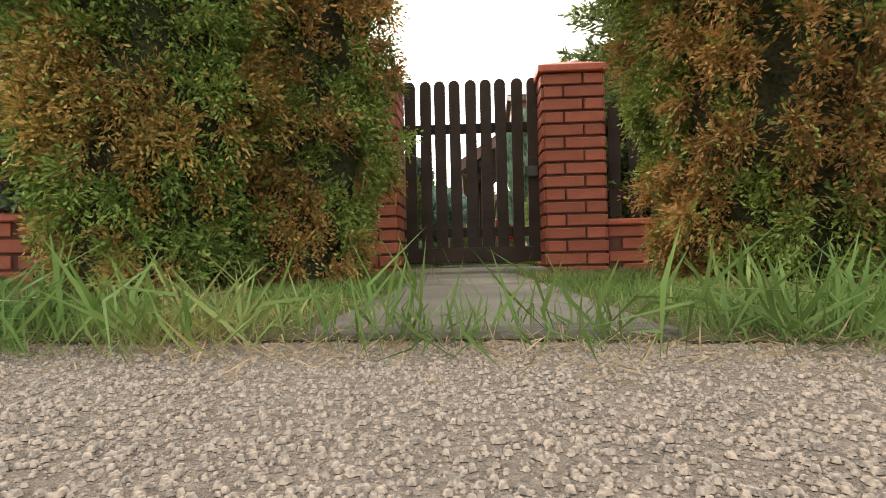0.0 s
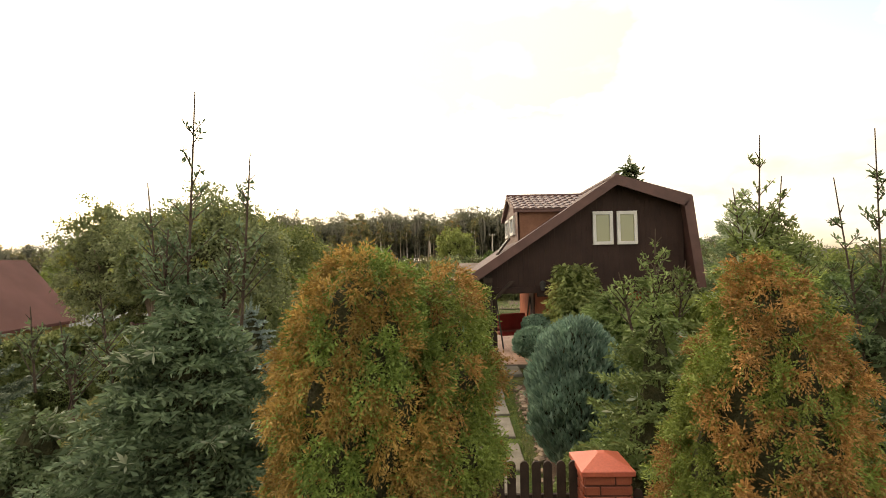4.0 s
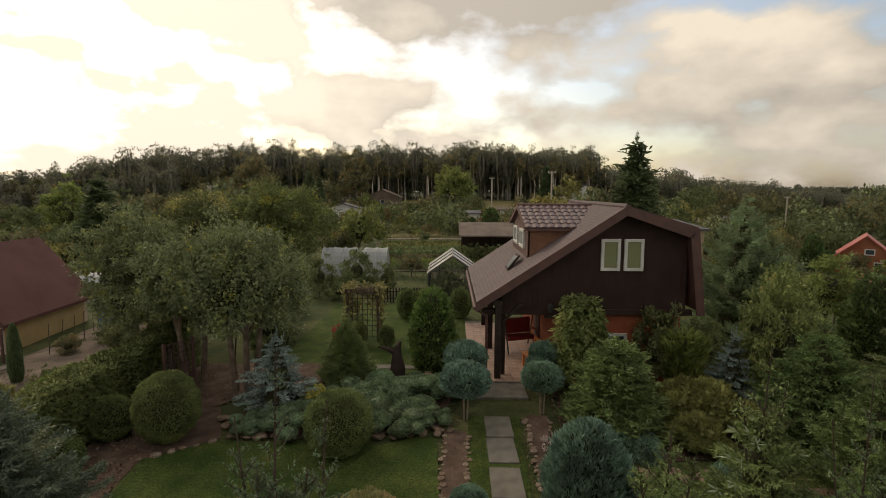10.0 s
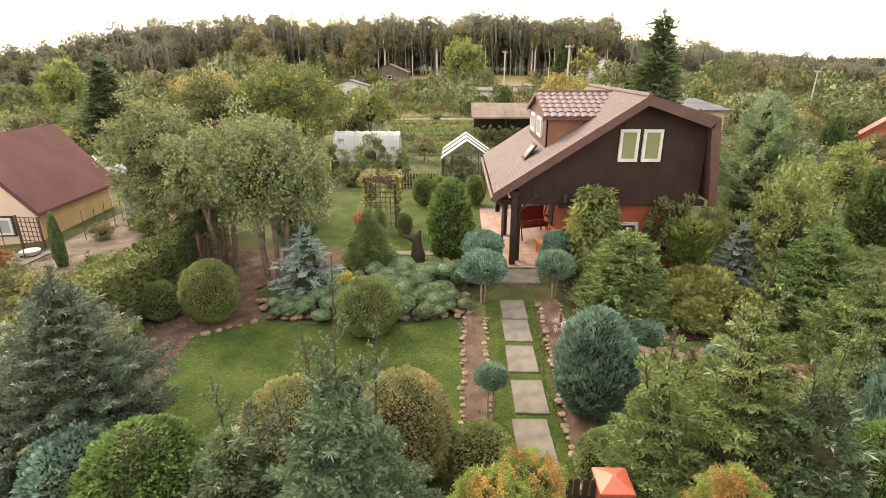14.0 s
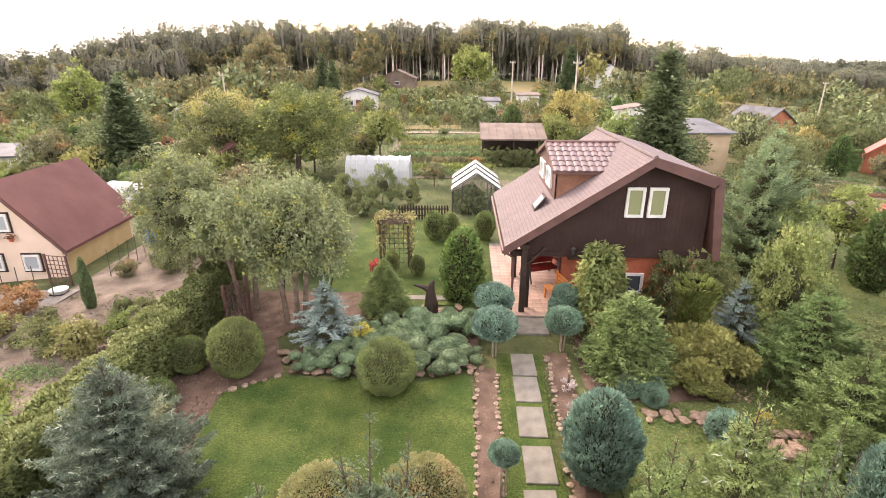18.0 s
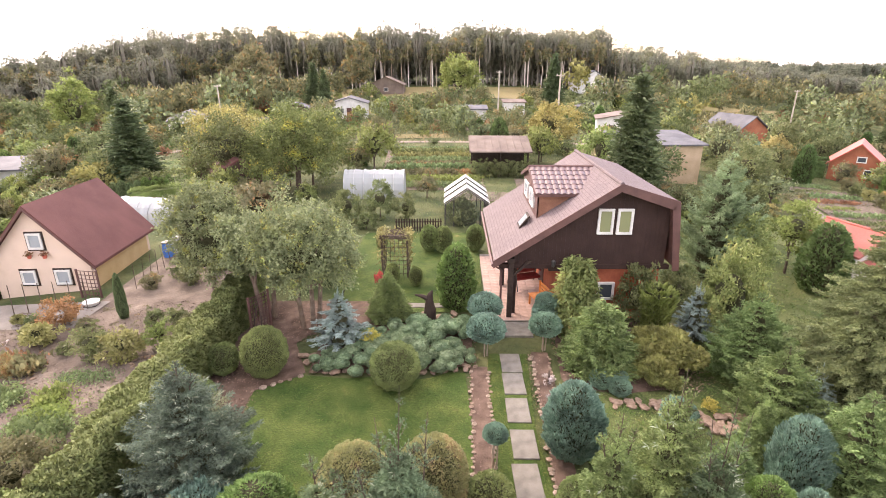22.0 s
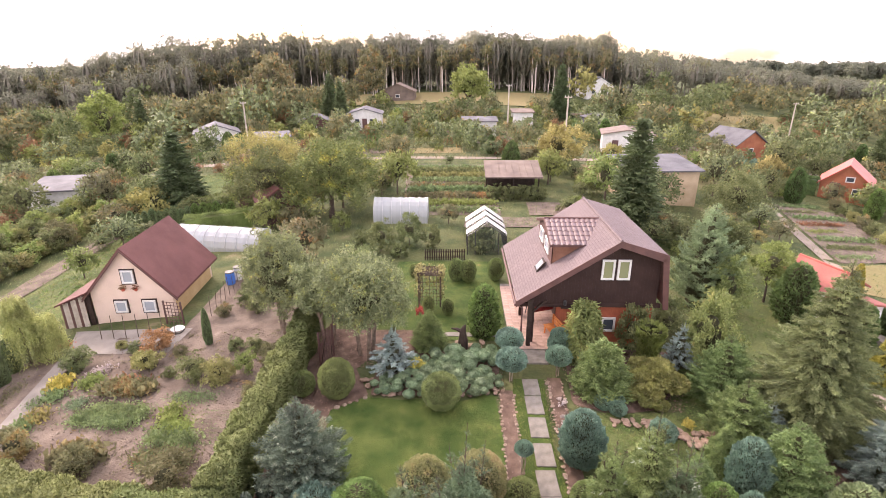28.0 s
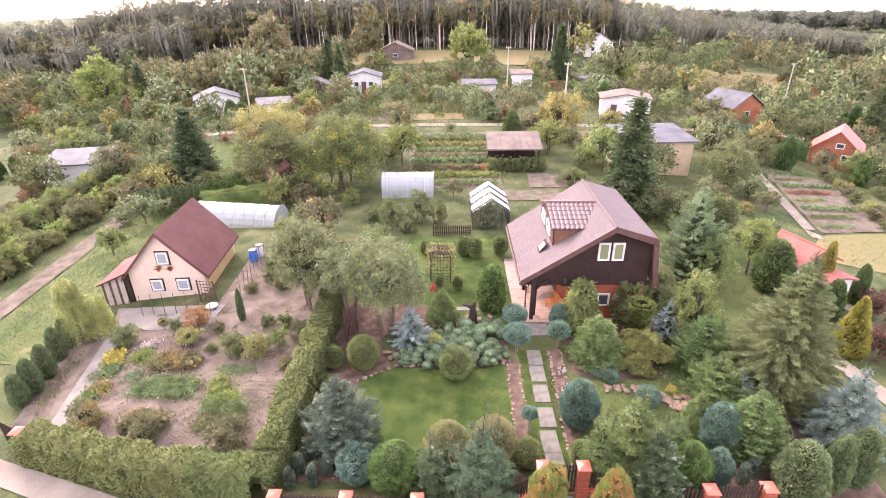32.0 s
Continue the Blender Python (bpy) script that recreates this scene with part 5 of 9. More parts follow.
def tunnel(x, y, w, L, h, rz, label, hoops=7):
    e = thing("polytunnel", x, y, G(x, y) - 0.1, label, "polytunnel", rz=rz)
    n = 12
    arc = [(w / 2 * math.cos(math.pi * k / n), h * math.sin(math.pi * k / n) ** 0.75) for k in range(n + 1)]
    bm = bmesh.new()
    segs = 24
    rows_ = []
    for j in range(segs + 1):
        sag = 1 - 0.012 * (j % 4 != 0) * (1 + math.sin(j * 2.1))
        rows_.append([bm.verts.new((L * j / segs, u * sag, z * sag)) for u, z in arc])
    for a, b in zip(rows_, rows_[1:]):
        for k in range(n):
            bm.faces.new((a[k], a[k + 1], b[k + 1], b[k]))
    bm.faces.new(rows_[0])
    bm.faces.new(rows_[-1][::-1])
    part("cover", bm, M["film"], e, "milky plastic cover")
    for k in range(hoops):
        xx = L * k / (hoops - 1)
        part("hoop", tube([(xx, u * 1.01, z * 1.01) for u, z in arc], [0.02] * (n + 1), 5), M["metal"], e)
    return e


tunnel(-9.55, 32.9, 2.2, 4.15, 1.95, 0, "white plastic-covered polytunnel on a plot")
tunnel(-23.2, 28.9, 2.6, 6.6, 1.75, -8, "long polytunnel with rumpled clear plastic cover", 9)


def small_house(name, x, y, w, d, eh, ah, rz, wall, roof, label, category="house", windows=(), door=None, over=0.3, flat=False, zoff=0.0, tilt=0.3):
    """A plain small building with gables to the front; windows as (x, z, w, h)."""
    e = thing(name, x, y, G(x, y) + zoff, label, category, rz=rz)
    if flat:
        part("wall", box(-w / 2, w / 2, 0, d, -0.6, eh), wall, e)
        part("roof", prism([(-over, eh), (d + over, eh + tilt), (d + over, eh + tilt + 0.14), (-over, eh + 0.14)], -w / 2 - over, w / 2 + over, "x"), roof, e)
    else:
        part("wall", prism([(-w / 2, -0.6), (w / 2, -0.6), (w / 2, eh), (0, ah), (-w / 2, eh)], 0, d), wall, e)
        k = (ah - eh) / (w / 2)
        for sd in (-1, 1):
            u = w / 2 + over
            part("roof", prism([(0, ah + 0.03), (sd * u, ah - k * u + 0.03), (sd * u, ah - k * u + 0.15), (0, ah + 0.17)], -over, d + over), roof, e)
    for wx, wz, ww, wh in windows:
        window(e, ww, wh, M["darkglass"], wx, -0.03, wz)
    if door:
        part("door", box(door[0] - 0.42, door[0] + 0.42, -0.04, 0.0, 0, 1.95, 0.006), door[1], e)
    return e


# ---- outlying buildings ----
small_house("box_house", 15.3, 39.5, 6.4, 5.0, 3.0, 3.0, 4, M["cream"], M["greyroof"], "cream box-shaped summer house with a grey felt roof", windows=(), flat=True, tilt=0.5)
small_house("log_cabin", 37.9, 48.2, 4.4, 4.8, 1.9, 3.8, -38, M["cabin"], M["brightroof"], "reddish log cabin with a bright red roof", "cabin", ((0.3, 2.4, 0.8, 0.6), (1.0, 1.1, 0.7, 0.8)), (-0.9, M["trimwood"]))
wh = thing("white_house", 16.65, 16.4, G(16.65, 16.4), "white summer house with salmon tiled roofs and a red window", "house", rz=17)
for cx, w, y0, d, eh, ah, over in ((0.0, 1.75, 0.0, 1.75, 1.72, 1.92, 0.2), (0.05, 2.6, 1.5, 2.4, 2.15, 2.85, 0.25)):
    part("wall", prism([(cx - w / 2, -0.8), (cx + w / 2, -0.8), (cx + w / 2, eh), (cx, ah), (cx - w / 2, eh)], y0, y0 + d), M["white"], wh)
    for sd in (-1, 1):
        u, k = w / 2 + over, (ah - eh) / (w / 2)
        part("roof", prism([(cx, ah + 0.03), (cx + sd * u, ah - k * u + 0.03), (cx + sd * u, ah - k * u + 0.12), (cx, ah + 0.13)], y0 - over, y0 + d + over), M["salmonroof"], wh, "salmon tiled roof")
part("ridge_cap", tube([(0.05, 1.25, 2.98), (0.05, 4.15, 2.98)], [0.06, 0.06], 8), M["brightroof"], wh, "red ridge tiles")
window(wh, 0.62, 0.72, M["redpaint"], -0.1, -0.03, 1.0, frame_mat=M["trimwood"])
part("step", box(0.6, 1.3, -0.7, 0.0, -0.5, 0.12, 0.02), M["slab"], wh)
open_shed = thing("open_shed", 2.0, 39.3, G(2, 39.3), "open shed with a weathered flat brown roof on posts", "shed")
part("roof", prism([(-0.35, 1.95), (3.3, 2.75), (3.3, 2.87), (-0.35, 2.07)], -2.6, 2.5, "x"), M["brownroof"], open_shed)
for k in range(9):
    part("roof_batten", prism([(-0.35, 2.075), (3.3, 2.875), (3.3, 2.9), (-0.35, 2.1)], -2.55 + k * 0.62, -2.51 + k * 0.62, "x"), M["brownroof"], open_shed)
for sx in (-2.3, 0, 2.2):
    for yy in (0.1, 2.9):
        part("post", box(sx - 0.06, sx + 0.06, yy - 0.06, yy + 0.06, -0.2, 1.96 + yy * 0.22), M["darkwood"], open_shed)
part("back_wall", box(-2.3, 2.2, 2.95, 3.02, -0.2, 2.4), M["darkwood"], open_shed)
small_house("white_shed", -42.3, 42.5, 6.0, 5.0, 2.3, 2.3, 14, M["white"], M["greyroof"], "white-walled shed with a patched grey roof", "shed", ((-1.2, 1.2, 0.7, 0.6), (1.0, 1.2, 0.7, 0.6)), flat=True, tilt=0.4)
small_house("white_cottage", -41, 76, 6.5, 5, 2.6, 3.8, 25, M["white"], M["greyroof"], "white cottage with a grey roof", "house", ((-1.5, 1.4, 0.9, 0.9), (1.5, 1.4, 0.9, 0.9)))
small_house("grey_cottage", -19.5, 88, 6.0, 5, 2.7, 3.6, 5, M["white"], M["greyroof"], "pale cottage with a low grey roof", "house", ((-1.3, 1.5, 0.9, 0.9), (1.3, 1.5, 0.9, 0.9)), (0, M["trimwood"]))
small_house("brick_cottage", -17.0, 121, 8.0, 6, 2.2, 3.9, 0, M["brownroof"], M["brownroof"], "low brick cottage before the wood", "house", ((0, 1.2, 1.0, 0.8),))
small_house("porch_cabin", 20.5, 66.5, 6.6, 5, 2.7, 3.3, -12, M["white"], M["brownroof"], "white and brown cabin with a shallow brown roof", "cabin", ((1.7, 1.5, 0.8, 0.9),), (-1.6, M["trimwood"]))
small_house("brown_cabin", 39.5, 70, 5.6, 6, 2.4, 4.2, 20, M["cabin"], M["greyroof"], "dark wooden cabin with a grey roof", "cabin", ((0.0, 1.4, 0.9, 0.9),))
small_house("hill_house", 32.0, 127, 7.0, 6, 3.2, 5.2, 10, M["white"], M["greyroof"], "white house at the edge of the wood", "house", ((-1.6, 1.9, 1.0, 1.1), (1.6, 1.9, 1.0, 1.1)))
small_house("allotment_shed", 0.7, 80, 5.4, 4, 2.3, 2.3, 0, M["white"], M["greyroof"], "low white allotment shed with grey roof", "shed", ((0.0, 1.3, 0.8, 0.6),), flat=True)
small_house("allotment_shed", 9.2, 92, 3.6, 3.6, 2.2, 2.2, 0, M["white"], M["brownroof"], "small white shed with a brown roof", "shed", (), flat=True)
small_house("allotment_shed", 22.5, 88, 4, 3.5, 2.4, 3.0, 15, M["greyroof"], M["greyroof"], "small grey shed between garden trees", "shed")
small_house("brown_bungalow", -27.5, 84, 5.0, 4, 2.4, 3.4, 10, M["trimwood"], M["greyroof"], "brown wooden bungalow with a grey roof", "house", ((0, 1.4, 0.8, 0.8),))
small_house("red_shed", -17.2, 33.2, 3.0, 3.0, 1.9, 2.7, 30, M["trimwood"], M["redroof"], "small dark red garden shed under the trees", "shed")
small_house("red_shed", -21.5, 38.0, 3.0, 3.0, 1.6, 2.4, -30, M["trimwood"], M["redroof"], "small dark red garden shed under the trees", "shed")
small_house("white_garage", -30, 70, 4.6, 4, 2.0, 2.0, 20, M["white"], M["greyroof"], "low white outbuilding with grey roof", "shed", flat=True)


def pole(x, y, h, label, arm=True, lamp=False):
    e = thing("utility_pole", x, y, G(x, y), label, "pole", "utility poles")
    part("shaft", tube([(0, 0, -0.3), (0, 0, h)], [0.13, 0.09], 8), M["polewood"], e)
    if arm:
        part("crossarm", box(-0.45, 0.45, -0.05, 0.05, h - 0.25, h - 0.13, 0.01), M["polewood"], e)
        for k in (-0.38, 0, 0.38):
            part("insulator", tube([(k, 0, h - 0.13), (k, 0, h + 0.02)], [0.035, 0.03], 6), M["white"], e)
    return e


pole(9.95, 57.2, 8.0, "pale concrete utility pole with a crossarm")
pole(5.4, 82.0, 8.0, "pale concrete utility pole with a crossarm")
pole(-33.0, 68.0, 7.5, "pale concrete utility pole with a crossarm")
pole(52.0, 82.0, 8.0, "pale concrete utility pole with a crossarm")

# ---- shared plant meshes ----
rngm = random.Random(4)


def lite_tree_mesh(key, mat, seed, r, rz, zc, clumps=70, per=26, size=0.2):
    def build():
        v = cloud_leaves(seed, r, rz, zc, clumps, per, size, 0.26, core=True)
        return quads_mesh(key, v, mat, 60, outward(v, (0, 0, zc), r, rz))
    return shared(key, build)


def conifer_mesh(key, mat, seed, h, r, whorls=15, per=10, twigs=7, size=0.34, **k):
    fill, girth = k.pop("fill", 0), k.pop("girth", 0.62)

    def build():
        v = spruce_leaves(seed, h, r, whorls, per, twigs, size, **k)
        if fill:
            pw, top = k.get("power", 0.85), 0.97 - k.get("leader", 0.12)
            inner = sprig_cone(seed + 60, h * top, lambda s: girth * r * max(0.0, 1 - s) ** pw * min(1.0, 0.75 + 3 * s), fill, size, size * 2.2)
            lift = max(0.03, k.get("base", 0.06) - 0.03)
            inner[..., 2] = h * lift + inner[..., 2] * (1 - lift)
            v = np.concatenate([inner, v])
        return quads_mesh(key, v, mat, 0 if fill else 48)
    return shared(key, build)


TR = shared("trunk_conifer", lambda: mesh_of("trunk", tube([(0, 0, -0.1), (0, 0, 0.5), (0, 0, 0.8)], [0.027, 0.014, 0.003], 7), M["bark"]))


def conifer(name, x, y, h, mesh, mesh_h, label, category="spruce", wide=1.0, rz=None, group=""):
    s = h / mesh_h
    e = thing(name, x, y, G(x, y), label, category, group, rngm.uniform(0, 360) if rz is None else rz)
    e.scale = (s * wide, s * wide, s)
    t = crown_part("trunk", TR, e)
    t.scale = (mesh_h, mesh_h, mesh_h)
    crown_part("crown", mesh, e)
    return e


# near conifers
SPR_A = conifer_mesh("crown_green", M["spruce_light"], 11, 3.4, 1.35, 20, 10, 30, 0.09, droop=0.14, leader=0.16, power=0.8, fill=2700, girth=0.92)
SPR_BLUE = conifer_mesh("crown_blue", M["blue"], 14, 2.3, 1.0, 11, 9, 40, 0.17, droop=-0.12, leader=0.12, power=0.7)
SPR_YEW = conifer_mesh("crown_yew", M["spruce_light"], 17, 2.3, 1.25, 14, 9, 20, 0.15, droop=-0.15, leader=0.03, power=0.5, fill=1100, girth=0.95)
SPR_FAR = conifer_mesh("crown_far", M["spruce_dark"], 18, 8.0, 2.3, 22, 11, 26, 0.46, droop=0.35, leader=0.05, fill=500, girth=0.7)
def norway_leaves(seed, h, r, whorls, per, leaders, stars=0.16, droop=0.42, coarse=1.0):
    """A broad spruce: arching boughs with hanging twigs, pale star-like shoots at their ends, bare forked leaders on top.
    Returns green leaves, silvery shoots and bare wood."""
    rng = np.random.default_rng(seed)
    P, D, L, SP, SD_, SL = [], [], [], [], [], []
    wood = []

    def stick(a, b, w0, w1):
        a, b = np.array(a), np.array(b)
        for e in (np.array([1.0, 0, 0]), np.array([0, 1.0, 0])):
            wood.append([a - e * w0, a + e * w0, b + e * w1, b - e * w1])
    for i in range(whorls):
        q = (i + 0.5) / whorls
        R_ = r * min(1.0, (1.02 - q) * 1.5) ** 0.8
        k = max(5, int(per * (0.45 + 0.55 * (1 - q))))
        for j in range(k):
            a = math.tau * (j + rng.uniform(-0.4, 0.4)) / k + i * 1.3
            rr = R_ * rng.uniform(0.62, 1.12)
            z = h * (0.06 + 0.92 * q) + rng.normal() * 0.08 * max(1.0, h / 3)
            m = max(6, int(rr * 40 / coarse))
            t = np.linspace(0.2, 1.0, m)
            rise = 0.10 + 0.25 * q
            sp = np.stack([np.cos(a) * rr * t, np.sin(a) * rr * t, z + rr * (rise * t - droop * t ** 2 + 0.16 * t ** 4)], 1)
            out, side = np.array([math.cos(a), math.sin(a), 0.0]), np.array([-math.sin(a), math.cos(a), 0.0])
            for sg in (-1, 1):
                tw = unit(out * rng.uniform(0.55, 0.95, (m, 1)) + side * sg * 0.8 + np.array([0, 0, 1.0]) * rng.normal(-0.55 * droop, 0.16, (m, 1)))
                ln = (0.05 + 0.26 * (1.04 - t) * min(1.0, 0.35 + rr)) * rng.uniform(0.6, 1.2, m) * coarse
                for u in (0.1, 0.4, 0.7, 0.95):
                    P.append(sp + tw * (ln * u)[:, None] + rng.normal(size=(m, 3)) * 0.01)
                    D.append(tw + rng.normal(size=(m, 3)) * 0.42 + np.array([0, 0, 0.12]))
                    L.append(rng.uniform(0.05, 0.085, m) * coarse)
            if rng.random() < stars:
                e = sp[-1]
                up = np.array([0, 0, 0.9]) if rng.random() < 0.5 else np.array([0, 0, 0.1])
                for b in range(6):
                    f = out * 0.8 + up if b == 0 else out * 0.55 + side * math.cos(b * 1.2566) * 0.9 + np.array([0, 0, 1.0]) * math.sin(b * 1.2566) * 0.55 + up * 0.4
                    SP.append(e)
                    SD_.append(f)
                    SL.append(rng.uniform(0.09, 0.15) * (1.25 if b == 0 else 0.85))
    for x, y, z0, z1, lean in leaders:
        tip = (x + lean, y, z1)
        stick((x, y, z0), tip, 0.014, 0.005)
        for b in range(18):
            u = rng.uniform(0.05, 0.85)
            a = b * 2.4
            p = np.array([x + lean * u, y, z0 + (z1 - z0) * u])
            ln = 0.34 * (1.05 - u)
            e = p + np.array([math.cos(a) * 0.75, math.sin(a) * 0.75, 0.8]) * ln
            stick(p, e, 0.008, 0.004)
            if u < 0.8:
                for c in range(12):
                    w = rng.uniform(0.1, 1.0)
                    P.append((p + (e - p) * w)[None])
                    D.append((rand_dirs(rng, 1) * 0.8 + np.array([0, 0, 0.5])))
                    L.append(np.array([0.06]))
    v = leaves(rng, np.concatenate(P), np.concatenate(D), np.concatenate(L), 0.32, 0.2)
    sv = leaves(rng, np.array(SP), np.array(SD_), np.array(SL), 0.17, 0.05)
    # closed inner body whose dark colour stands for shade among the boughs
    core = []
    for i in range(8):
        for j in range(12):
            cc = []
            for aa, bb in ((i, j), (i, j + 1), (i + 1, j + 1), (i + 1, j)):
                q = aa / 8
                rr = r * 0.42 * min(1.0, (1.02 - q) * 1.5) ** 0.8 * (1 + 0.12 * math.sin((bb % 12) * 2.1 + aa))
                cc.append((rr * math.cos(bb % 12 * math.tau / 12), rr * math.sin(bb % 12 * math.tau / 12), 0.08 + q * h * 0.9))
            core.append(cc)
    return v, sv, np.array(wood), np.array(core)


def hanging_spruce(x, y, h, r, whorls, per, seed, leaders, label, mat="spruce", stars=0.16, droop=0.42, coarse=1.0, name="spruce"):
    e = thing(name, x, y, G(x, y), label, name.replace("_", " "))
    v, sv, wood, core = norway_leaves(seed, h, r, whorls, per, leaders, stars, droop, coarse)
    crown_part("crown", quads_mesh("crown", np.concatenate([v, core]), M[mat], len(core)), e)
    tagged(crown_part("young_growth", quads_mesh("young_growth", sv, M["spruce_silver"]), e), "pale silvery star-shaped shoots", kind="stuff")
    tagged(crown_part("leader", quads_mesh("leader", wood, M["bark"]), e), "bare brown leading shoots")
    t = crown_part("trunk", TR, e)
    t.scale = (h, h, h)
    return e


hanging_spruce(-3.02, 3.75, 2.88, 1.08, 19, 28, 601, ((0.0, 0.0, 2.7, 4.3, 0.06), (-0.28, 0.1, 2.5, 3.6, -0.1), (0.42, 0.0, 2.4, 3.8, 0.08), (-0.14, -0.1, 2.5, 3.2, 0.04), (0.2, 0.15, 2.5, 3.1, 0.08), (-0.6, 0.0, 2.0, 2.7, -0.1), (-0.9, 0.0, 1.8, 2.5, -0.12)), "broad grey-green spruce with hanging twigs and bare leading shoots", "spruce_grey", 0.12)
hanging_spruce(-4.6, 4.2, 1.75, 0.95, 10, 18, 602, ((0.0, 0.0, 1.85, 2.6, -0.05), (0.3, 0.0, 1.7, 2.2, 0.1)), "low dark green spruce behind the fence")
hanging_spruce(-7.85, 6.0, 3.0, 1.35, 16, 24, 606, ((0.0, 0.0, 2.8, 3.35, 0.0), (-0.15, 0.0, 2.6, 3.0, -0.1), (0.2, 0.0, 2.6, 3.05, 0.1)), "dense grey-green spruce beside the hedge", "blue_grey", 0.36, 0.12)
hanging_spruce(1.95, 4.65, 3.35, 1.0, 17, 19, 603, ((0.0, 0.0, 2.9, 4.1, 0.05), (-0.12, 0.0, 2.7, 3.6, -0.1), (0.14, 0.0, 2.7, 3.7, 0.1), (0.05, 0.1, 2.8, 3.4, 0.16), (0.3, 0.0, 2.5, 3.1, 0.12)), "light green young spruce with bare leading shoots", "spruce_light", 0.14, 0.16)
hanging_spruce(0.92, 4.55, 2.65, 0.66, 14, 16, 604, ((0.0, 0.0, 2.4, 3.2, 0.03), (-0.2, 0.0, 2.2, 2.8, -0.12), (0.2, 0.0, 2.2, 2.9, 0.1)), "slim green spruce filling the corner by the gate", "spruce_light", 0.14, 0.16)
hanging_spruce(2.55, 4.0, 2.65, 0.9, 14, 20, 605, ((0.0, 0.0, 2.1, 4.0, 0.0), (0.16, 0.0, 2.0, 3.7, 0.14), (-0.15, 0.0, 2.0, 3.6, -0.2)), "grey-green spruce with long bare leaders behind the fence", "spruce", 0.5, 0.2)
conifer("spruce", 3.6, 5.3, 2.5, SPR_A, 3.4, "low light green spruce on the dry lawn", wide=1.1)
conifer("spruce", 5.2, 6.9, 2.3, SPR_A, 3.4, "light green young spruce among junipers", wide=0.9)
conifer("blue_spruce", -5.8, 12.1, 2.2, SPR_BLUE, 2.3, "small silvery blue spruce in the juniper bed", wide=1.2)
hanging_spruce(9.2, 9.0, 6.3, 1.95, 32, 26, 607, ((0.0, 0.0, 6.1, 6.75, 0.0), (0.1, 0.0, 5.9, 6.35, 0.1)), "tall olive-green spruce with drooping boughs", "spruce_olive", 0.02, 0.36, 1.05)
conifer("blue_spruce", 7.5, 8.5, 2.0, SPR_BLUE, 2.3, "silvery blue spruce among green conifers", wide=1.0)
conifer("blue_spruce", 6.2, 12.75, 2.3, SPR_BLUE, 2.3, "silvery blue spruce beside the house", wide=0.9)
hanging_spruce(10.3, 6.5, 3.3, 1.3, 15, 20, 608, ((0.0, 0.0, 3.1, 3.55, 0.1),), "weeping grey-blue cedar with hanging boughs", "blue_pale", 0.05, 0.45, 1.1, "weeping_cedar")
hanging_spruce(6.6, 5.9, 2.7, 1.1, 14, 17, 623, ((0.0, 0.0, 2.5, 2.9, 0.0),), "light green young spruce beside other conifers", "spruce_light", 0.02, 0.10, 1.2)
conifer("spruce", 7.9, 11.6, 2.6, SPR_A, 3.4, "light green spruce beside the shrubs", wide=0.8)
hanging_spruce(6.9, 10.55, 2.75, 1.2, 15, 17, 621, ((0.0, 0.0, 2.6, 2.95, 0.0),), "light green young spruce beside the shrubs", "spruce_light", 0.02, 0.10, 1.2)
hanging_spruce(6.5, 8.45, 2.2, 1.15, 13, 17, 622, ((0.0, 0.0, 2.1, 2.5, 0.0), (0.2, 0.0, 1.9, 2.3, 0.1)), "light green young spruce by the rockery", "spruce_light", 0.02, 0.10, 1.2)
conifer("yew", 2.45, 10.9, 2.35, SPR_YEW, 2.3, "broad feathery green yew in mulch", "yew")
conifer("hemlock", -4.4, 14.0, 2.3, SPR_A, 3.4, "loose grey-green conifer behind the bed", wide=1.1)
for x, y, h, w in ((-27.2, 37.3, 8.0, 1.25), (9.3, 29.4, 9.2, 1.0), (17.3, 100, 11, 0.9), (-24, 90, 9, 0.8), (-27, 95, 10, 0.9), (52, 62, 8.5, 0.9), (-58, 85, 9, 1.0), (60, 58, 9, 1.0)):
    conifer("spruce", x, y, h, SPR_FAR, 8.0, "tall dark spruce among the gardens", wide=w, group="spruces of the allotments")


# ---- the thujas at the gate ----
def egg(rmax, low=0.25, top=0.9):
    def f(s):
        return rmax * min(1.0, 0.72 + 1.6 * s) * max(0.0, 1 - max(0.0, s) ** 3.2) ** 0.62
    return f


def flame(rmax, h, shoulder=1.5, tip=0.5):
    """A column, a little drawn in at the foot, that narrows over its last stretch to a pointed top."""
    def f(s):
        d = (1 - s) * h
        return rmax * min(1.0, 0.72 + 0.8 * s) * min(1.0, max(0.0, d) / shoulder) ** tip
    return f


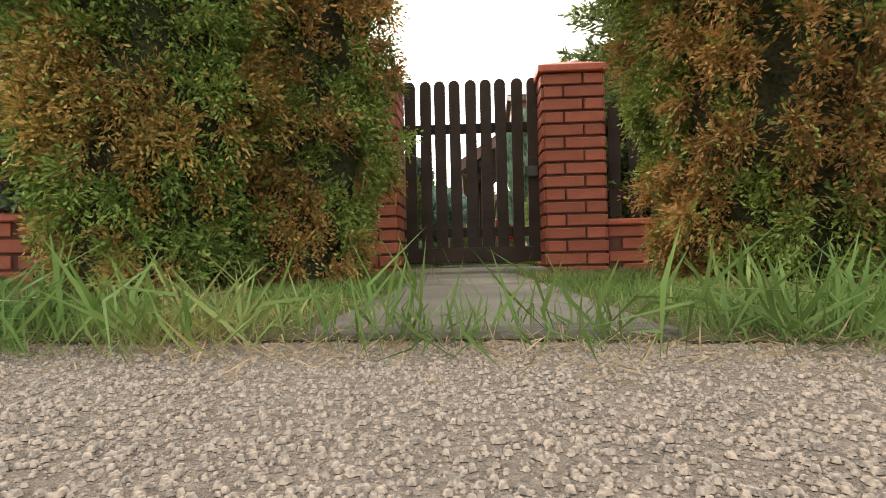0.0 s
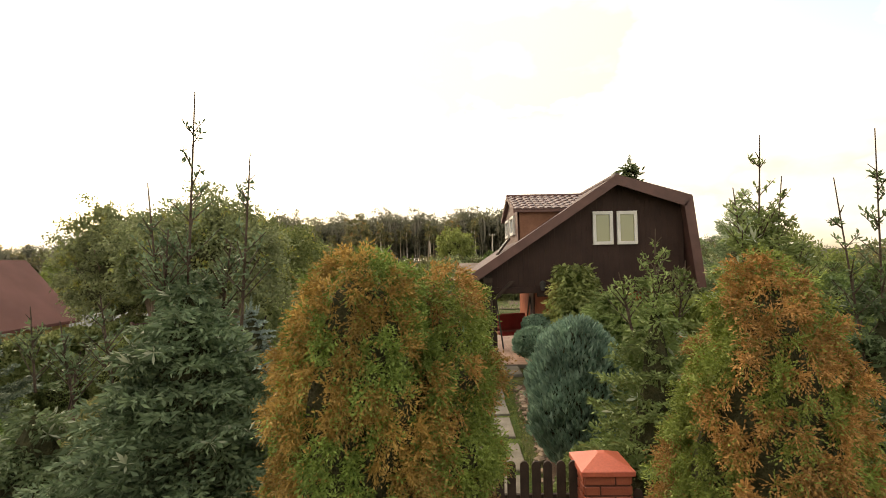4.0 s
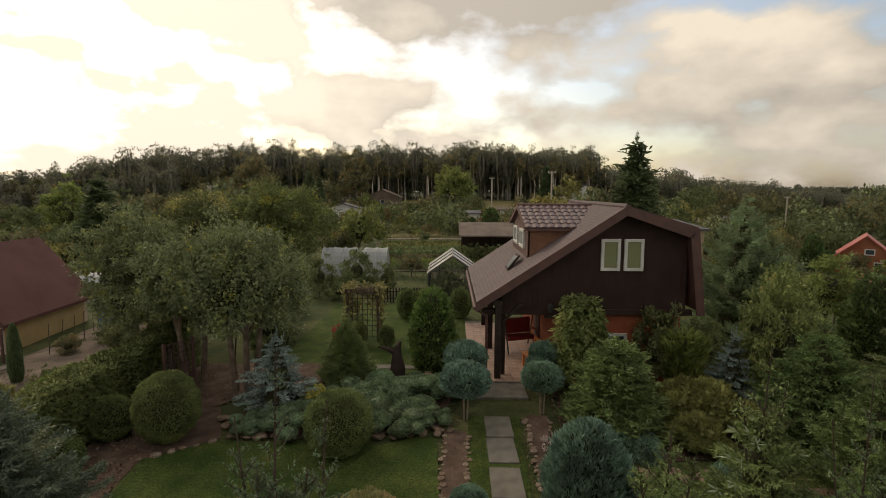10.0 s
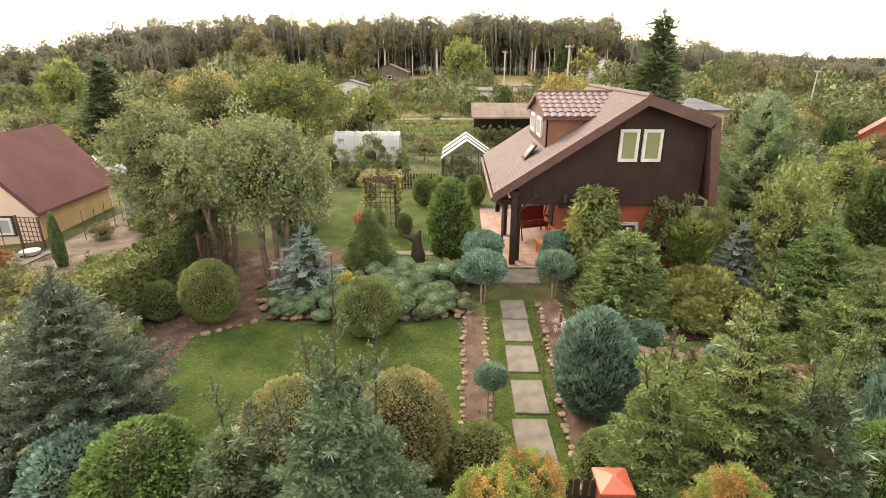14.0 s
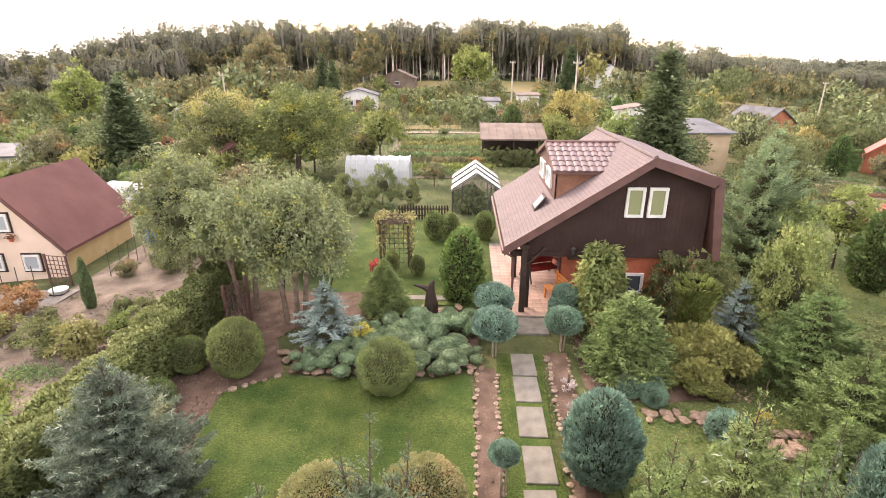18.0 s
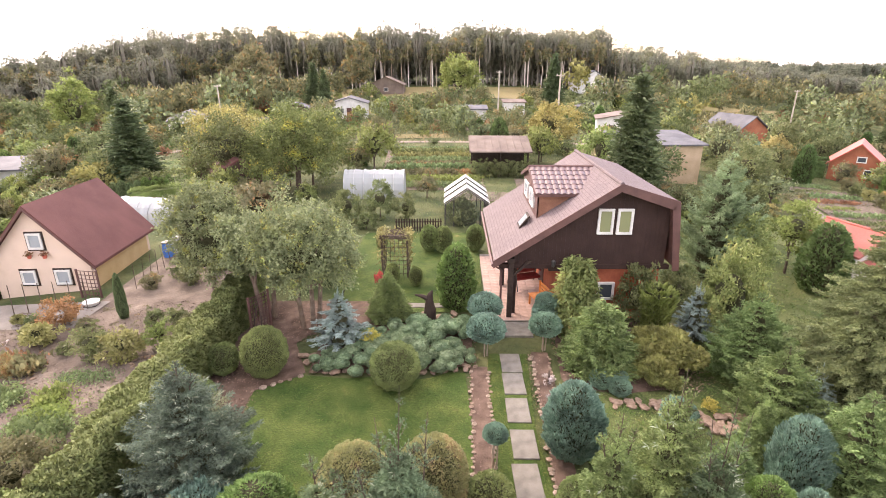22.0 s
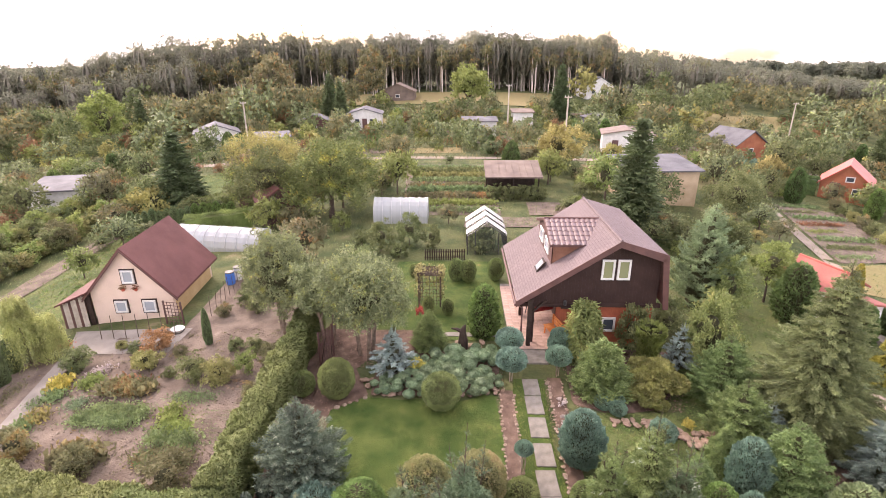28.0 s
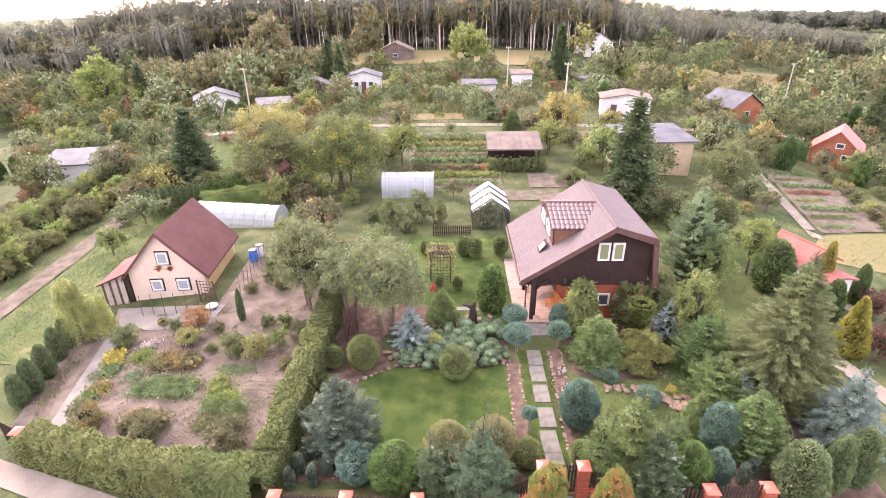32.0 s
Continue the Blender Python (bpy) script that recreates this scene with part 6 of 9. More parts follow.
def thuja_sprays(seed, h, prof, clumps, fans, per, size, rust):
    """Uneven tufts over a column, each a bunch of flat drooping fans of scale leaves; whole tufts have dried to rust."""
    rng = np.random.default_rng(seed)
    grid = np.linspace(0.0, 1.0, 400)
    w = np.cumsum([prof(q) + 0.05 for q in grid])
    n = clumps
    s = np.interp((np.arange(n) + rng.uniform(0, 1, n)) / n, w / w[-1], grid)
    pr = np.array([prof(q) for q in s])
    a = np.arange(n) * 2.399963 + rng.normal(size=n) * 0.25
    surf = np.stack([pr * np.cos(a), pr * np.sin(a), s * h], 1)

    def waves(scale, m):
        out = np.zeros(n)
        for _ in range(m):
            out += np.sin(surf @ unit(rng.normal(size=3)) * math.tau / (scale * rng.uniform(0.7, 1.4)) + rng.uniform(0, 6.28))
        return out / math.sqrt(m)
    lump = np.clip(0.6 * waves(0.42, 5) + 0.6 * waves(0.17, 6), -1.7, 1.3)
    rad = pr + np.minimum(0.062, 0.3 * pr) * lump + rng.normal(size=n) * 0.022
    c = np.stack([rad * np.cos(a), rad * np.sin(a), s * h], 1)
    dry = rust + 0.34 * waves(0.5, 5) + 0.32 * waves(0.16, 6) + 0.18 * lump + 0.35 * np.cos(a + 2.0) * rust > 0.5
    out = np.stack([np.cos(a), np.sin(a), rng.uniform(-0.2, 0.7, n)], 1)
    k = n * fans
    o = unit(np.repeat(out, fans, 0) + rng.normal(size=(k, 3)) * 0.75)
    down = np.array([0.0, 0.0, -1.0])
    side = unit(np.cross(o, down) + rng.normal(size=(k, 3)) * 0.45)
    hang = unit(o * rng.uniform(0.5, 1.0, (k, 1)) + np.array([0, 0, 1.0]) * rng.normal(size=(k, 1)) * 0.55)
    p0 = np.repeat(c, fans, 0) + rng.normal(size=(k, 3)) * 0.012
    L = rng.uniform(0.035, 0.075, k) * np.repeat(rng.uniform(0.75, 1.35, n), fans)
    t = np.linspace(0.0, 1.0, per)
    sg = np.array([(-1.0) ** i for i in range(per)])
    p = p0[:, None] + hang[:, None] * (L[:, None] * t)[..., None] + side[:, None] * (L[:, None] * 0.42 * np.sin(t * 2.6) * sg)[..., None] * 0.5
    p[..., 2] -= (0.35 * L)[:, None] * t ** 2
    d = hang[:, None] + side[:, None] * (sg * 0.75)[None, :, None] + rng.normal(size=p.shape) * 0.16 - np.array([0, 0, 0.25])
    v = leaves(rng, p.reshape(-1, 3), d.reshape(-1, 3), size, 0.42)
    # dry tufts keep some green fans, green ones a few dry tips
    mix = rng.random(k)
    leaf_dry = np.where(np.repeat(dry, fans), mix < 0.84, mix < 0.04)
    idx = np.repeat(leaf_dry.astype(np.int32), per)
    # inner column, its dark colour painted as shade between the tufts
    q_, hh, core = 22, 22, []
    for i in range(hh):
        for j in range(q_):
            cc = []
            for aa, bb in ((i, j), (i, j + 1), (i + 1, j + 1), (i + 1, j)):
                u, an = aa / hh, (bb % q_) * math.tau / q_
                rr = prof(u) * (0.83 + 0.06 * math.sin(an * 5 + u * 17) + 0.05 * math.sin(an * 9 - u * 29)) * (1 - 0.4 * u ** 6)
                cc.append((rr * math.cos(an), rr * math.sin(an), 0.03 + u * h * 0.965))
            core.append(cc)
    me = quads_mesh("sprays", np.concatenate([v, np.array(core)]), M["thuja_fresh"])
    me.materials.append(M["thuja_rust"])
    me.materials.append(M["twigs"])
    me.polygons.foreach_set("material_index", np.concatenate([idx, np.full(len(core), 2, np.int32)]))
    return me


for x, y, h, prof, n, rust, sd, lb in (
    (-1.39, 2.27, 2.97, flame(0.352, 2.97, 0.6, 0.38), 1700, 0.47, 21, "broad columnar thuja with many rusty dry tips"),
    (-1.07, 2.58, 2.88, flame(0.32, 2.88, 0.5, 0.36), 1200, 0.38, 22, "columnar thuja grown into its larger neighbour"),
    (0.655, 2.42, 2.94, flame(0.47, 2.94, 1.3, 0.52), 1700, 0.40, 23, "columnar thuja with rusty dry tips beside the gate"),
):
    plant("thuja", x, y, thuja_sprays(sd, h, prof, n, 20, 11, 0.0175, rust), lb, "thuja", trunk=stem_mesh(1.2, 0.06, M["bark"]), crown_name="crown")

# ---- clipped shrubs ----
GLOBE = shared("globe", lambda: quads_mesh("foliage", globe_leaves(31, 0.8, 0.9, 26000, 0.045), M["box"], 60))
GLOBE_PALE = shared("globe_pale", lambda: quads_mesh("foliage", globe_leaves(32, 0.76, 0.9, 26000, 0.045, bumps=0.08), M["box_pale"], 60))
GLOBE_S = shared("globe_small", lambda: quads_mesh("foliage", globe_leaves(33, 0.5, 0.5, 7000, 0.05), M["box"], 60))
plant("clipped_bush", -7.8, 10.5, GLOBE, "large clipped green globe bush at the lawn edge", "bush", (0.86, 0.86, 0.86))
plant("clipped_bush", -3.75, 9.85, GLOBE, "clipped green globe bush before the juniper bed", "bush", (0.9, 0.9, 0.74))
plant("clipped_bush", -4.1, 5.15, GLOBE_PALE, "pale yellowish clipped globe bush", "bush", (1.0, 1.0, 1.0))
plant("clipped_bush", -2.5, 5.4, GLOBE_PALE, "pale yellowish clipped globe bush", "bush", (0.98, 0.98, 1.0))
plant("clipped_bush", -1.3, 5.25, GLOBE_S, "low dark clipped bush beside the gate", "bush", (0.98, 0.98, 1.0))
plant("clipped_bush", 0.55, 5.25, GLOBE_S, "low dark clipped bush beside the gate", "bush", (0.85, 0.85, 0.95))
plant("clipped_bush", -9.15, 10.6, GLOBE_S, "small clipped green bush by the hedge", "bush", (0.9, 0.9, 1.0))
plant("clipped_bush", -9.1, 9.0, GLOBE_S, "small clipped green bush by the hedge", "bush", (0.75, 0.75, 0.8))
plant("clipped_bush", 5.84, 7.5, GLOBE_S, "small fresh green globe bush by the rocks", "bush", (0.75, 0.75, 0.85))
DWARF = shared("dwarf", lambda: quads_mesh("foliage", column_leaves(41, 1.7, lambda s: 0.85 * math.sin(math.pi * min(1, 0.12 + 0.88 * s)) ** 0.5 if s < 1 else 0, 20000, 0.07, 0.6, 0.5, 0.16), M["thuja_lush"], 100))
plant("dwarf_thuja", -5.85, 4.35, DWARF, "rounded fresh green dwarf thuja", "thuja", (0.95, 0.95, 1.0))
plant("dwarf_thuja", 3.8, 4.35, DWARF, "rounded green dwarf thuja behind the fence", "thuja", (0.72, 0.72, 1.15))
OVAL = shared("oval", lambda: quads_mesh("foliage", column_leaves(42, 2.1, lambda s: 0.72 * math.sin(math.pi * min(1, 0.10 + 0.9 * s)) ** 0.55 if s < 1 else 0, 20000, 0.11, 1.9, 0.35, 0.2, 0.28), M["juniper"], 100))
plant("juniper", 0.78, 7.0, OVAL, "dense blue-green egg-shaped juniper on a short stem", "juniper", (0.94, 0.94, 0.93), z=G(0.78, 7.0) + 0.1)
plant("juniper", 5.6, 6.1, OVAL, "dense blue-green egg-shaped juniper", "juniper", (0.85, 0.85, 0.95))
plant("juniper", 4.8, 4.5, OVAL, "dense blue-green egg-shaped juniper", "juniper", (0.6, 0.6, 0.75))
LOWB = shared("lowblue", lambda: quads_mesh("foliage", globe_leaves(43, 0.62, 0.5, 10000, 0.07, up=0.3, bumps=0.18), M["juniper"], 60))
plant("juniper", -7.2, 4.75, LOWB, "low rounded blue-green juniper", "juniper", (1.05, 1.05, 1.15))


# topiary standards
CROWN_STD = shared("std", lambda: quads_mesh("crown", globe_leaves(44, 0.55, 0.36, 9000, 0.07, up=0.7, bumps=0.14), M["juniper"], 60))


def standard(x, y, tiers, label):
    e = thing("standard_juniper", x, y, G(x, y), label, "juniper", "standard junipers")
    for k in range(3):
        a = k * 2.1
        part("stem", tube([(0.05 * math.cos(a), 0.05 * math.sin(a), -0.05), (0.07 * math.cos(a), 0.07 * math.sin(a), 0.45), (0.03 * math.cos(a), 0.03 * math.sin(a), tiers[0][0] + 0.25)], [0.025, 0.022, 0.02], 6), M["palebark"], e)
    for z, s in tiers:
        c = crown_part("crown", CROWN_STD, e)
        c.location, c.scale = (0, 0, z), (s, s, s)
    return e


standard(-1.0, 11.5, ((0.62, 1.05),), "blue-green juniper trained as a flat ball on slim stems")
standard(-0.95, 12.9, ((0.75, 1.0),), "blue-green juniper trained as a flat ball on slim stems")
standard(0.95, 11.9, ((0.62, 0.9),), "blue-green juniper trained as a flat ball on slim stems")
standard(1.2, 13.1, ((0.5, 0.85), (0.95, 0.7)), "blue-green juniper trained in two tiers")
standard(-1.1, 6.6, ((0.82, 0.5),), "small blue-green juniper ball on slim stems")

# ---- juniper carpet, shrubs round the house ----
rj = random.Random(8)
for k, (x, y, s, mt) in enumerate(((-5.9, 11.0, 0.55, 0), (-5.2, 10.95, 0.7, 0), (-4.5, 11.3, 0.75, 1), (-3.6, 11.5, 0.9, 1), (-2.6, 11.3, 0.8, 1), (-2.0, 11.1, 0.6, 1), (-2.5, 12.4, 1.0, 1), (-3.6, 12.6, 0.8, 1), (-1.9, 12.9, 0.75, 1), (-4.8, 12.3, 0.6, 0), (-4.4, 10.8, 0.5, 1), (-3.0, 10.8, 0.55, 1))):
    key = "carpet%d" % (k % 4) + str(mt)

    def build(k=k, mt=mt):
        arr = []
        rr = random.Random(50 + k)
        for j in range(10):
            a, d = j * 2.4 + k, 1.0 * math.sqrt((j + 0.3) / 10)
            v = globe_leaves(60 + k * 10 + j, rr.uniform(0.17, 0.30), rr.uniform(0.11, 0.19), 1500, 0.038, up=0.2, bumps=0.12)
            arr.append(v + np.array([math.cos(a) * d, math.sin(a) * d, 0.16 * (1 - d) + rr.uniform(0, 0.2)]))
        return quads_mesh("sprays", np.concatenate(arr), M["juniper_green"])
    plant("creeping_juniper", x, y, shared(key, build), "creeping grey-green juniper spreading in soft lobes", "juniper", (s * 1.2, s * 1.2, s * 1.15), rj.uniform(0, 360), crown_name="crown", group="creeping junipers")

WEEP = shared("weep", lambda: quads_mesh("foliage", weeping_leaves(70, 2.45, 0.55, 420, 26, 0.12), leaf_mat("golden_weeping", (0.05, 0.088, 0.024), (0.22, 0.26, 0.075), (0.34, 0.31, 0.11), 0.25, 1.3)))
plant("weeping_cypress", 2.2, 13.15, WEEP, "weeping golden-green cypress before the porch", "cypress", (1.8, 1.8, 1.02), crown_name="crown")
YEWC = shared("yewc", lambda: quads_mesh("foliage", column_leaves(71, 1.8, lambda s: 0.45 * (0.55 + 0.6 * s) * (1 if s < 0.93 else 0.6), 6000, 0.2, 1.6, 0.3, 0.1, 0.25), leaf_mat("golden_yew", (0.07, 0.10, 0.02), (0.26, 0.29, 0.07), patch=2.0), 100))
plant("upright_yew", 4.95, 13.0, YEWC, "upright fastigiate yew beside the house wall", "yew", (1.1, 1.1, 1.0))
SHRUB = shared("shrub", lambda: quads_mesh("foliage", cloud_leaves(72, 0.9, 0.9, 1.0, 80, 50, 0.10, 0.2, -0.9, core=True), M["leaf"], 60))
SHRUB_L = shared("shrub_l", lambda: quads_mesh("foliage", cloud_leaves(73, 1.3, 1.5, 1.6, 210, 62, 0.11, 0.2, -0.9, lumps=0.2, core=True, core_r=0.5), M["leaf_fresh"], 60))
plant("shrub", 4.55, 13.75, SHRUB, "loose grey-green leafy shrub under the gable", "shrub", (0.9, 0.8, 1.2))
plant("shrub", 7.15, 12.7, SHRUB_L, "tall light green leafy shrub by the house", "shrub", (0.78, 0.78, 1.12))
plant("shrub", 10.6, 18.3, SHRUB_L, "light green young maple beside the dry lawn", "shrub", (0.85, 0.85, 0.95))
JG = shared("goldjun", lambda: quads_mesh("sprays", np.concatenate([globe_leaves(80 + j, 0.4, 0.24, 1300, 0.12, up=0.3, bumps=0.2) + np.array([math.cos(j * 2.4) * (0.2 + 0.1 * j), math.sin(j * 2.4) * (0.2 + 0.1 * j), 0.55 - 0.06 * j]) for j in range(8)]), M["juniper_gold"]))
plant("spreading_juniper", 4.6, 11.2, JG, "layered yellow-green spreading juniper", "juniper", (1.1, 1.1, 1.15), crown_name="crown")
plant("spreading_juniper", 4.0, 10.4, JG, "low golden spreading juniper", "juniper", (0.7, 0.7, 0.6), 70, crown_name="crown")
for x, y, s in ((2.3, 9.95, 0.52), (2.85, 10.1, 0.46), (2.75, 9.6, 0.5)):
    plant("rounded_juniper", x, y, LOWB, "small grey-green cushion juniper in mulch", "juniper", (s, s, s))
plant("rounded_juniper", 3.9, 8.3, LOWB, "small blue cushion juniper by the rocks", "juniper", (0.7, 0.7, 0.75))
GOLDC = shared("gold_cone", lambda: quads_mesh("sprays", column_leaves(78, 2.9, lambda q: 0.80 * min(1.0, 0.7 + 2.2 * q) * max(0.0, 1 - q) ** 0.8, 9000, 0.12, 1.0, 0.5, 0.22), M["thuja_yellow"], 100))
plant("thuja", 14.75, 12.45, GOLDC, "golden yellow conical thuja by the track", "thuja", (1.0, 1.0, 1.05), 20, crown_name="crown")
BARB = shared("barberry", lambda: quads_mesh("foliage", cloud_leaves(74, 0.85, 0.75, 0.7, 90, 50, 0.085, 0.2, -0.9, core=True), M["barberry"], 60))
plant("barberry", 16.2, 12.3, BARB, "dark red clipped barberry by the track", "shrub", (1.05, 1.0, 1.1))
plant("barberry", 18.7, 16.0, BARB, "dark red clipped barberry by the track", "shrub", (0.95, 0.95, 1.1), 90)
THG = shared("thuja_col", lambda: quads_mesh("sprays", column_leaves(75, 2.6, egg(0.75), 3600, 0.17, 0.9, 0.5, 0.16), M["thuja_green"], 100))
THL = shared("thuja_lush", lambda: quads_mesh("sprays", column_leaves(76, 2.6, egg(0.75), 4000, 0.165, 0.9, 0.5, 0.16), M["thuja_lush"], 100))
THJ = shared("thuja_grey", lambda: quads_mesh("sprays", column_leaves(79, 2.6, egg(0.75), 12000, 0.10, 0.9, 0.5, 0.15), M["thuja_sage"], 100))
THY = shared("thuja_gold", lambda: quads_mesh("sprays", column_leaves(77, 2.6, egg(0.75), 6000, 0.14, 0.9, 0.5, 0.16), M["thuja_yellow"], 100))
for x, y, h, w, me, lb in ((16.3, 17.2, 3.6, 0.7, THY, "tall slim golden thuja before the white house"), (14.1, 18.0, 3.1, 1.75, THG, "dark green broad thuja on dry lawn"), (7.4, 4.3, 2.2, 1.5, THJ, "grey-green columnar thuja behind the fence"), (8.75, 4.6, 2.3, 0.85, THJ, "grey-green columnar thuja behind the fence"), (9.7, 4.9, 2.4, 0.95, THJ, "grey-green columnar thuja behind the fence"), (15.6, 15.2, 2.4, 1.0, THG, "dark green columnar thuja by a path"), (-1.9, 15.1, 2.5, 1.35, THL, "broad green thuja behind the bed"), (18.6, 17.3, 2.4, 0.75, THG, "slim dark green thuja beside the white house")):
    plant("thuja", x, y, me, lb, "thuja", (w / 1.5, w / 1.5, h / 2.6), rngm.uniform(0, 360), crown_name="crown", trunk=TR)
for x, y, s in ((-4.6, 17.2, 0.8), (-3.6, 17.0, 0.75), (-2.5, 21, 1.2), (-3.2, 21.2, 1.2), (-0.9, 21.3, 1.2), (-5.6, 21.5, 0.8), (-1.8, 17.2, 0.7)):
    plant("clipped_bush", x, y, GLOBE_S, "clipped oval bush on the back lawn", "bush", (s * 0.75, s * 0.75, s * 1.1), rngm.uniform(0, 360))

# ---- hedge ----
def hedge(name, path, w, h, n, mat, label, size=0.09):
    rng = np.random.default_rng(len(path) * 7 + n)
    segs = [(np.array(a), np.array(b)) for a, b in zip(path, path[1:])]
    lens = [np.linalg.norm(b - a) for a, b in segs]
    out = []
    e = thing(name, path[0][0], path[0][1], G(*path[0]), label, "hedge")
    o = np.array([path[0][0], path[0][1], G(*path[0])])
    for (a, b), L in zip(segs, lens):
        out = []
        m = int(n * L / sum(lens))
        u = (b - a) / L
        v = np.array([-u[1], u[0]])
        s = rng.uniform(-0.2, L + 0.2, m)
        side = rng.integers(0, 4, m)
        q = np.where(side >= 2, rng.uniform(-1, 1, m), np.where(side == 0, -1.0, 1.0))
        z = np.where(side >= 2, 1.0, rng.uniform(0, 1, m))
        q, z = q * rng.uniform(0.93, 1.03, m), z * rng.uniform(0.95, 1.02, m)
        bump = 0.05 * np.sin(s * 2.1 + q * 3) + 0.04 * np.sin(s * 5.3) + 0.02 * np.sin(s * 13.1 + z * 9 + q * 7) + np.abs(rng.normal(size=m)) * 0.012
        px = a[0] + u[0] * s + v[0] * q * (w / 2 + bump)
        py = a[1] + u[1] * s + v[1] * q * (w / 2 + bump)
        gz_ = np.array([G(x, y) for x, y in zip(px, py)])
        p = np.stack([px, py, gz_ + z * (h + bump)], 1) - o
        d = np.stack([v[0] * q, v[1] * q, np.where(z > 0.9, 1.0, 0.2)], 1) + rng.normal(size=(m, 3)) * 0.7
        out.append(leaves(rng, p, d, size, 0.55))
        away = [unit(np.stack([v[0] * q, v[1] * q, np.where(z > 0.9, 1.6, 0.25)], 1) + rng.normal(size=(m, 3)) * 0.25)]
        k = max(2, int(L / 0.6))
        for i in range(k):
            c0, c1 = a + u * L * i / k, a + u * L * (i + 1) / k
            for qa, za, qb, zb in ((-0.8, 0, -0.8, 0.88), (-0.8, 0.88, 0.8, 0.88), (0.8, 0.88, 0.8, 0)):
                qd = []
                for c, qq, zz in ((c0, qa, za), (c1, qa, za), (c1, qb, zb), (c0, qb, zb)):
                    xx, yy = c[0] + v[0] * qq * w / 2, c[1] + v[1] * qq * w / 2
                    qd.append([xx - o[0], yy - o[1], G(xx, yy) + zz * h - o[2]])
                out.append(np.array([qd]))
                mq = (qa + qb) / 2
                away.append(unit(np.array([[v[0] * mq, v[1] * mq, 1.0 if za == zb else 0.0]])))
        crown_part("hedge_section", quads_mesh("hedge_section", np.concatenate(out), mat, away=np.concatenate(away)), e)
        for i in range(max(2, int(L / 1.5))):
            c = a + u * L * (i + 0.5) / max(2, int(L / 1.5))
            st_ = crown_part("stem", shared("hedge_stem", lambda: stem_mesh(0.7, 0.03, M["bark"])), e)
            st_.location = (c[0] - o[0], c[1] - o[1], G(c[0], c[1]) - o[2])
    return e


hedge("hedge", [(-19.6, 6.25), (-17.2, 5.5), (-14.8, 4.75), (-12.6, 4.4), (-10.4, 4.05), (-10.05, 5.0)], 1.05, 1.25, 95000, M["hedge"], "trimmed yellow-green hedge along the road", 0.075)
hedge("hedge", [(-10.05, 4.9), (-10.02, 8.4), (-10.0, 11.9), (-9.95, 15.4)], 0.92, 1.45, 85000, M["hedge"], "trimmed yellow-green boundary hedge between the gardens", 0.075)
hedge("hedge", [(-23.5, 30.5), (-19, 31.6)], 0.8, 1.7, 9000, M["leaf_light"], "bright green hedge by the polytunnel", 0.09)

# ---- fruit trees and other large trees ----
def big_tree(x, y, h, r, mat, seed, label, name="tree", category="tree", clumps=170, per=60, size=0.13, trunk_r=0.13, trunk_h=None, bark=None, rz=None, low=-0.55):
    zc = h - (rz or r * 0.75)
    th_ = trunk_h or h * 0.28
    e = thing(name, x, y, G(x, y), label, category)
    part("trunk", limbs(seed, th_, trunk_r, r * 0.8, zc, 6), bark or M["bark"], e)
    crown_part("crown", quads_mesh("crown", cloud_leaves(seed, r, rz or r * 0.75, zc, clumps, per, size, 0.2, low, core=True), mat, 60), e)
    return e


def orchard_tree(name, x, y, h, r, rz, stems, seed, label, shoots, mat="apple"):
    """An old fruit tree: several leaning trunks, a dense knobbly crown and upright young shoots on top."""
    rng = np.random.default_rng(seed)
    zc = h - rz
    e = thing(name, x, y, G(x, y), label, name.replace("_", " "))
    for k in range(stems):
        a = k * 2.4 + seed
        foot = (0.28 * math.cos(a), 0.28 * math.sin(a), -0.1)
        mid = (0.45 * math.cos(a), 0.45 * math.sin(a), zc * 0.55)
        top = (0.5 * r * math.cos(a), 0.5 * r * math.sin(a), zc + 0.1 * rz)
        bm = tube([foot, mid, top], [0.10, 0.075, 0.03], 7)
        for b in range(3):
            c = a + (b - 1) * 0.9
            add_tube(bm, [mid, (0.6 * r * math.cos(c), 0.6 * r * math.sin(c), zc), (0.85 * r * math.cos(c), 0.85 * r * math.sin(c), zc + 0.35 * rz)], [0.05, 0.03, 0.012], 5)
        part("trunk", bm, M["fruitbark"], e)
    v = [cloud_leaves(seed, r, rz, zc, int(190 * r), 120, 0.095, 0.20, -0.75, lumps=0.26, hollow=0.55)]
    d = rand_dirs(rng, shoots * 4)
    d = d[d[:, 2] > 0.05][:shoots]
    base = d * np.array([r, r, rz]) * rng.uniform(0.78, 1.0, (len(d), 1)) + np.array([0, 0, zc])
    for p, q in zip(base, d):
        up = unit(q * 0.45 + np.array([0, 0, 1.0]) + rng.normal(size=3) * 0.25)
        ln = rng.uniform(0.18, 0.5)
        t = rng.uniform(0.0, 1.0, 16)
        v.append(leaves(rng, p + up * (ln * t)[:, None], up * 0.5 + rng.normal(size=(16, 3)) * 0.8, 0.085, 0.5))
    # inner body, coloured dark to paint in the shade within the crown
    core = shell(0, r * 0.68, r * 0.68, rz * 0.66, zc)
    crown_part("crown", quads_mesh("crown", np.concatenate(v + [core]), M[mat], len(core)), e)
    return e


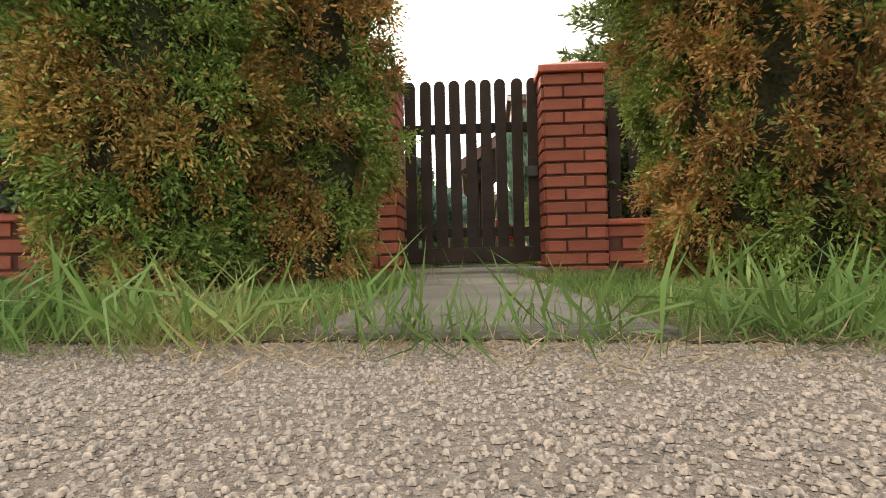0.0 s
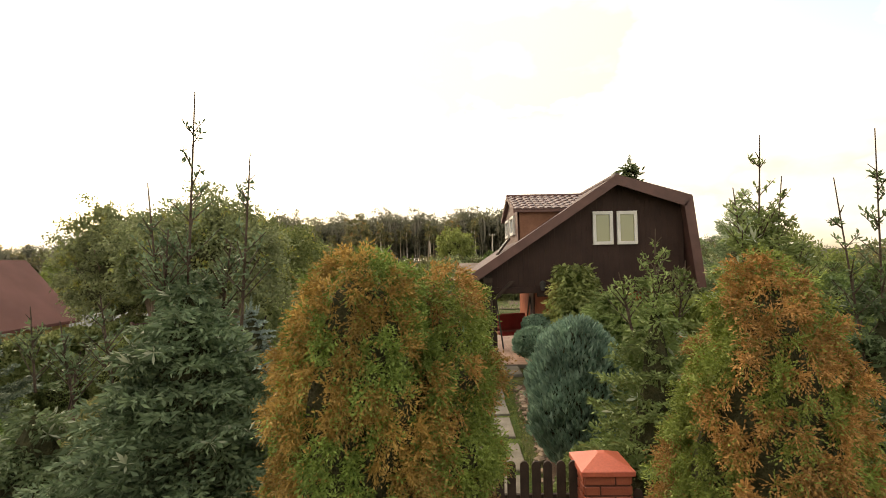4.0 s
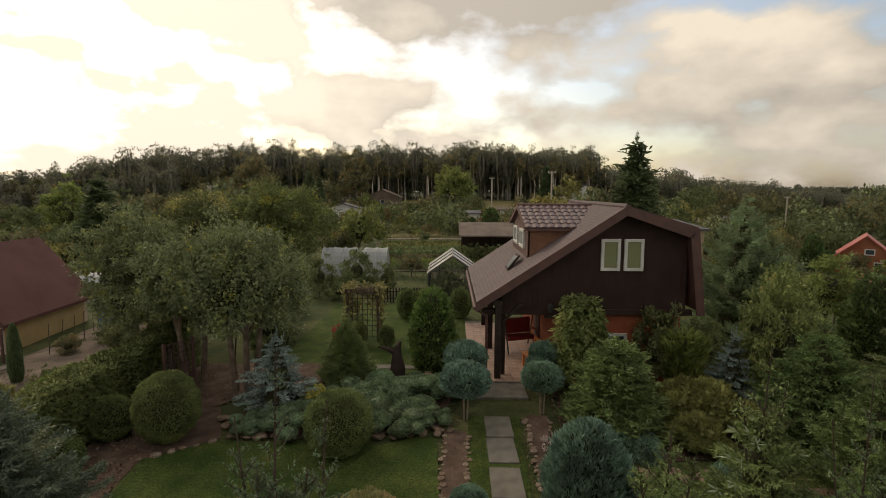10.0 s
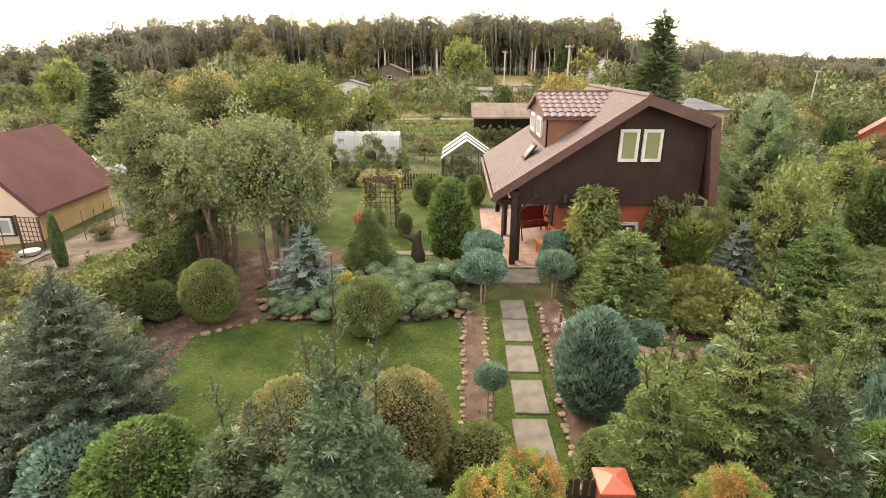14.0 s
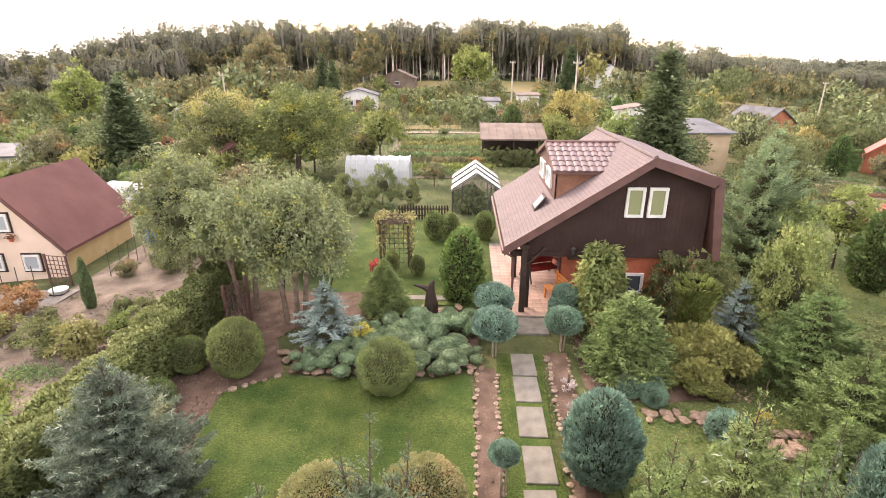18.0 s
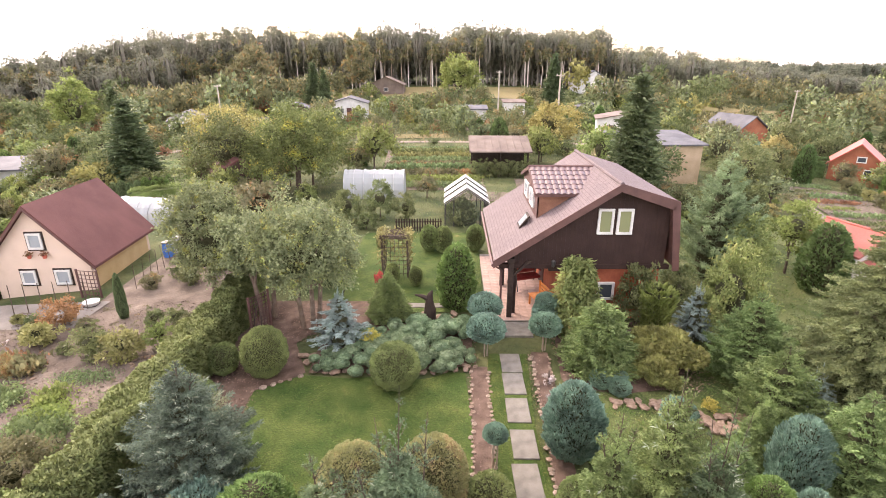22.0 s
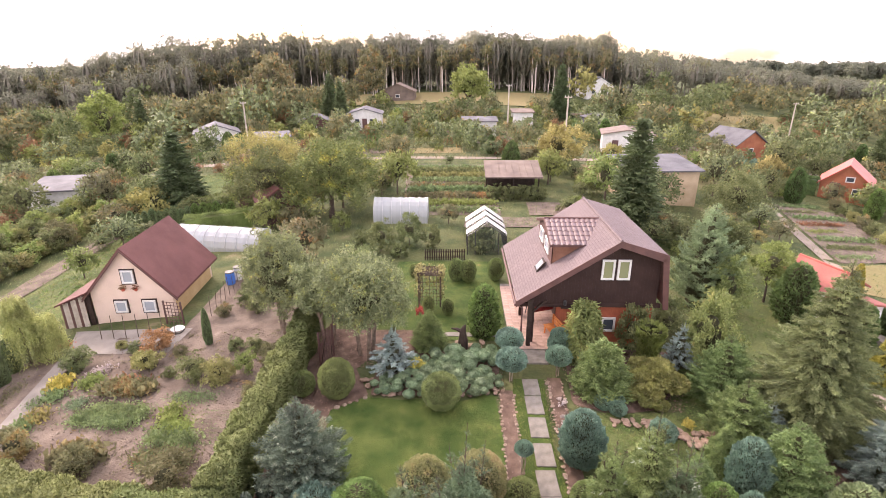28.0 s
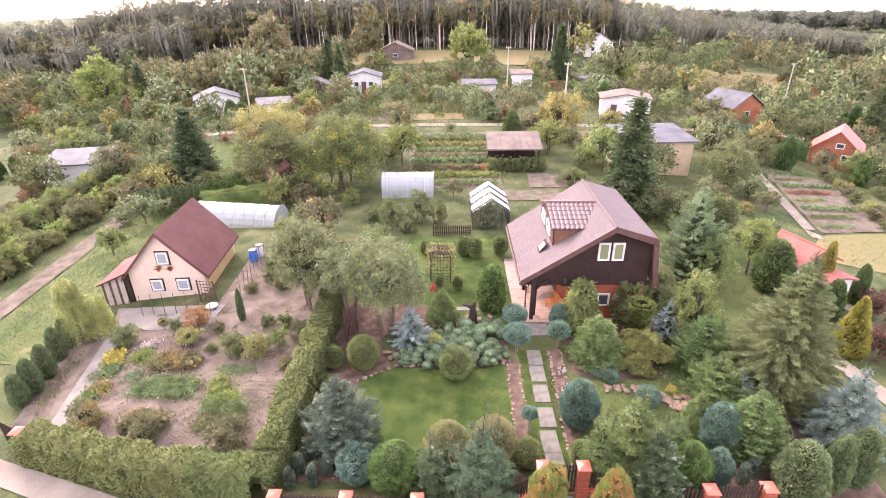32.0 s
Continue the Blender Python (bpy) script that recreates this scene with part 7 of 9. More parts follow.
orchard_tree("apple_tree", -7.1, 13.2, 4.4, 1.8, 1.3, 3, 101, "spreading old apple tree with grey-green leaves", 330)
orchard_tree("apple_tree", -8.75, 13.9, 4.0, 1.35, 1.2, 2, 102, "old apple tree grown together with its neighbour", 160)
orchard_tree("pear_tree", -11.4, 15.6, 4.9, 1.5, 2.0, 2, 103, "upright pear tree with grey-green leaves", 240)
big_tree(-13.3, 34.0, 6.7, 3.4, M["leaf_turning"], 104, "broad dark green spreading leafy tree", clumps=340, per=75, size=0.17, trunk_r=0.22, rz=3.3)
big_tree(-18.5, 35.0, 5.6, 2.8, M["leaf_deep"], 105, "rounded dark green leafy tree", clumps=190, per=65, size=0.16, trunk_r=0.16, rz=2.5)
big_tree(-22.0, 44.0, 5.8, 3.4, M["leaf_yellow"], 106, "yellowing autumn tree with thin crown", clumps=170, per=60, size=0.17, trunk_r=0.16, rz=2.2)
big_tree(12.9, 24.0, 3.6, 1.6, M["leaf_deep"], 107, "dark green leafy tree behind the house", clumps=150, per=60, size=0.14, trunk_r=0.12, rz=1.5)
hanging_spruce(9.75, 18.9, 5.4, 1.7, 20, 15, 611, ((0.0, 0.0, 5.2, 5.7, 0.0),), "soft blue-green pine behind the house", "pine_soft", 0.02, -0.12, 1.5, "pine")
big_tree(13.8, 19.9, 3.6, 1.1, M["leaf_light"], 109, "slender light green fruit tree", clumps=80, per=45, size=0.13, trunk_r=0.06, rz=1.4)
big_tree(20.5, 36.4, 4.3, 2.4, M["leaf"], 110, "rounded dark green leafy tree", clumps=170, per=60, size=0.15, trunk_r=0.16, rz=2.3)
big_tree(-0.7, 104, 9.5, 4.2, M["leaf_light"], 111, "light green maple standing in the meadow", clumps=130, per=45, size=0.45, trunk_r=0.25, rz=4.0)
big_tree(8.3, 53, 5.0, 2.8, M["leaf_yellow"], 112, "yellowing shrub-like tree behind the shed", clumps=90, per=45, size=0.26, trunk_r=0.14, rz=2.0)
big_tree(-63, 82, 10, 3.0, M["leaf_light"], 113, "tall light green poplar among low gardens", clumps=110, per=45, size=0.4, trunk_r=0.22, rz=4.6)
WILLOW = shared("willow", lambda: quads_mesh("crown", np.concatenate([weeping_leaves(114, 3.1, 0.95, 520, 26, 0.11), weeping_leaves(115, 2.2, 0.75, 260, 24, 0.11) + np.array([0.95, 0.35, 0.0])]), M["willow"]))
plant("willow", -22.9, 13.9, WILLOW, "pale yellow-green weeping willow beside the house", "willow", (1.0, 1.0, 1.0), trunk=stem_mesh(1.9, 0.06, M["bark"]), crown_name="crown")
big_tree(-40, 103, 13, 4.0, M["leaf_olive"], 115, "tall olive birch at the edge of the wood", "birch", "birch", clumps=110, per=45, size=0.5, trunk_r=0.2, rz=6.0, bark=M["birch"])
big_tree(-21.5, 112, 12, 2.8, M["leaf_olive"], 116, "tall slim olive birch before the meadow", "birch", "birch", clumps=110, per=45, size=0.45, trunk_r=0.2, rz=5.5, bark=M["birch"])

# ---- scattered trees and shrubs of the allotments ----
FAR = [
    lite_tree_mesh("far_leaf", M["leaf"], 201, 1.8, 1.6, 2.1, 50, 26, 0.26),
    lite_tree_mesh("far_light", M["leaf_light"], 202, 1.5, 1.5, 1.8, 50, 26, 0.26),
    lite_tree_mesh("far_olive", M["leaf_olive"], 203, 1.8, 1.5, 2.0, 50, 26, 0.26),
    lite_tree_mesh("far_yellow", M["leaf_yellow"], 204, 1.5, 1.3, 1.6, 50, 26, 0.26),
    lite_tree_mesh("far_apple", M["apple"], 205, 1.9, 1.5, 2.0, 50, 26, 0.26),
    lite_tree_mesh("far_rust", M["leaf_rust"], 206, 1.1, 0.8, 0.8, 44, 30, 0.15),
    lite_tree_mesh("far_shrub", M["leaf"], 207, 1.2, 0.9, 0.8, 50, 30, 0.15),
    lite_tree_mesh("far_shrub_l", M["leaf_light"], 208, 1.0, 0.8, 0.75, 50, 30, 0.14),
]
FARJ = [quads_mesh("far_form", cloud_leaves(220 + k, r, rz, zc, 30, 15, sz, 0.3), FAR[k].materials[0]) for k, (r, rz, zc, sz) in enumerate(((1.8, 1.6, 2.1, 0.42), (1.5, 1.5, 1.8, 0.42), (1.8, 1.5, 2.0, 0.42), (1.5, 1.3, 1.6, 0.42), (1.9, 1.5, 2.0, 0.42), (1.1, 0.8, 0.8, 0.28), (1.2, 0.9, 0.8, 0.28), (1.0, 0.8, 0.75, 0.26)))]
TRF = shared("trunk_far", lambda: mesh_of("trunk", limbs(9, 0.9, 0.08, 1.0, 1.9, 4, 5), M["bark"]))
rs = random.Random(77)
SOLID = [(-23.5, -16.0, 15.5, 29.5), (-11.0, 7.0, 3.0, 30.5), (-10.5, -4.5, 30.5, 34.5), (-2, 5, 38, 43), (11.5, 20, 38.5, 45.5), (33, 43, 46, 57), (46, 86, 94, 128), (26, 38, 118, 130), (14.0, 20, 16, 22.5), (-46, -38, 41, 48.5),
         (-21.5, -10, 3.5, 17), (7, 17, 3, 22), (-8, 1, 34, 55), (-45, -37, 73, 82), (-23, -16, 86, 94), (14, 23, 62, 70), (36, 44, 68, 78), (-34, -26, 68, 76), (21.5, 36, 26, 44.5), (19.5, 46, 15.5, 30), (-3, 6, 30.5, 38.5), (10, 19.5, 47, 57), (-20, -12, 47, 57), (-34, -26, 43, 54)]
LABELS = ("rounded green tree in an allotment", "light green tree in an allotment", "olive autumn tree in an allotment", "yellow autumn tree in an allotment", "grey-green fruit tree in an allotment", "rusty autumn shrub in an allotment", "dense green shrub in an allotment", "light green shrub in an allotment")
n_far = 0
FAR_JOINED = [[] for _ in range(8)]
while n_far < 720:
    y = 17 + 95 * rs.random() ** 0.85
    x = rs.uniform(-0.95, 0.95) * (14 + y * 0.85)
    if any(a < x < b and c < y < d for a, b, c, d in SOLID) or 57.5 < y - abs(x) * 0.06 < 61.5:
        continue
    if 112 < y and -34 < x < 26:
        continue
    k = rs.choices(range(8), (5, 4, 5, 1.3, 4, 2.5, 6, 5))[0]
    s = rs.uniform(0.5, 1.15) * (0.7 if y < 35 else 1.0)
    tall = k < 5
    n_far += 1
    if y > 62:
        FAR_JOINED[k].append((x, y, s, s * rs.uniform(0.8, 1.3), rs.uniform(0, 6.28)))
        continue
    plant("garden_tree" if tall else "garden_shrub", x, y, FAR[k], LABELS[k], "tree" if tall else "shrub", (s, s, s * rs.uniform(0.8, 1.3)), rs.uniform(0, 360), trunk=TRF if tall else None, group="trees of the allotments" if tall else "shrubs of the allotments", crown_name="crown" if tall else "foliage")
for _ in range(230):
    x = rs.choice((-1, 1)) * rs.uniform(26, 120)
    y = rs.uniform(84, 136) if x > 0 else rs.uniform(80, 116)
    k = rs.choices(range(8), (3, 0.8, 8, 0.4, 4, 3, 3, 1))[0]
    s_ = rs.uniform(0.9, 2.0) if k < 5 else rs.uniform(0.8, 1.6)
    FAR_JOINED[k].append((x, y, s_, s_ * rs.uniform(0.8, 1.4), rs.uniform(0, 6.28)))
for k, group in enumerate(FAR_JOINED):
    src = FARJ[k]
    co = np.empty(len(src.vertices) * 3, dtype=np.float32)
    src.vertices.foreach_get("co", co)
    co = co.reshape(-1, 4, 3)
    arr, away = [], []
    for x, y, s, sz, a in group:
        ca, sa = math.cos(a), math.sin(a)
        mid = co.reshape(-1, 3).mean(0)
        near = outward(co, mid, 1.0, 1.0)
        away.append(np.stack([near[:, 0] * ca - near[:, 1] * sa, near[:, 0] * sa + near[:, 1] * ca, near[:, 2]], 1))
        arr.append(np.stack([(co[..., 0] * ca - co[..., 1] * sa) * s + x, (co[..., 0] * sa + co[..., 1] * ca) * s + y, co[..., 2] * sz + G(x, y)], -1))
    e = thing("far_garden_plants", 0, 0, 0, LABELS[k].replace("an allotment", "the far allotments"), "trees", kind="stuff")
    crown_part("foliage", quads_mesh("foliage", np.concatenate(arr), src.materials[0], away=np.concatenate(away)), e)
for k in range(46):
    y = rs.uniform(30, 108)
    x = rs.uniform(-0.95, 0.95) * (14 + y * 0.8)
    if any(a < x < b and c < y < d for a, b, c, d in SOLID) or 57.5 < y - abs(x) * 0.06 < 61.5:
        continue
    s = rs.uniform(0.5, 1.5)
    plant("thuja", x, y, rs.choice((THG, THL, THG)), "columnar green thuja in a garden", "thuja", (s * 0.8, s * 0.8, s), rs.uniform(0, 360), crown_name="crown", trunk=TR, group="thujas of the allotments")


# ---- the wood on the rise ----
def forest(name, seed, n, x0, x1, yf, depth, h0, h1, mat, label, clumps=30, per=20, hf=None, size=0.44, stems_upto=0.6, wide=(1.7, 3.0)):
    """Slim trees side by side: bare pale stems below, uneven crowns above, inner boughs paled to paint in haze."""
    rng = np.random.default_rng(seed)
    out, stems, inner, away = [], [], [], []
    for i in range(n):
        x = rng.uniform(x0, x1)
        q = rng.uniform(0, 1) ** 1.3
        y = yf(x) + depth * q
        h = rng.uniform(h0, h1) * (hf(x) if hf else 1.0) * (1 + 0.05 * math.sin(x * 0.21 + seed) + 0.04 * math.sin(x * 0.53))
        r = rng.uniform(*wide)
        z = G(x, y)
        low = rng.uniform(0.10, 0.38) if h0 > 8 else 0.05
        rz, zc = h * (1 - low) / 2, h * (1 + low) / 2
        o = np.array([x, y, z])
        leaf = cloud_leaves(int(rng.integers(1e6)), r, rz, zc, clumps, per, size, 0.36, -0.98, lumps=0.10, hollow=0.45)
        out.append(leaf + o)
        away.append(outward(leaf, (0, 0, zc), r, rz))
        inner.append(shell(0, r * 0.45, r * 0.45, rz * 0.62, zc * 0.96)[::2] + o)
        if q < stems_upto and h0 > 8:
            w = rng.uniform(0.09, 0.17)
            lx = rng.normal() * 0.35
            for a, b in (((w, 0), (0, w)), ((0, w), (-w, 0)), ((-w, 0), (0, -w)), ((0, -w), (w, 0))):
                stems.append([[x + a[0], y - 0.4 + a[1], z - 0.3], [x + b[0], y - 0.4 + b[1], z - 0.3], [x + lx + b[0] * 0.4, y - 0.4 + b[1] * 0.4, z + h * 0.86], [x + lx + a[0] * 0.4, y - 0.4 + a[1] * 0.4, z + h * 0.86]])
    e = thing(name, 0, 0, 0, label, "forest", kind="stuff")
    crown_part("crown", quads_mesh("crown", np.concatenate(out), mat, away=np.concatenate(away)), e)
    crown_part("inner_boughs", quads_mesh("inner_boughs", np.concatenate(inner), M["forest_inner"]), e)
    if stems:
        crown_part("trunks", quads_mesh("trunks", np.array(stems), M["forest_stem"]), e)
    return e


# inner boughs lightened in colour to stand for haze over the wood
M["forest_inner"] = rough_mat("hazed_forest_boughs", (0.14, 0.13, 0.10), (0.19, 0.175, 0.14), 0.8, 0.95, 0.8, 6.0)
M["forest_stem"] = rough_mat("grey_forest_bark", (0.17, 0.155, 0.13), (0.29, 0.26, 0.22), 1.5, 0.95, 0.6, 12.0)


def wood_edge(x):
    return 137 - 0.0016 * (x + 5) ** 2 + (6 if x > 35 else 0)


def falling(x):
    return min(1.0, max(0.42, 1.0 - 0.0065 * (x - 50)))


def western(x):
    return 1.0 + 0.26 * math.exp(-(((x + 66) / 26) ** 2)) - 0.007 * max(0.0, -x - 92)


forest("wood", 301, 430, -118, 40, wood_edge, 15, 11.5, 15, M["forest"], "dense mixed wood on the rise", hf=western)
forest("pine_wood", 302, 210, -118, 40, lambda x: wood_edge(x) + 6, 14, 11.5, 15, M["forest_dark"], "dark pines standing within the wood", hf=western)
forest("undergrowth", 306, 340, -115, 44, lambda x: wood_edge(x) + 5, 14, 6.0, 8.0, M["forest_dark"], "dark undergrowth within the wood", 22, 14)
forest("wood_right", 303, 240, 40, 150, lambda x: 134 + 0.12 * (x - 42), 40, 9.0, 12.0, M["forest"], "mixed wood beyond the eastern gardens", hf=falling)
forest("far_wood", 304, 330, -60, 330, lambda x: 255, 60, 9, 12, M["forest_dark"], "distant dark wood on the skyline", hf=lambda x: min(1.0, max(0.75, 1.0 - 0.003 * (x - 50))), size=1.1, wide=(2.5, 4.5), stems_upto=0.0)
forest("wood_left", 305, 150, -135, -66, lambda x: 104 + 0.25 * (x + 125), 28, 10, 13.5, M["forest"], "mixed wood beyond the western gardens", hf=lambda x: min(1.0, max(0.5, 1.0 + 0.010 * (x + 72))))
# pale birch stems along the edge of the wood
rb = random.Random(12)
for k in range(110):
    x = rb.uniform(-105, 40)
    y = wood_edge(x) - rb.uniform(0.2, 3.0)
    h = rb.uniform(8, 11.5)
    e = thing("birch", x, y, G(x, y), "slim pale birch at the edge of the wood", "birch", "birches of the wood")
    part("trunk", tube([(0, 0, -0.3), (rb.uniform(-0.3, 0.3), 0, h * 0.5), (rb.uniform(-0.6, 0.6), 0, h)], [0.12, 0.09, 0.03], 5), M["birch"] if rb.random() < 0.6 else M["palebark"], e)
    top = crown_part("crown", shared("birch_top%d" % (k % 3), lambda k=k: quads_mesh("crown", cloud_leaves(400 + k, 1.2, 2.2, 8.6, 22, 10, 0.5, 0.35, -0.9), M["leaf_olive"])), e)
    top.scale = (1, 1, h / 10)


# ---- near grass, pebbles and verge ----
def grass_patch(name, seed, n, region, h0, h1, mat, label, width=0.05, lean=0.45):
    """Loose upright blades over a stretch of ground; region(rng, n) gives the feet."""
    rng = np.random.default_rng(seed)
    xy = region(rng, n)
    z = np.array([G(x, y) for x, y in xy])
    p = np.column_stack([xy, z])
    d = np.column_stack([rng.normal(size=len(p)) * lean, rng.normal(size=len(p)) * lean, np.ones(len(p))])
    L = rng.uniform(h0, h1, len(p))
    v = leaves(rng, p, d, L, width, 0.35)
    return tagged(new(name, quads_mesh(name, v, mat)), label, "grass", kind="stuff")


def in_rects(rects):
    def f(rng, n):
        w = np.array([(b - a) * (d - c) for a, b, c, d in rects])
        k = rng.choice(len(rects), n, p=w / w.sum())
        r = np.array(rects)[k]
        return np.column_stack([rng.uniform(r[:, 0], r[:, 1]), rng.uniform(r[:, 2], r[:, 3])])
    return f


def clumped(rects, m):
    base = in_rects(rects)

    def f(rng, n):
        c = base(rng, m)
        q = c[rng.integers(0, m, n)] + rng.normal(size=(n, 2)) * 0.05
        return q
    return f


grass_patch("verge_grass", 501, 4200, clumped([(-3.0, -0.66, 1.20, 1.32), (-0.10, 2.6, 1.22, 1.34)], 210), 0.03, 0.125, M["grass"], "tufts of green grass along the road edge", 0.05)
grass_patch("verge_grass", 502, 26000, clumped([(-5, -0.68, 1.32, 4.0), (-0.12, 5, 1.32, 4.0)], 2600), 0.012, 0.05, M["grass"], "short patchy grass between road and fence", 0.08, 0.6)
grass_patch("verge_grass", 503, 700, clumped([(-0.66, -0.12, 1.2, 1.3), (-0.68, -0.63, 1.3, 3.3), (-0.17, -0.12, 1.3, 3.3), (-0.6, -0.2, 2.32, 2.35), (-0.62, -0.16, 1.32, 1.35)], 150), 0.02, 0.07, M["grass"], "grass growing in the joints of the slabs", 0.06)
M["straw"] = leaf_mat("dry_straw", (0.24, 0.17, 0.10), (0.42, 0.31, 0.19))
M["needles"] = leaf_mat("fallen_thuja_litter", (0.16, 0.085, 0.05), (0.32, 0.19, 0.12))
grass_patch("dry_litter", 504, 7000, clumped([(-2.2, -0.72, 1.7, 3.0), (0.1, 1.6, 1.9, 3.0)], 420), 0.008, 0.035, M["needles"], "reddish fallen thuja litter on the ground", 0.12, 2.5)
grass_patch("dry_litter", 514, 4200, clumped([(-1.9, 1.9, 1.17, 1.30)], 420), 0.012, 0.045, M["straw"], "dry straw along the edge of the road", 0.05, 3.5)
grass_patch("verge_grass", 515, 1500, clumped([(-1.6, -0.68, 1.20, 1.32), (-0.08, 1.6, 1.22, 1.34), (-0.5, -0.44, 1.22, 1.3), (-0.3, -0.26, 1.22, 1.3)], 70), 0.05, 0.15, M["grass"], "long blades of grass leaning over the road", 0.04, 0.75)
grass_patch("verge_grass", 516, 21000, clumped([(-2.7, -0.68, 1.3, 1.72), (-0.1, 2.3, 1.3, 1.9), (-0.95, -0.68, 1.72, 2.7), (-0.1, 0.2, 1.9, 2.7)], 2600), 0.015, 0.05, M["grass"], "short uneven grass before the thujas", 0.09, 0.7)
grass_patch("dry_litter", 517, 7000, clumped([(-2.0, -0.72, 1.7, 2.05), (0.15, 1.2, 1.8, 2.15)], 700), 0.012, 0.04, M["needles"], "reddish fallen litter at the foot of the thujas", 0.12, 2.5)
grass_patch("lawn_grass", 505, 60000, in_rects([(-7.0, -1.75, 5.1, 9.7), (-6.2, -1.8, 9.7, 10.1)]), 0.02, 0.05, M["turf"], "short mown blades of the lawn", 0.12, 0.6)
grass_patch("path_grass", 506, 12000, in_rects([(-0.98, -0.6, 4.4, 11.3), (0.02, 0.3, 4.4, 11.3)]), 0.02, 0.06, M["turf"], "grass beside the stepping slabs", 0.12, 0.6)
grass_patch("rough_grass", 507, 60000, in_rects([(-48, -22, 10, 60), (8, 16, 10, 32), (16, 50, 20, 60), (-22, 16, 26, 58)]), 0.08, 0.3, M["leaf"], "rough grass and weeds between the gardens", 0.12, 0.6)
grass_patch("far_grass", 508, 26000, in_rects([(-70, 70, 58, 112)]), 0.2, 0.7, M["leaf_olive"], "tall weeds in the far gardens", 0.16, 0.6)

rp = np.random.default_rng(61)
pv = []
for i in range(24000):
    y = rp.uniform(0.78, 1.29)
    x = -0.42 + rp.uniform(-1, 1) * (0.12 + 0.98 * (y - 0.66))
    s = 0.0007 + 0.0024 * rp.random() ** 2.4
    c = np.array([x, y, G(x, y) + s * 0.15])
    e1 = np.array([math.cos(i), math.sin(i), 0]) * s * rp.uniform(0.8, 1.5)
    e2 = np.array([-math.sin(i), math.cos(i), 0]) * s
    up = np.array([0, 0, s * 0.9])
    pv.append([c + e1 * 0.6 + up, c + e2 * 0.6 + up, c - e1 * 0.6 + up, c - e2 * 0.6 + up])
    for a, b_ in ((e1, e2), (e2, -e1), (-e1, -e2), (-e2, e1)):
        pv.append([c + a, c + b_, c + b_ * 0.6 + up, c + a * 0.6 + up])
pm, pn, pl_, pb = material("mixed_pebbles")
pr_ = pn.new("ShaderNodeTexNoise")
pr_.inputs["Scale"].default_value = 260.0
pt = pn.new("ShaderNodeTexCoord")
pc = pn.new("ShaderNodeValToRGB")
pc.color_ramp.elements[0].position, pc.color_ramp.elements[1].position = 0.34, 0.62
pc.color_ramp.elements[0].color, pc.color_ramp.elements[1].color = (0.19, 0.17, 0.155, 1), (0.50, 0.405, 0.33, 1)
pl_.new(pt.outputs["Object"], pr_.inputs["Vector"])
pl_.new(pr_.outputs["Fac"], pc.inputs["Fac"])
pl_.new(pc.outputs["Color"], pb.inputs["Base Color"])
pb.inputs["Roughness"].default_value = 0.8
tagged(new("pebbles", quads_mesh("pebbles", np.array(pv), pm)), "small grey and pinkish pebbles set in the road surface", "gravel", kind="stuff")


# ---- stones ----
def stone_mesh(seed, flat=0.6):
    r = random.Random(seed)
    bm = bmesh.new()
    bmesh.ops.create_icosphere(bm, subdivisions=1, radius=0.5)
    for v in bm.verts:
        v.co = Vector((v.co.x * r.uniform(0.75, 1.2), v.co.y * r.uniform(0.75, 1.15), v.co.z * flat * r.uniform(0.8, 1.2)))
    return mesh_of("stone", bm, M["stone"] if flat > 0.5 else M["sandstone"])


STONES = [stone_mesh(k) for k in range(5)]
SLABS = [stone_mesh(20 + k, 0.35) for k in range(5)]
rst = random.Random(33)


def edging(x0, y0, x1, y1, label, step=0.17, size=0.115):
    e = thing("stone_edging", x0, y0, G(x0, y0), label, "stones")
    n = int(math.hypot(x1 - x0, y1 - y0) / step)
    for k in range(n):
        t = k / n
        x, y = x0 + (x1 - x0) * t + rst.uniform(-0.05, 0.05), y0 + (y1 - y0) * t + rst.uniform(-0.04, 0.04)
        o = new("stone", rst.choice(STONES + SLABS[:2]))
        o.parent = e
        s = size * rst.uniform(0.6, 1.75)
        o.matrix_local = pose(x - x0, y - y0, G(x, y) - G(x0, y0) + 0.03, 0, 0, rst.uniform(0, 360)) @ Matrix.Diagonal((s, s, s, 1))


edging(-1.62, 5.0, -1.5, 10.7, "row of small pale field stones edging the bed")
edging(-1.1, 5.0, -0.98, 10.7, "row of small pale field stones edging the bed")
edging(0.2, 5.0, 0.5, 11.6, "row of small pale field stones edging the bed")
edging(0.76, 7.8, 1.05, 11.6, "row of small pale field stones edging the bed")
edging(-7.9, 9.55, -6.5, 10.45, "row of rough stones at the lawn edge", 0.25, 0.17)
for p, q in (((-18.43, 11.09), (-17.7, 10.75)), ((-17.7, 10.75), (-16.92, 10.54)), ((-16.92, 10.54), (-15.6, 10.24)), ((-15.6, 10.24), (-15.22, 10.8))):
    edging(*p, *q, "curved row of whitish stones in the soil", 0.2, 0.13)


def rock(x, y, s, rz, label, lift=0.05):
    o = new("rock", rst.choice(SLABS))
    o.matrix_world = pose(x, y, G(x, y) + lift, rst.uniform(-12, 12), rst.uniform(-12, 12), rz) @ Matrix.Diagonal((s, s * 0.75, s * 0.9, 1))
    tagged(o, label, "rock", "garden rocks")


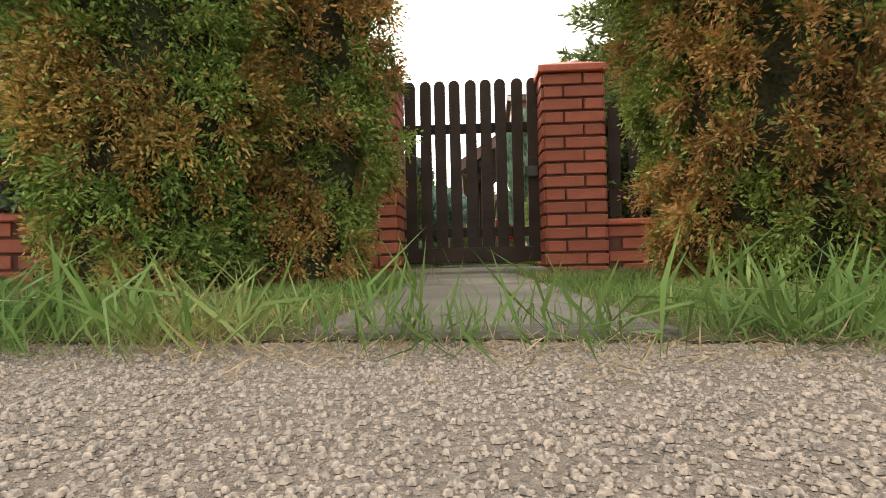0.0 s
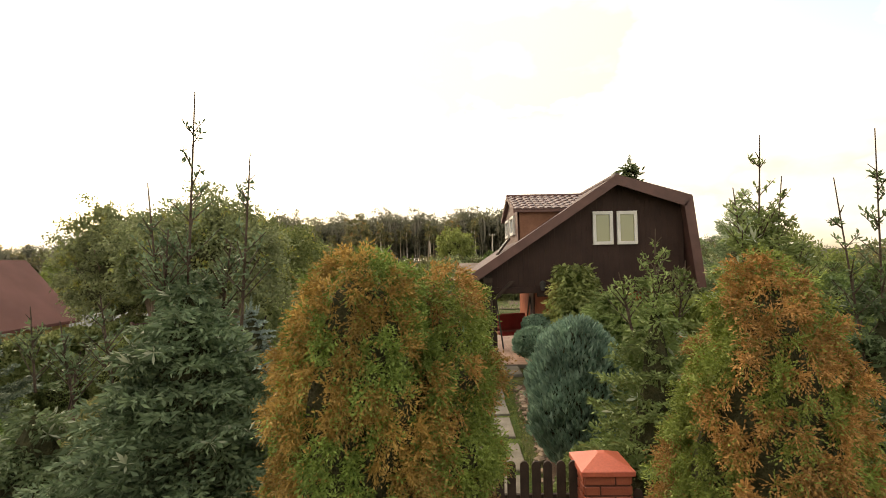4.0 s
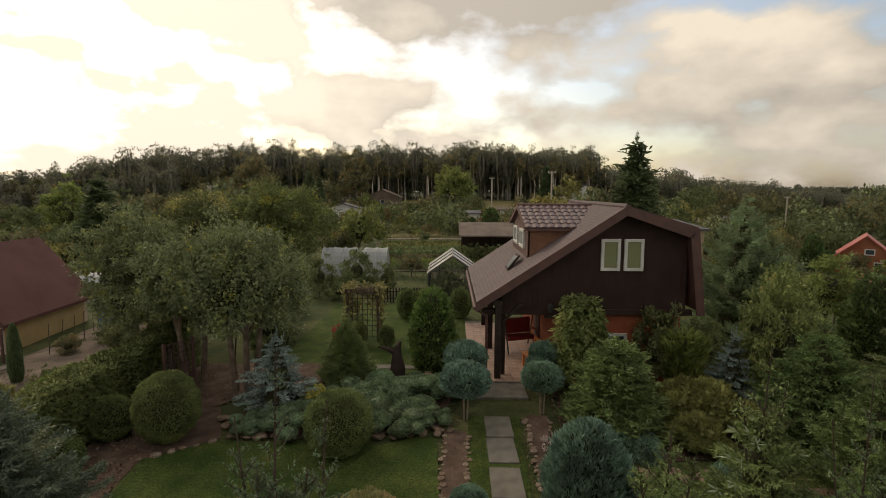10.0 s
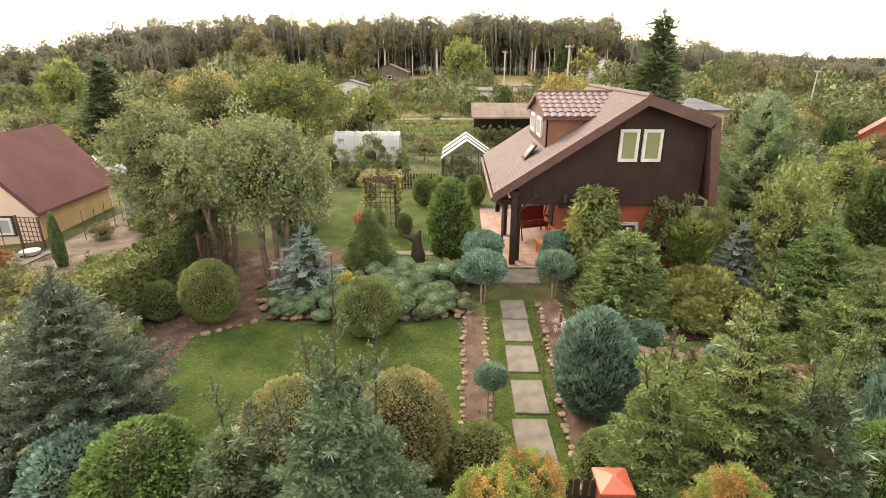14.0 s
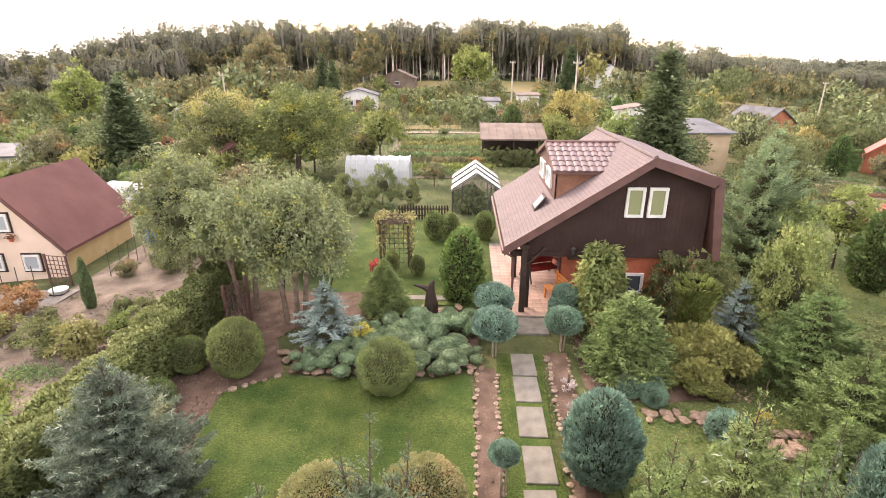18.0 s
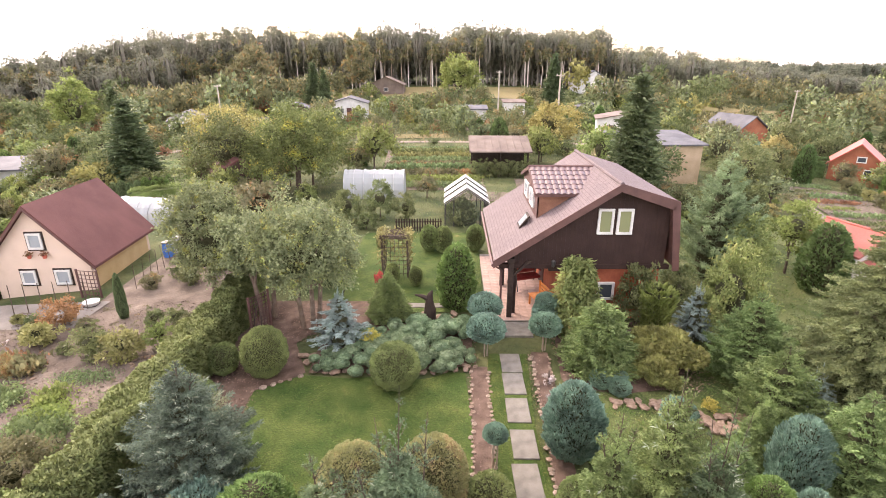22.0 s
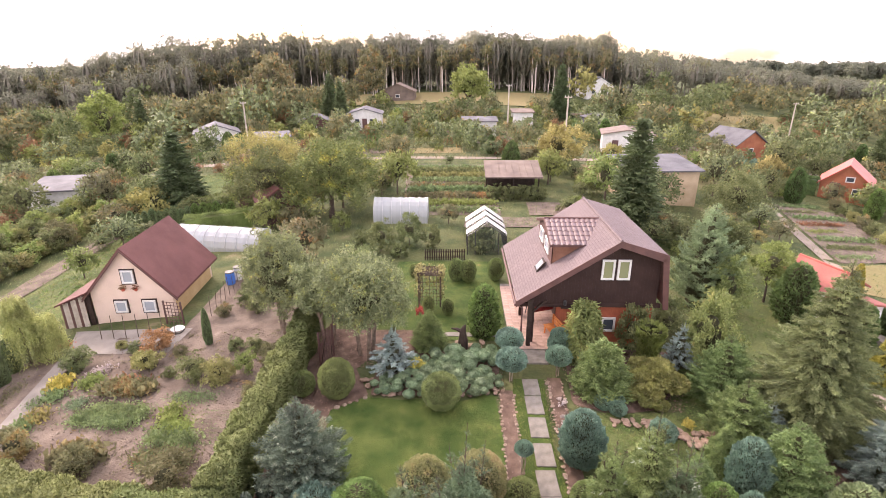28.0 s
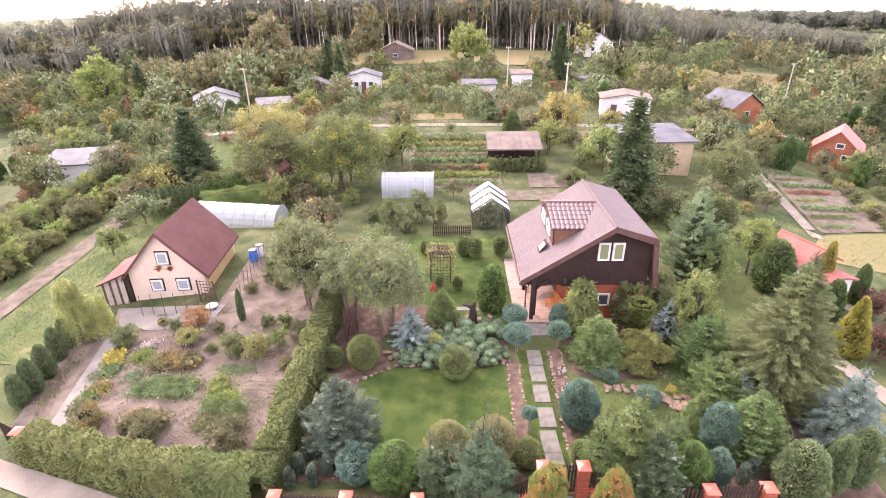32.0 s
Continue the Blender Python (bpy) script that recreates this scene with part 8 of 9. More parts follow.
for x, y, s in ((-6.3, 10.5, 0.5), (-5.7, 10.45, 0.6), (-5.1, 10.42, 0.45), (-4.6, 10.4, 0.4), (-3.0, 10.45, 0.5), (-2.5, 10.55, 0.6), (-2.0, 10.65, 0.55), (-1.65, 10.8, 0.5), (-2.6, 14.0, 0.6), (-3.2, 13.9, 0.5), (-4.0, 13.7, 0.6), (-6.7, 11.0, 0.6), (-6.9, 11.4, 0.7)):
    rock(x, y, s * 0.72, rst.uniform(0, 360), "flat orange-brown sandstone edging the juniper bed", 0.06)
    rock(x + rst.uniform(0.2, 0.35), y + rst.uniform(-0.12, 0.1), s * 0.5, rst.uniform(0, 360), "flat orange-brown sandstone edging the juniper bed", 0.05)
for k in range(34):
    a = k / 34
    x, y = 3.6 + 2.8 * a + rst.uniform(-0.25, 0.25), 9.0 - 1.3 * a + rst.uniform(-0.35, 0.35)
    rock(x, y, rst.uniform(0.3, 0.55), rst.uniform(0, 360), "flat brownish rock in the rockery", 0.08)
for k in range(12):
    rock(2.5 + 0.55 * (k % 4) * 0.7 + rst.uniform(-0.1, 0.1), 8.95 + 0.16 * (k // 4) + rst.uniform(-0.08, 0.08), rst.uniform(0.22, 0.4), rst.uniform(0, 360), "flat brownish rock in the rockery", 0.06)
for k in range(22):
    rock(5.1 + rst.uniform(0, 0.95), 7.6 + rst.uniform(0, 1.1), rst.uniform(0.28, 0.5), rst.uniform(0, 360), "pinkish grey rock in a loose heap", 0.05 + 0.10 * rst.random())

# ---- neighbouring kitchen garden ----
def veg_row(x0, y0, x1, y1, n, h, mat, label, spread=0.22):
    rng = np.random.default_rng(int(abs(x0 * 31 + y0 * 17) * 10))
    n = int(n * 1.7)
    t = rng.uniform(0, 1, n)
    x = x0 + (x1 - x0) * t + rng.normal(size=n) * spread
    y = y0 + (y1 - y0) * t + rng.normal(size=n) * spread
    ox, oy = x0, y0
    z = np.array([G(a, b) for a, b in zip(x, y)]) - G(ox, oy)
    p = np.column_stack([x - ox, y - oy, z + rng.uniform(0, h * 0.5, n)])
    d = rng.normal(size=(n, 3)) * 0.6 + [0, 0, 0.8]
    e = thing("vegetable_row", ox, oy, G(ox, oy), label, "vegetables", "vegetable rows")
    crown_part("foliage", quads_mesh("foliage", leaves(rng, p, d, h * 0.36, 0.5), mat), e)


for x0, y0, x1, y1, n, h, mt, lb in (
    (-17.7, 9.55, -15.1, 9.1, 1500, 0.32, "veg", "bed of green leafy vegetables in bare soil"), (-17.3, 10.0, -15.0, 9.6, 1300, 0.36, "veg", "bed of green leafy vegetables in bare soil"),
    (-14.0, 8.35, -12.4, 8.0, 1000, 0.34, "veg", "bed of green leafy vegetables in bare soil"), (-13.9, 8.9, -12.9, 8.7, 600, 0.34, "leaf_light", "yellow-green vegetable row in bare soil"),
    (-14.0, 9.8, -13.7, 9.2, 260, 0.45, "leaf_light", "yellow-green vegetable row in bare soil"), (-14.4, 10.6, -12.8, 10.5, 700, 0.2, "veg", "short vegetable row in bare soil"),
    (-13.9, 7.35, -12.1, 7.1, 700, 0.35, "leaf_olive", "low olive strawberry bed in bare soil"), (-13.8, 7.3, -12.2, 7.2, 600, 0.3, "veg", "low green strawberry bed in bare soil"),
    (-17.6, 11.3, -15.7, 11.1, 1200, 0.6, "leaf_olive", "withered olive flower bed inside a stone ring"), (-17.4, 11.5, -15.9, 11.3, 500, 0.5, "leaf_rust", "withered brownish flowers inside a stone ring"),
    (-18.4, 10.45, -18.0, 10.45, 220, 0.3, "juniper_green", "clump of bluish leaf vegetables"), (-20.0, 12.1, -19.8, 11.6, 340, 0.5, "flower_yellow", "clump of yellow flowers beside the path"),
    (-19.7, 11.2, -19.5, 10.9, 260, 0.4, "veg", "clump of green herbs beside the path"), (-20.2, 10.7, -20.1, 10.5, 130, 0.25, "veg", "clump of green herbs beside the path"),
    (-19.5, 9.9, -19.1, 9.5, 200, 0.4, "leaf_yellow", "clump of yellowing flowers beside the path"), (-19.7, 9.4, -19.3, 8.6, 420, 0.4, "veg", "clump of green herbs beside the path"),
    (-18.9, 12.8, -18.5, 12.7, 160, 0.3, "flower_white", "clump of white flowers in the soil"), (-18.7, 11.9, -18.4, 11.7, 300, 0.45, "leaf_light", "clump of fresh green herbs in the soil"),
    (-22.3, 15.2, -22.1, 15.1, 60, 0.3, "flower_red", "clump of red flowers before the house"), (-16.7, 7.5, -15.4, 7.3, 900, 0.7, "leaf_olive", "loose olive bed of flowers near the hedge"),
    (-21.3, 8.6, -22.0, 12.2, 300, 0.3, "leaf_olive", "low withered plants beside the thujas"),
):
    veg_row(x0, y0, x1, y1, n, h, M[mt], lb)
for r in range(8):
    veg_row(-13.2 + r * 0.14, 9.75 - r * 0.25, -11.1 + r * 0.03, 9.6 - r * 0.25, 80, 0.12, M["veg"], "row of small seedlings in raked soil", 0.03)
for r in range(9):
    yy = 35 + r * 2.2
    mt = ("veg", "leaf_light", "leaf_olive", "veg", "leaf_olive", "veg", "leaf_straw", "leaf", "veg")[r]
    veg_row(-7.6, yy, 0.2, yy, 900, 0.6 + 0.08 * (r % 4), M[mt], "row of tall vegetables in an allotment plot", 0.3)
BUSH_R = shared("bush_r", lambda: quads_mesh("foliage", cloud_leaves(91, 0.7, 0.55, 0.45, 62, 40, 0.095, 0.22, -0.9, core=True), M["leaf_olive"], 60))
BUSH_Y = shared("bush_y", lambda: quads_mesh("foliage", cloud_leaves(92, 0.6, 0.55, 0.45, 62, 40, 0.095, 0.22, -0.9, core=True), M["leaf_straw"], 60))
BUSH_L = shared("bush_l", lambda: quads_mesh("foliage", cloud_leaves(96, 0.65, 0.65, 0.7, 54, 34, 0.095, 0.22, -0.9, core=True), M["leaf_light"], 60))
BUSH_G = shared("bush_g", lambda: quads_mesh("foliage", cloud_leaves(93, 0.7, 0.6, 0.5, 62, 40, 0.095, 0.22, -0.9, core=True), M["leaf"], 60))
BUSH_O = shared("bush_o", lambda: quads_mesh("foliage", cloud_leaves(94, 0.6, 0.65, 0.6, 60, 40, 0.10, 0.3, -0.9), leaf_mat("orange_leaves", (0.18, 0.10, 0.035), (0.34, 0.21, 0.075))))
veg_row(-1.5, 25.6, -1.5, 29.0, 900, 1.0, M["leaf"], "green tomato plants inside the glasshouse", 0.3)
for x, y, me, s, lb in (
    (-18.6, 7.75, BUSH_R, 0.95, "bushy olive-brown currant shrub"), (-15.6, 6.7, BUSH_R, 0.9, "bushy olive-brown currant shrub"), (-12.2, 6.0, BUSH_R, 1.1, "bushy olive-brown currant shrub"),
    (-16.7, 12.8, BUSH_Y, 1.0, "rounded yellow-green garden shrub in soil"), (-16.95, 14.25, BUSH_O, 0.95, "orange autumn shrub before the house"), (-20.0, 13.1, BUSH_G, 0.95, "rounded green shrub beside the path"),
    (-14.2, 11.9, BUSH_G, 0.95, "tall green shrub in the soil"), (-12.95, 11.6, BUSH_Y, 1.1, "loose yellow-green shrub near the hedge"), (-12.1, 12.3, BUSH_L, 0.75, "light green shrub near the hedge"),
    (-18.0, 14.2, BUSH_G, 0.5, "small green garden plant in soil"), (-17.4, 13.4, BUSH_L, 0.4, "small green garden plant in soil"), (-15.3, 12.1, BUSH_G, 0.4, "small green garden plant in soil"), (-11.3, 10.6, BUSH_R, 0.5, "small olive plant at the foot of the hedge"), (-11.2, 12.9, BUSH_R, 0.8, "small olive plant at the foot of the hedge"),
):
    plant("shrub", x, y, me, lb, "shrub", (s, s, s), rst.uniform(0, 360))
for x, y, sw, sh in ((-22.5, 9.2, 0.5, 0.62), (-22.45, 9.95, 0.52, 0.7), (-22.6, 11.0, 0.52, 0.68), (-22.95, 12.3, 0.48, 0.7), (-23.2, 13.3, 0.48, 0.64), (-14.75, 14.6, 0.25, 0.72)):
    plant("thuja", x, y, THJ, "small dark green thuja beside the garden path", "thuja", (sw, sw, sh), rst.uniform(0, 360), trunk=TR, crown_name="crown")
for k in range(9):
    a = k * math.tau / 9
    rock(-12.23 + 0.3 * math.cos(a), 11.35 + 0.3 * math.sin(a), 0.2, k * 40.0, "whitish stone in a small ring", 0.03)
    rock(-22.5 + 0.32 * math.cos(a), 14.1 + 0.32 * math.sin(a), 0.18, k * 40.0, "whitish stone in a small ring", 0.03)
for k in range(24):
    x, y = -34.3 - 0.3 * math.sin(k * 1.7), 15 + k * 1.2
    plant("shrub", x, y, (BUSH_Y, BUSH_G, BUSH_Y, BUSH_L)[k % 4], "bushy yellow-green fruit shrub in an orchard row", "shrub", (1.5, 1.5, 1.5 + 0.25 * math.sin(k)), rst.uniform(0, 360), group="orchard shrubs")
    plant("shrub", x - 4.4, y + 2.0, (BUSH_L, BUSH_Y, BUSH_G)[k % 3], "bushy fruit shrub in an orchard row", "shrub", (1.6, 1.6, 1.8), rst.uniform(0, 360), group="orchard shrubs")
drape("orchard_soil", [(-31.2, 13), (-29.6, 13), (-30.2, 38), (-32.2, 38)], 0.03, 0.8, M["soil"], "strip of bare soil along the orchard row", "ground", 0.05)
drape("orchard_grass", [(-29.4, 13), (-24.3, 12), (-24.6, 34), (-29.9, 38)], 0.025, 0.9, M["roughturf"], "mown grass strip beside the orchard", "ground", 0.05)
drape("footpath", [(-24, 7.6), (-20.9, 6.1), (-16.4, 4.55), (-12.0, 3.0), (-9, 2.2), (-9, 1.5), (-12.4, 2.1), (-16.8, 3.7), (-21.2, 5.3), (-24, 6.7)], 0.03, 0.4, M["sand"], "pale trodden footpath along the hedge", "path")
for k in range(7):
    col = shared("column", lambda: quads_mesh("foliage", column_leaves(95, 0.9, lambda s: 0.16 * math.sin(math.pi * min(1, 0.1 + 0.9 * s)) ** 0.5 if s < 1 else 0, 1500, 0.07, 0.9, 0.4, 0.1), M["blue_grey"]))
    x, y = ((-9.2, 4.9), (-8.9, 5.4), (-8.2, 4.8), (-9.35, 4.3), (5.8, 4.6), (6.3, 4.9), (-8.6, 4.4))[k]
    plant("dwarf_juniper", x, y, col, "small upright grey-green juniper column", "juniper", (1, 1, 1), k * 50.0)

# ---- things on the porch and in the garden ----
sw = thing("garden_swing", 1.05, 16.9, 0.075, "red-cushioned porch swing seat under a red canopy", "swing", rz=20)
part("seat", box(-0.55, 0.55, -0.25, 0.28, 0.38, 0.5, 0.04), M["redpaint"], sw, "red seat cushion")
part("backrest", box(-0.55, 0.55, 0.22, 0.36, 0.5, 1.05, 0.04), M["redpaint"], sw, "red back cushion")
for sx in (-0.62, 0.62):
    part("frame_leg", tube([(sx, -0.45, 0), (sx, 0.05, 1.6)], [0.025, 0.025], 6), M["darkmetal"], sw)
    part("frame_leg", tube([(sx, 0.5, 0), (sx, 0.05, 1.6)], [0.025, 0.025], 6), M["darkmetal"], sw)
    part("armrest", box(sx - 0.03, sx + 0.03, -0.25, 0.3, 0.62, 0.68, 0.01), M["redpaint"], sw)
bench = thing("wooden_bench", 1.25, 14.75, 0.075, "orange varnished slatted bench by the wall", "bench", rz=-75)
for k in range(4):
    part("slat", box(-0.6, 0.6, -0.22 + k * 0.11, -0.13 + k * 0.11, 0.40, 0.43, 0.005), M["orangepaint"], bench)
for k in range(3):
    part("slat", box(-0.6, 0.6, 0.23, 0.26, 0.52 + k * 0.14, 0.62 + k * 0.14, 0.005), M["orangepaint"], bench)
for sx in (-0.5, 0.5):
    part("leg", box(sx - 0.03, sx + 0.03, -0.2, -0.14, 0, 0.4), M["orangepaint"], bench)
    part("leg", box(sx - 0.03, sx + 0.03, 0.2, 0.26, 0, 0.95), M["orangepaint"], bench)
lamp = thing("wall_lantern", 1.55, HYF + 0.32, 2.02, "small dark lantern under the gable", "lantern")
part("body", tube([(0, 0, 0), (0, 0, 0.05), (0, 0, 0.22), (0, 0, 0.28)], [0.04, 0.07, 0.09, 0.02], 6), M["darkmetal"], lamp)
part("bracket", box(-0.015, 0.015, 0, 0.1, 0.1, 0.13), M["darkmetal"], lamp)
# carved figure: one plain shape
bm = bmesh.new()
add_tube(bm, [(0, 0, 0), (0.02, 0, 0.35), (0, 0, 0.65), (0.03, 0, 0.85), (0.1, 0, 0.97)], [0.22, 0.2, 0.13, 0.09, 0.03], 9)
add_tube(bm, [(0.02, 0, 0.68), (-0.25, 0, 0.8), (-0.48, 0, 0.84)], [0.10, 0.06, 0.02], 6)
st = part("carved_sculpture", bm, M["darkwood"])
place(st, -2.9, 13.75, G(-2.9, 13.75) + 0.03, 0, (1.1, 1.1, 1.25))
tagged(st, "dark carved wooden garden sculpture", "sculpture")
# arbour with climbers
ar = thing("garden_arbour", -4.55, 18.2, G(-4.55, 18.2), "wooden lattice arbour with yellow-green climbers", "arbour")
for sx in (-0.55, 0.55):
    for sy in (-0.4, 0.4):
        part("post", box(sx - 0.04, sx + 0.04, sy - 0.04, sy + 0.04, -0.1, 1.95), M["bark"], ar)
    for k in range(5):
        part("slat", box(sx - 0.01, sx + 0.01, -0.4, 0.4, 0.25 + k * 0.34, 0.28 + k * 0.34), M["bark"], ar)
for k in range(6):
    part("slat", box(-0.65, 0.65, -0.45 + k * 0.18, -0.41 + k * 0.18, 1.95, 1.79), M["bark"], ar)
for k in range(7):
    part("slat", box(-0.55 + k * 0.18, -0.53 + k * 0.18, -0.43, -0.41, 0.1, 1.95), M["bark"], ar)
for k in range(8):
    part("slat", box(-0.55, 0.55, -0.44, -0.43, 0.2 + k * 0.2, 0.22 + k * 0.2), M["bark"], ar)
rga = np.random.default_rng(3)
crown_part("climber", quads_mesh("climber", leaves(rga, np.column_stack([np.where(rga.random(1500) < 0.45, rga.uniform(-0.7, 0.7, 1500), rga.choice([-0.6, 0.6], 1500) + rga.normal(size=1500) * 0.1), rga.uniform(-0.5, 0.5, 1500), 1.75 + 0.35 * rga.uniform(0, 1, 1500) ** 0.7 - 1.5 * (rga.random(1500) ** 3)]), rand_dirs(rga, 1500), 0.12, 0.6), M["leaf_straw"]), ar)
trellis(-8.75, 12.9, G(-8.75, 12.9), 0.85, 1.55, 62, "leaning brown lattice panel under the apple tree", M["trimwood"], 6, 11)
for x, y, h, l in ((-8.15, 11.3, 1.7, 0.03), (-8.9, 12.2, 1.5, 0.3), (-6.3, 13.0, 1.6, 0.5), (-7.6, 13.6, 1.5, 0.1)):
    ob = part("garden_stake", tube([(0, 0, -0.1), (l, 0.1, h)], [0.025, 0.02], 6), M["darkwood"])
    place(ob, x, y, G(x, y))
    tagged(ob, "thin dark wooden stake in the bed", "stake", "garden stakes")
yf = shared("yellow_flowers", lambda: quads_mesh("flowers", cloud_leaves(97, 0.35, 0.3, 0.4, 50, 14, 0.09, 0.3, -0.5), M["flower_yellow"]))
plant("flowering_shrub", -4.75, 12.0, yf, "clump of yellow flowers in the juniper bed", "flowers", (0.85, 0.85, 0.85))
plant("flowering_shrub", 5.05, 8.9, yf, "small yellow-green bush by the rocks", "flowers", (0.5, 0.5, 0.6))
rf_ = shared("red_flowers", lambda: quads_mesh("flowers", cloud_leaves(98, 0.25, 0.2, 0.9, 30, 12, 0.08, 0.3, -0.5), M["flower_red"]))
plant("rose_bush", -4.9, 15.3, rf_, "rose bush with a few red blooms", "flowers", (0.7, 0.7, 1.2))
for x, y in ((0.78, 10.0), (0.72, 9.0)):
    plant("flowering_plant", x, y, shared("white_flowers", lambda: quads_mesh("flowers", cloud_leaves(99, 0.18, 0.14, 0.16, 25, 14, 0.05, 0.3, -0.5), M["flower_white"])), "small pale pink flowering plant in mulch", "flowers")
pathb = part("back_path", box(-4.4, -0.8, 14.85, 15.2, G(-2.5, 15) - 0.05, G(-2.5, 15) + 0.04, 0.01), M["slab"])
tagged(pathb, "narrow concrete strip across the back lawn", "path", kind="structure")
# low picket fence before the glasshouse
slatted("low_fence", -5.2, 24.2, -2.6, 24.3, G(-4, 24), shared("low_slat", lambda: slat_mesh(0.75)), 18, (0.2, 0.55), "low grey-brown picket fence", "fence")
# tubs and odds beside the beige house
for x, y, mt, lb in ((-16.5, 21.4, "bluetub", "blue plastic rain barrel by the wall"), (-16.3, 22.1, "white", "white plastic rain barrel by the wall")):
    e = thing("rain_barrel", x, y, G(x, y), lb, "barrel")
    part("body", tube([(0, 0, 0), (0, 0, 0.3), (0, 0, 0.75)], [0.24, 0.28, 0.25], 12), M[mt], e)
    part("lid", tube([(0, 0, 0.755), (0, 0, 0.8)], [0.27, 0.26], 12), M["darkmetal"], e)
tb = thing("garden_tub", -16.9, 15.9, BZ + 0.1, "white enamel tub on a dark stand", "tub")
part("basin", tube([(0, 0, 0.35), (0, 0, 0.5)], [0.25, 0.33], 10), M["white"], tb)
part("stand", box(-0.25, 0.25, -0.2, 0.2, 0, 0.35), M["darkwood"], tb)
for k in range(7):
    ob = part("garden_stake", tube([(0, 0, 0), (0.05, 0, 1.3)], [0.02, 0.015], 5), M["bark"])
    place(ob, -20.6 + k * 0.62, 15.6, G(-20.6 + k * 0.62, 15.6))
    tagged(ob, "thin wooden rose stake before the house", "stake", "garden stakes")
# neighbour's entrance
brick_pillar(-20.1, 6.35, 15, "brown brick gate pillar of the next garden", detail=False)
slatted("neighbour_gate", -21.3, 6.9, -20.3, 6.45, G(-20.6, 6.6), SLAT_GATE, 8, (0.2, 0.85), "open brown picket gate of the next garden", "gate")

# ---- shrubs and young trees of the western gardens ----
rw_ = random.Random(91)
for k in range(120):
    x, y = rw_.uniform(-52, -23.5), rw_.uniform(6, 42)
    if -47 < x < -37 and y > 40 or x > -24.5 and 8 < y < 30 or x > -33.5 and y < 40:
        continue
    s = rw_.uniform(0.8, 1.7)
    plant("shrub", x, y, rw_.choice((BUSH_G, BUSH_R, BUSH_G, BUSH_Y)), "bushy green shrub in the western orchard", "shrub", (s, s, s * rw_.uniform(0.8, 1.2)), rw_.uniform(0, 360), group="orchard shrubs")
for x, y, s in ((-9.7, 27.2, 0.8), (-6.4, 27.0, 1.0), (-8.2, 26.0, 0.9), (-4.8, 26.5, 0.7), (-8.8, 22.5, 1.1), (-8.2, 19.5, 1.2), (-7.9, 17.4, 1.2), (-6.9, 24.8, 0.8), (6.9, 15.8, 1.0), (7.5, 17.0, 1.0), (8.9, 10.9, 1.0)):
    plant("shrub", x, y, rw_.choice((SHRUB, BUSH_G, SHRUB)), "leafy green garden shrub behind the lawn", "shrub", (s, s, s * 1.15), rw_.uniform(0, 360))

# ---- weeds, litter and clods on the bare ground ----
grass_patch("garden_weeds", 521, 3600, clumped([(-19.3, -11.0, 6.6, 15.8)], 260), 0.03, 0.12, M["leaf_olive"], "small weeds and withered stalks in bare soil", 0.25, 0.8)
grass_patch("leaf_litter", 522, 17000, in_rects([(-9.2, -7.7, 5, 12), (-6.5, -1.3, 10.6, 13.4), (-1.58, -1.1, 5, 10.7), (0.25, 0.75, 5, 11.6), (1.3, 6.0, 9.8, 13.8), (-9.0, -1.8, 4.5, 4.95), (1.0, 9.8, 4.2, 6.6), (-9.4, -5.2, 12.4, 15.3)]), 0.025, 0.09, M["chips"], "dry leaves and bark chips on the beds", 0.5, 3.0)
grass_patch("dry_grass", 524, 30000, clumped([(1.4, 5.3, 5.2, 9.6), (5.3, 8.2, 8.6, 13.0)], 2200), 0.02, 0.09, M["grass"], "short tufts on the dry lawn between conifers", 0.12, 0.8)
grass_patch("dry_grass", 523, 16000, clumped([(1.5, 5.2, 5.3, 9.5), (8.5, 15, 11, 29)], 900), 0.04, 0.14, M["grass"], "patchy grass on the dry lawn", 0.1, 0.7)
grass_patch("orchard_tufts", 525, 16000, clumped([(-29.4, -24.0, 12.5, 33.0)], 2400), 0.05, 0.16, M["grass"], "uneven mown grass beside the orchard", 0.16, 0.8)
rcl = np.random.default_rng(71)
cv = []
for i in range(2600):
    x, y = rcl.uniform(-19.3, -10.9), rcl.uniform(6.4, 15.9)
    s = 0.010 + 0.03 * rcl.random() ** 3
    c = np.array([x, y, G(x, y) + 0.02 + s * 0.2])
    e1 = np.array([math.cos(i), math.sin(i), 0]) * s * rcl.uniform(0.8, 1.5)
    e2 = np.array([-math.sin(i), math.cos(i), 0]) * s
    up = np.array([0, 0, s * 0.9])
    cv.append([c + e1 * 0.6 + up, c + e2 * 0.6 + up, c - e1 * 0.6 + up, c - e2 * 0.6 + up])
    for a, b_ in ((e1, e2), (e2, -e1), (-e1, -e2), (-e2, e1)):
        cv.append([c + a, c + b_, c + b_ * 0.6 + up, c + a * 0.6 + up])
tagged(new("soil_clods", quads_mesh("soil_clods", np.array(cv), M["soil"])), "loose clods and small stones on raked soil", "soil", kind="stuff")

